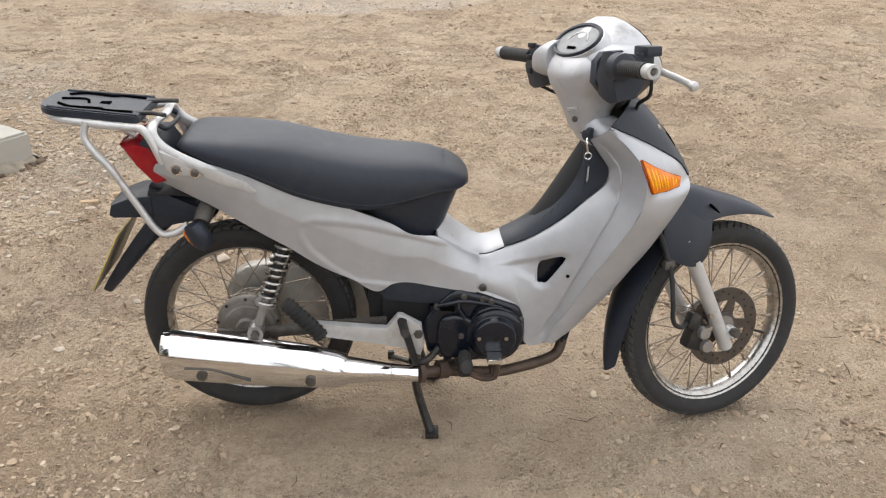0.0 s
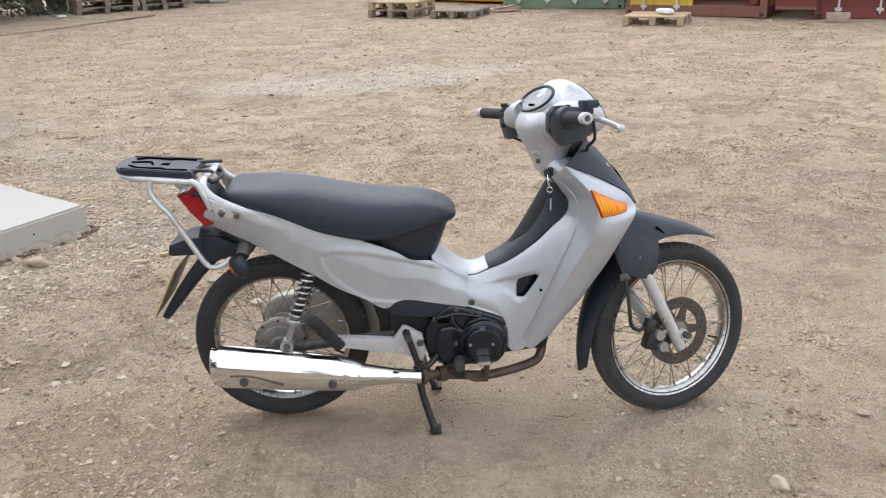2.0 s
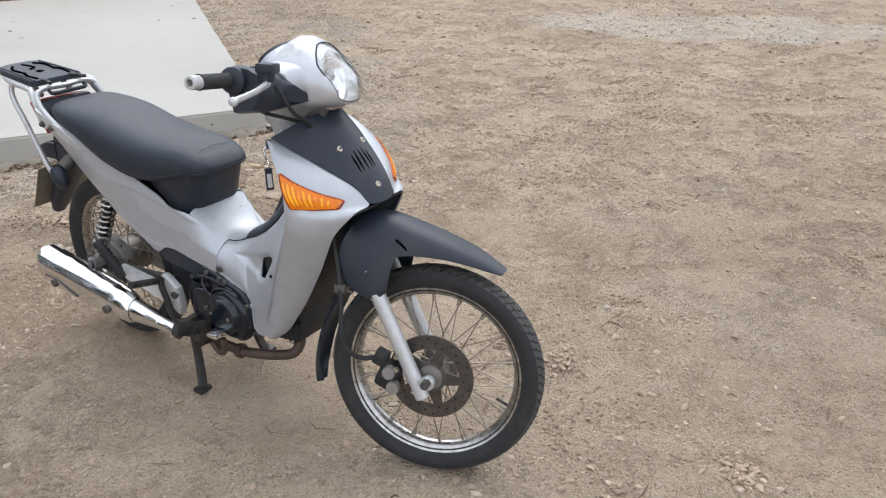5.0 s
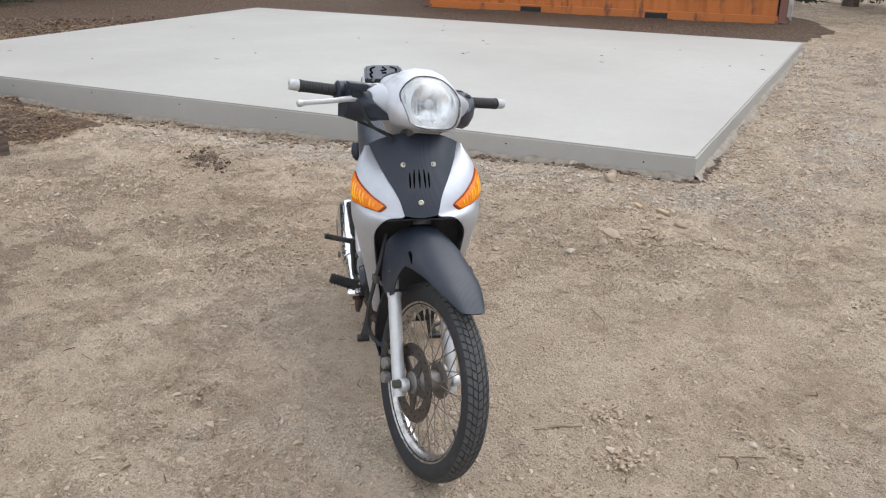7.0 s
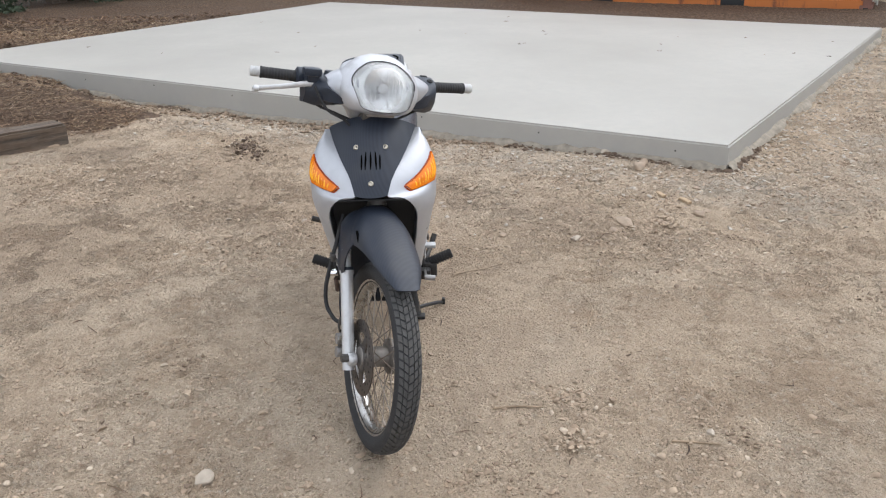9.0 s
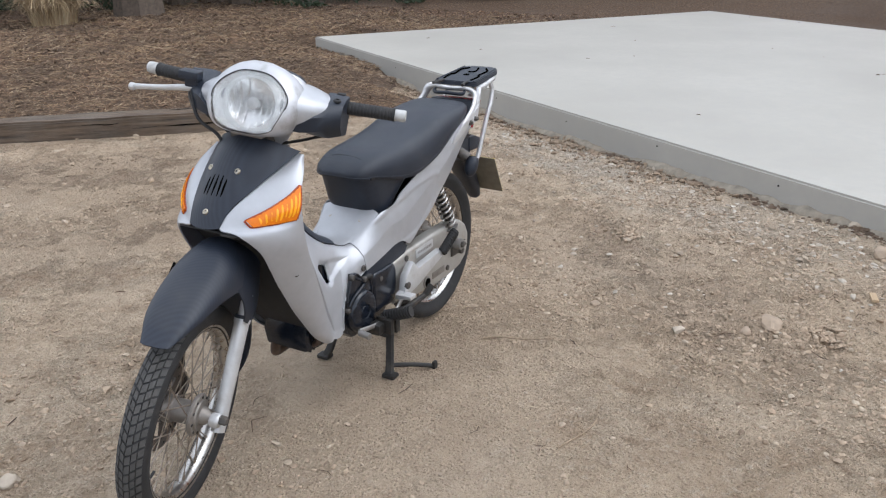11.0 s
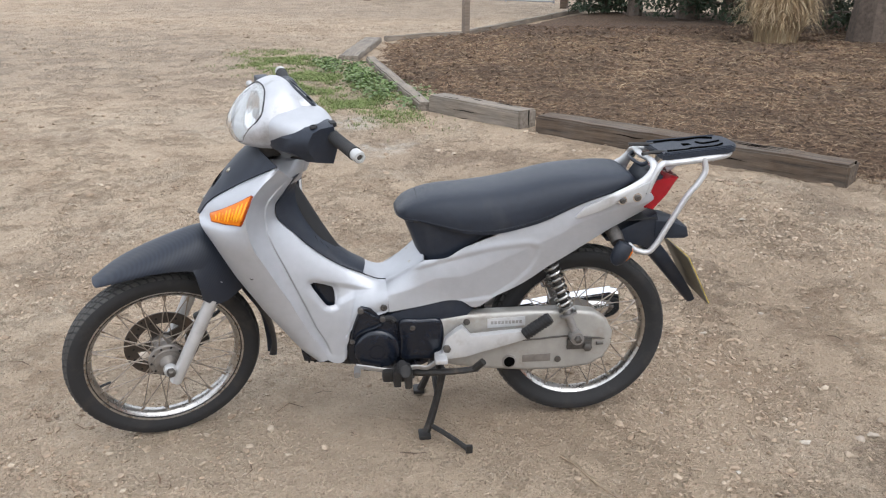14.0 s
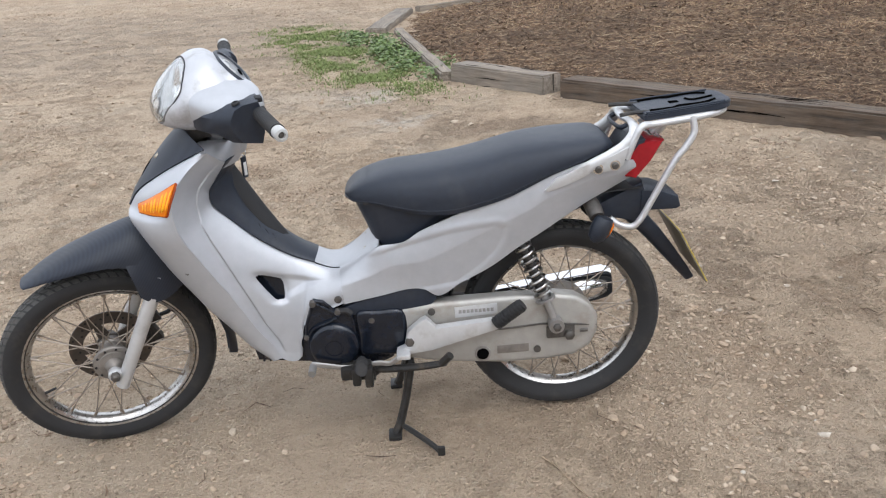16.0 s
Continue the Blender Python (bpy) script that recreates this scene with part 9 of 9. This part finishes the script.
part("body", skip_body(), M["c_skip"], skip)
for x in (-0.8, 0.0, 0.8):
    for s in (-1, 1):
        part("rib", steel_bar((x, s * 0.88, 0.1), (x, s * 0.98, 1.15), 0.07, 0.05), M["c_skip"], skip)
for s in (-1, 1):
    part("lug", tube([(0.9, s * 0.82, 0.75), (0.9, s * 0.98, 0.75)], 0.05, 12, 0), M["c_skip"], skip)
for k in range(5):
    pl = thing("plank", "loose weathered plank on the ground by the skip", "plank", (1.95 + 0.05 * k, 14.2 + 0.10 * k, 0.02 + 0.012 * k), 10 + 13 * k, group="loose planks")
    part("board", block(0.75, 0.11, 0.022, (0, 0, 0.012), 0.003, 1), M["pine_grey" if k % 2 else "pine"], pl)

# far rubble before the green container
P_, S_ = spread(rng, 260, (2.2, 4.3, 13.7, 14.9), lambda x, y: 1, lambda x, y: 0.015 + 0.02 * rng.uniform())
pebbles("rubble", P_, S_, rng, M["pebble"], "grey rubble before the green container")

# gate beyond the beds
gate = thing("field_gate", "galvanised tubular field gate, shut", "gate", (-0.05, -19.2, 0), math.degrees(math.atan2(2.42, -4.15)))
for z in (0.14, 0.34, 0.54, 0.76, 1.0, 1.2):
    part("rail", tube([(0.1, 0, z), (4.7, 0, z)], 0.020, 8, 0), M["galv"], gate)
for x in (0.1, 1.25, 2.4, 3.55, 4.7):
    part("stile", tube([(x, 0, 0.10), (x, 0, 1.24)], 0.022, 8, 0), M["galv"], gate)
part("post", block(0.16, 0.16, 1.5, (-0.1, 0, 0.7), 0.01), M["sleeper"], gate)
part("post", block(0.16, 0.16, 1.5, (4.95, 0, 0.7), 0.01), M["sleeper"], gate)
road = new("road", mesh_of("road", [(-60, -24, 0.02), (60, -33, 0.02), (60, -25.5, 0.02), (-60, -17.5, 0.02)], [(0, 1, 2, 3)], plain("pale_road", (0.34, 0.33, 0.31), 0.85, 0, 0.12, 3, 0.3, 40)))
tagged(road, "pale gravel road beyond the gate and hedge", "road", kind="structure")
# conifers added all round beyond view, to darken reflections in paint and chrome
reflection_trees = [(14, -26), (22, -20), (26, -8), (27, 4), (25, 16), (16, 24), (6, 26), (-6, 26), (-16, 22), (-24, 12), (-27, 0), (-24, -14), (-14, -26), (0, -34), (8, -34)]
for i, (x, y) in enumerate(reflection_trees):
    t = copy_thing(conifers[i % 3], pose(x, y, 0, 0, 0, 47 * i))
    t.scale = (1.5, 1.5, 1.3)
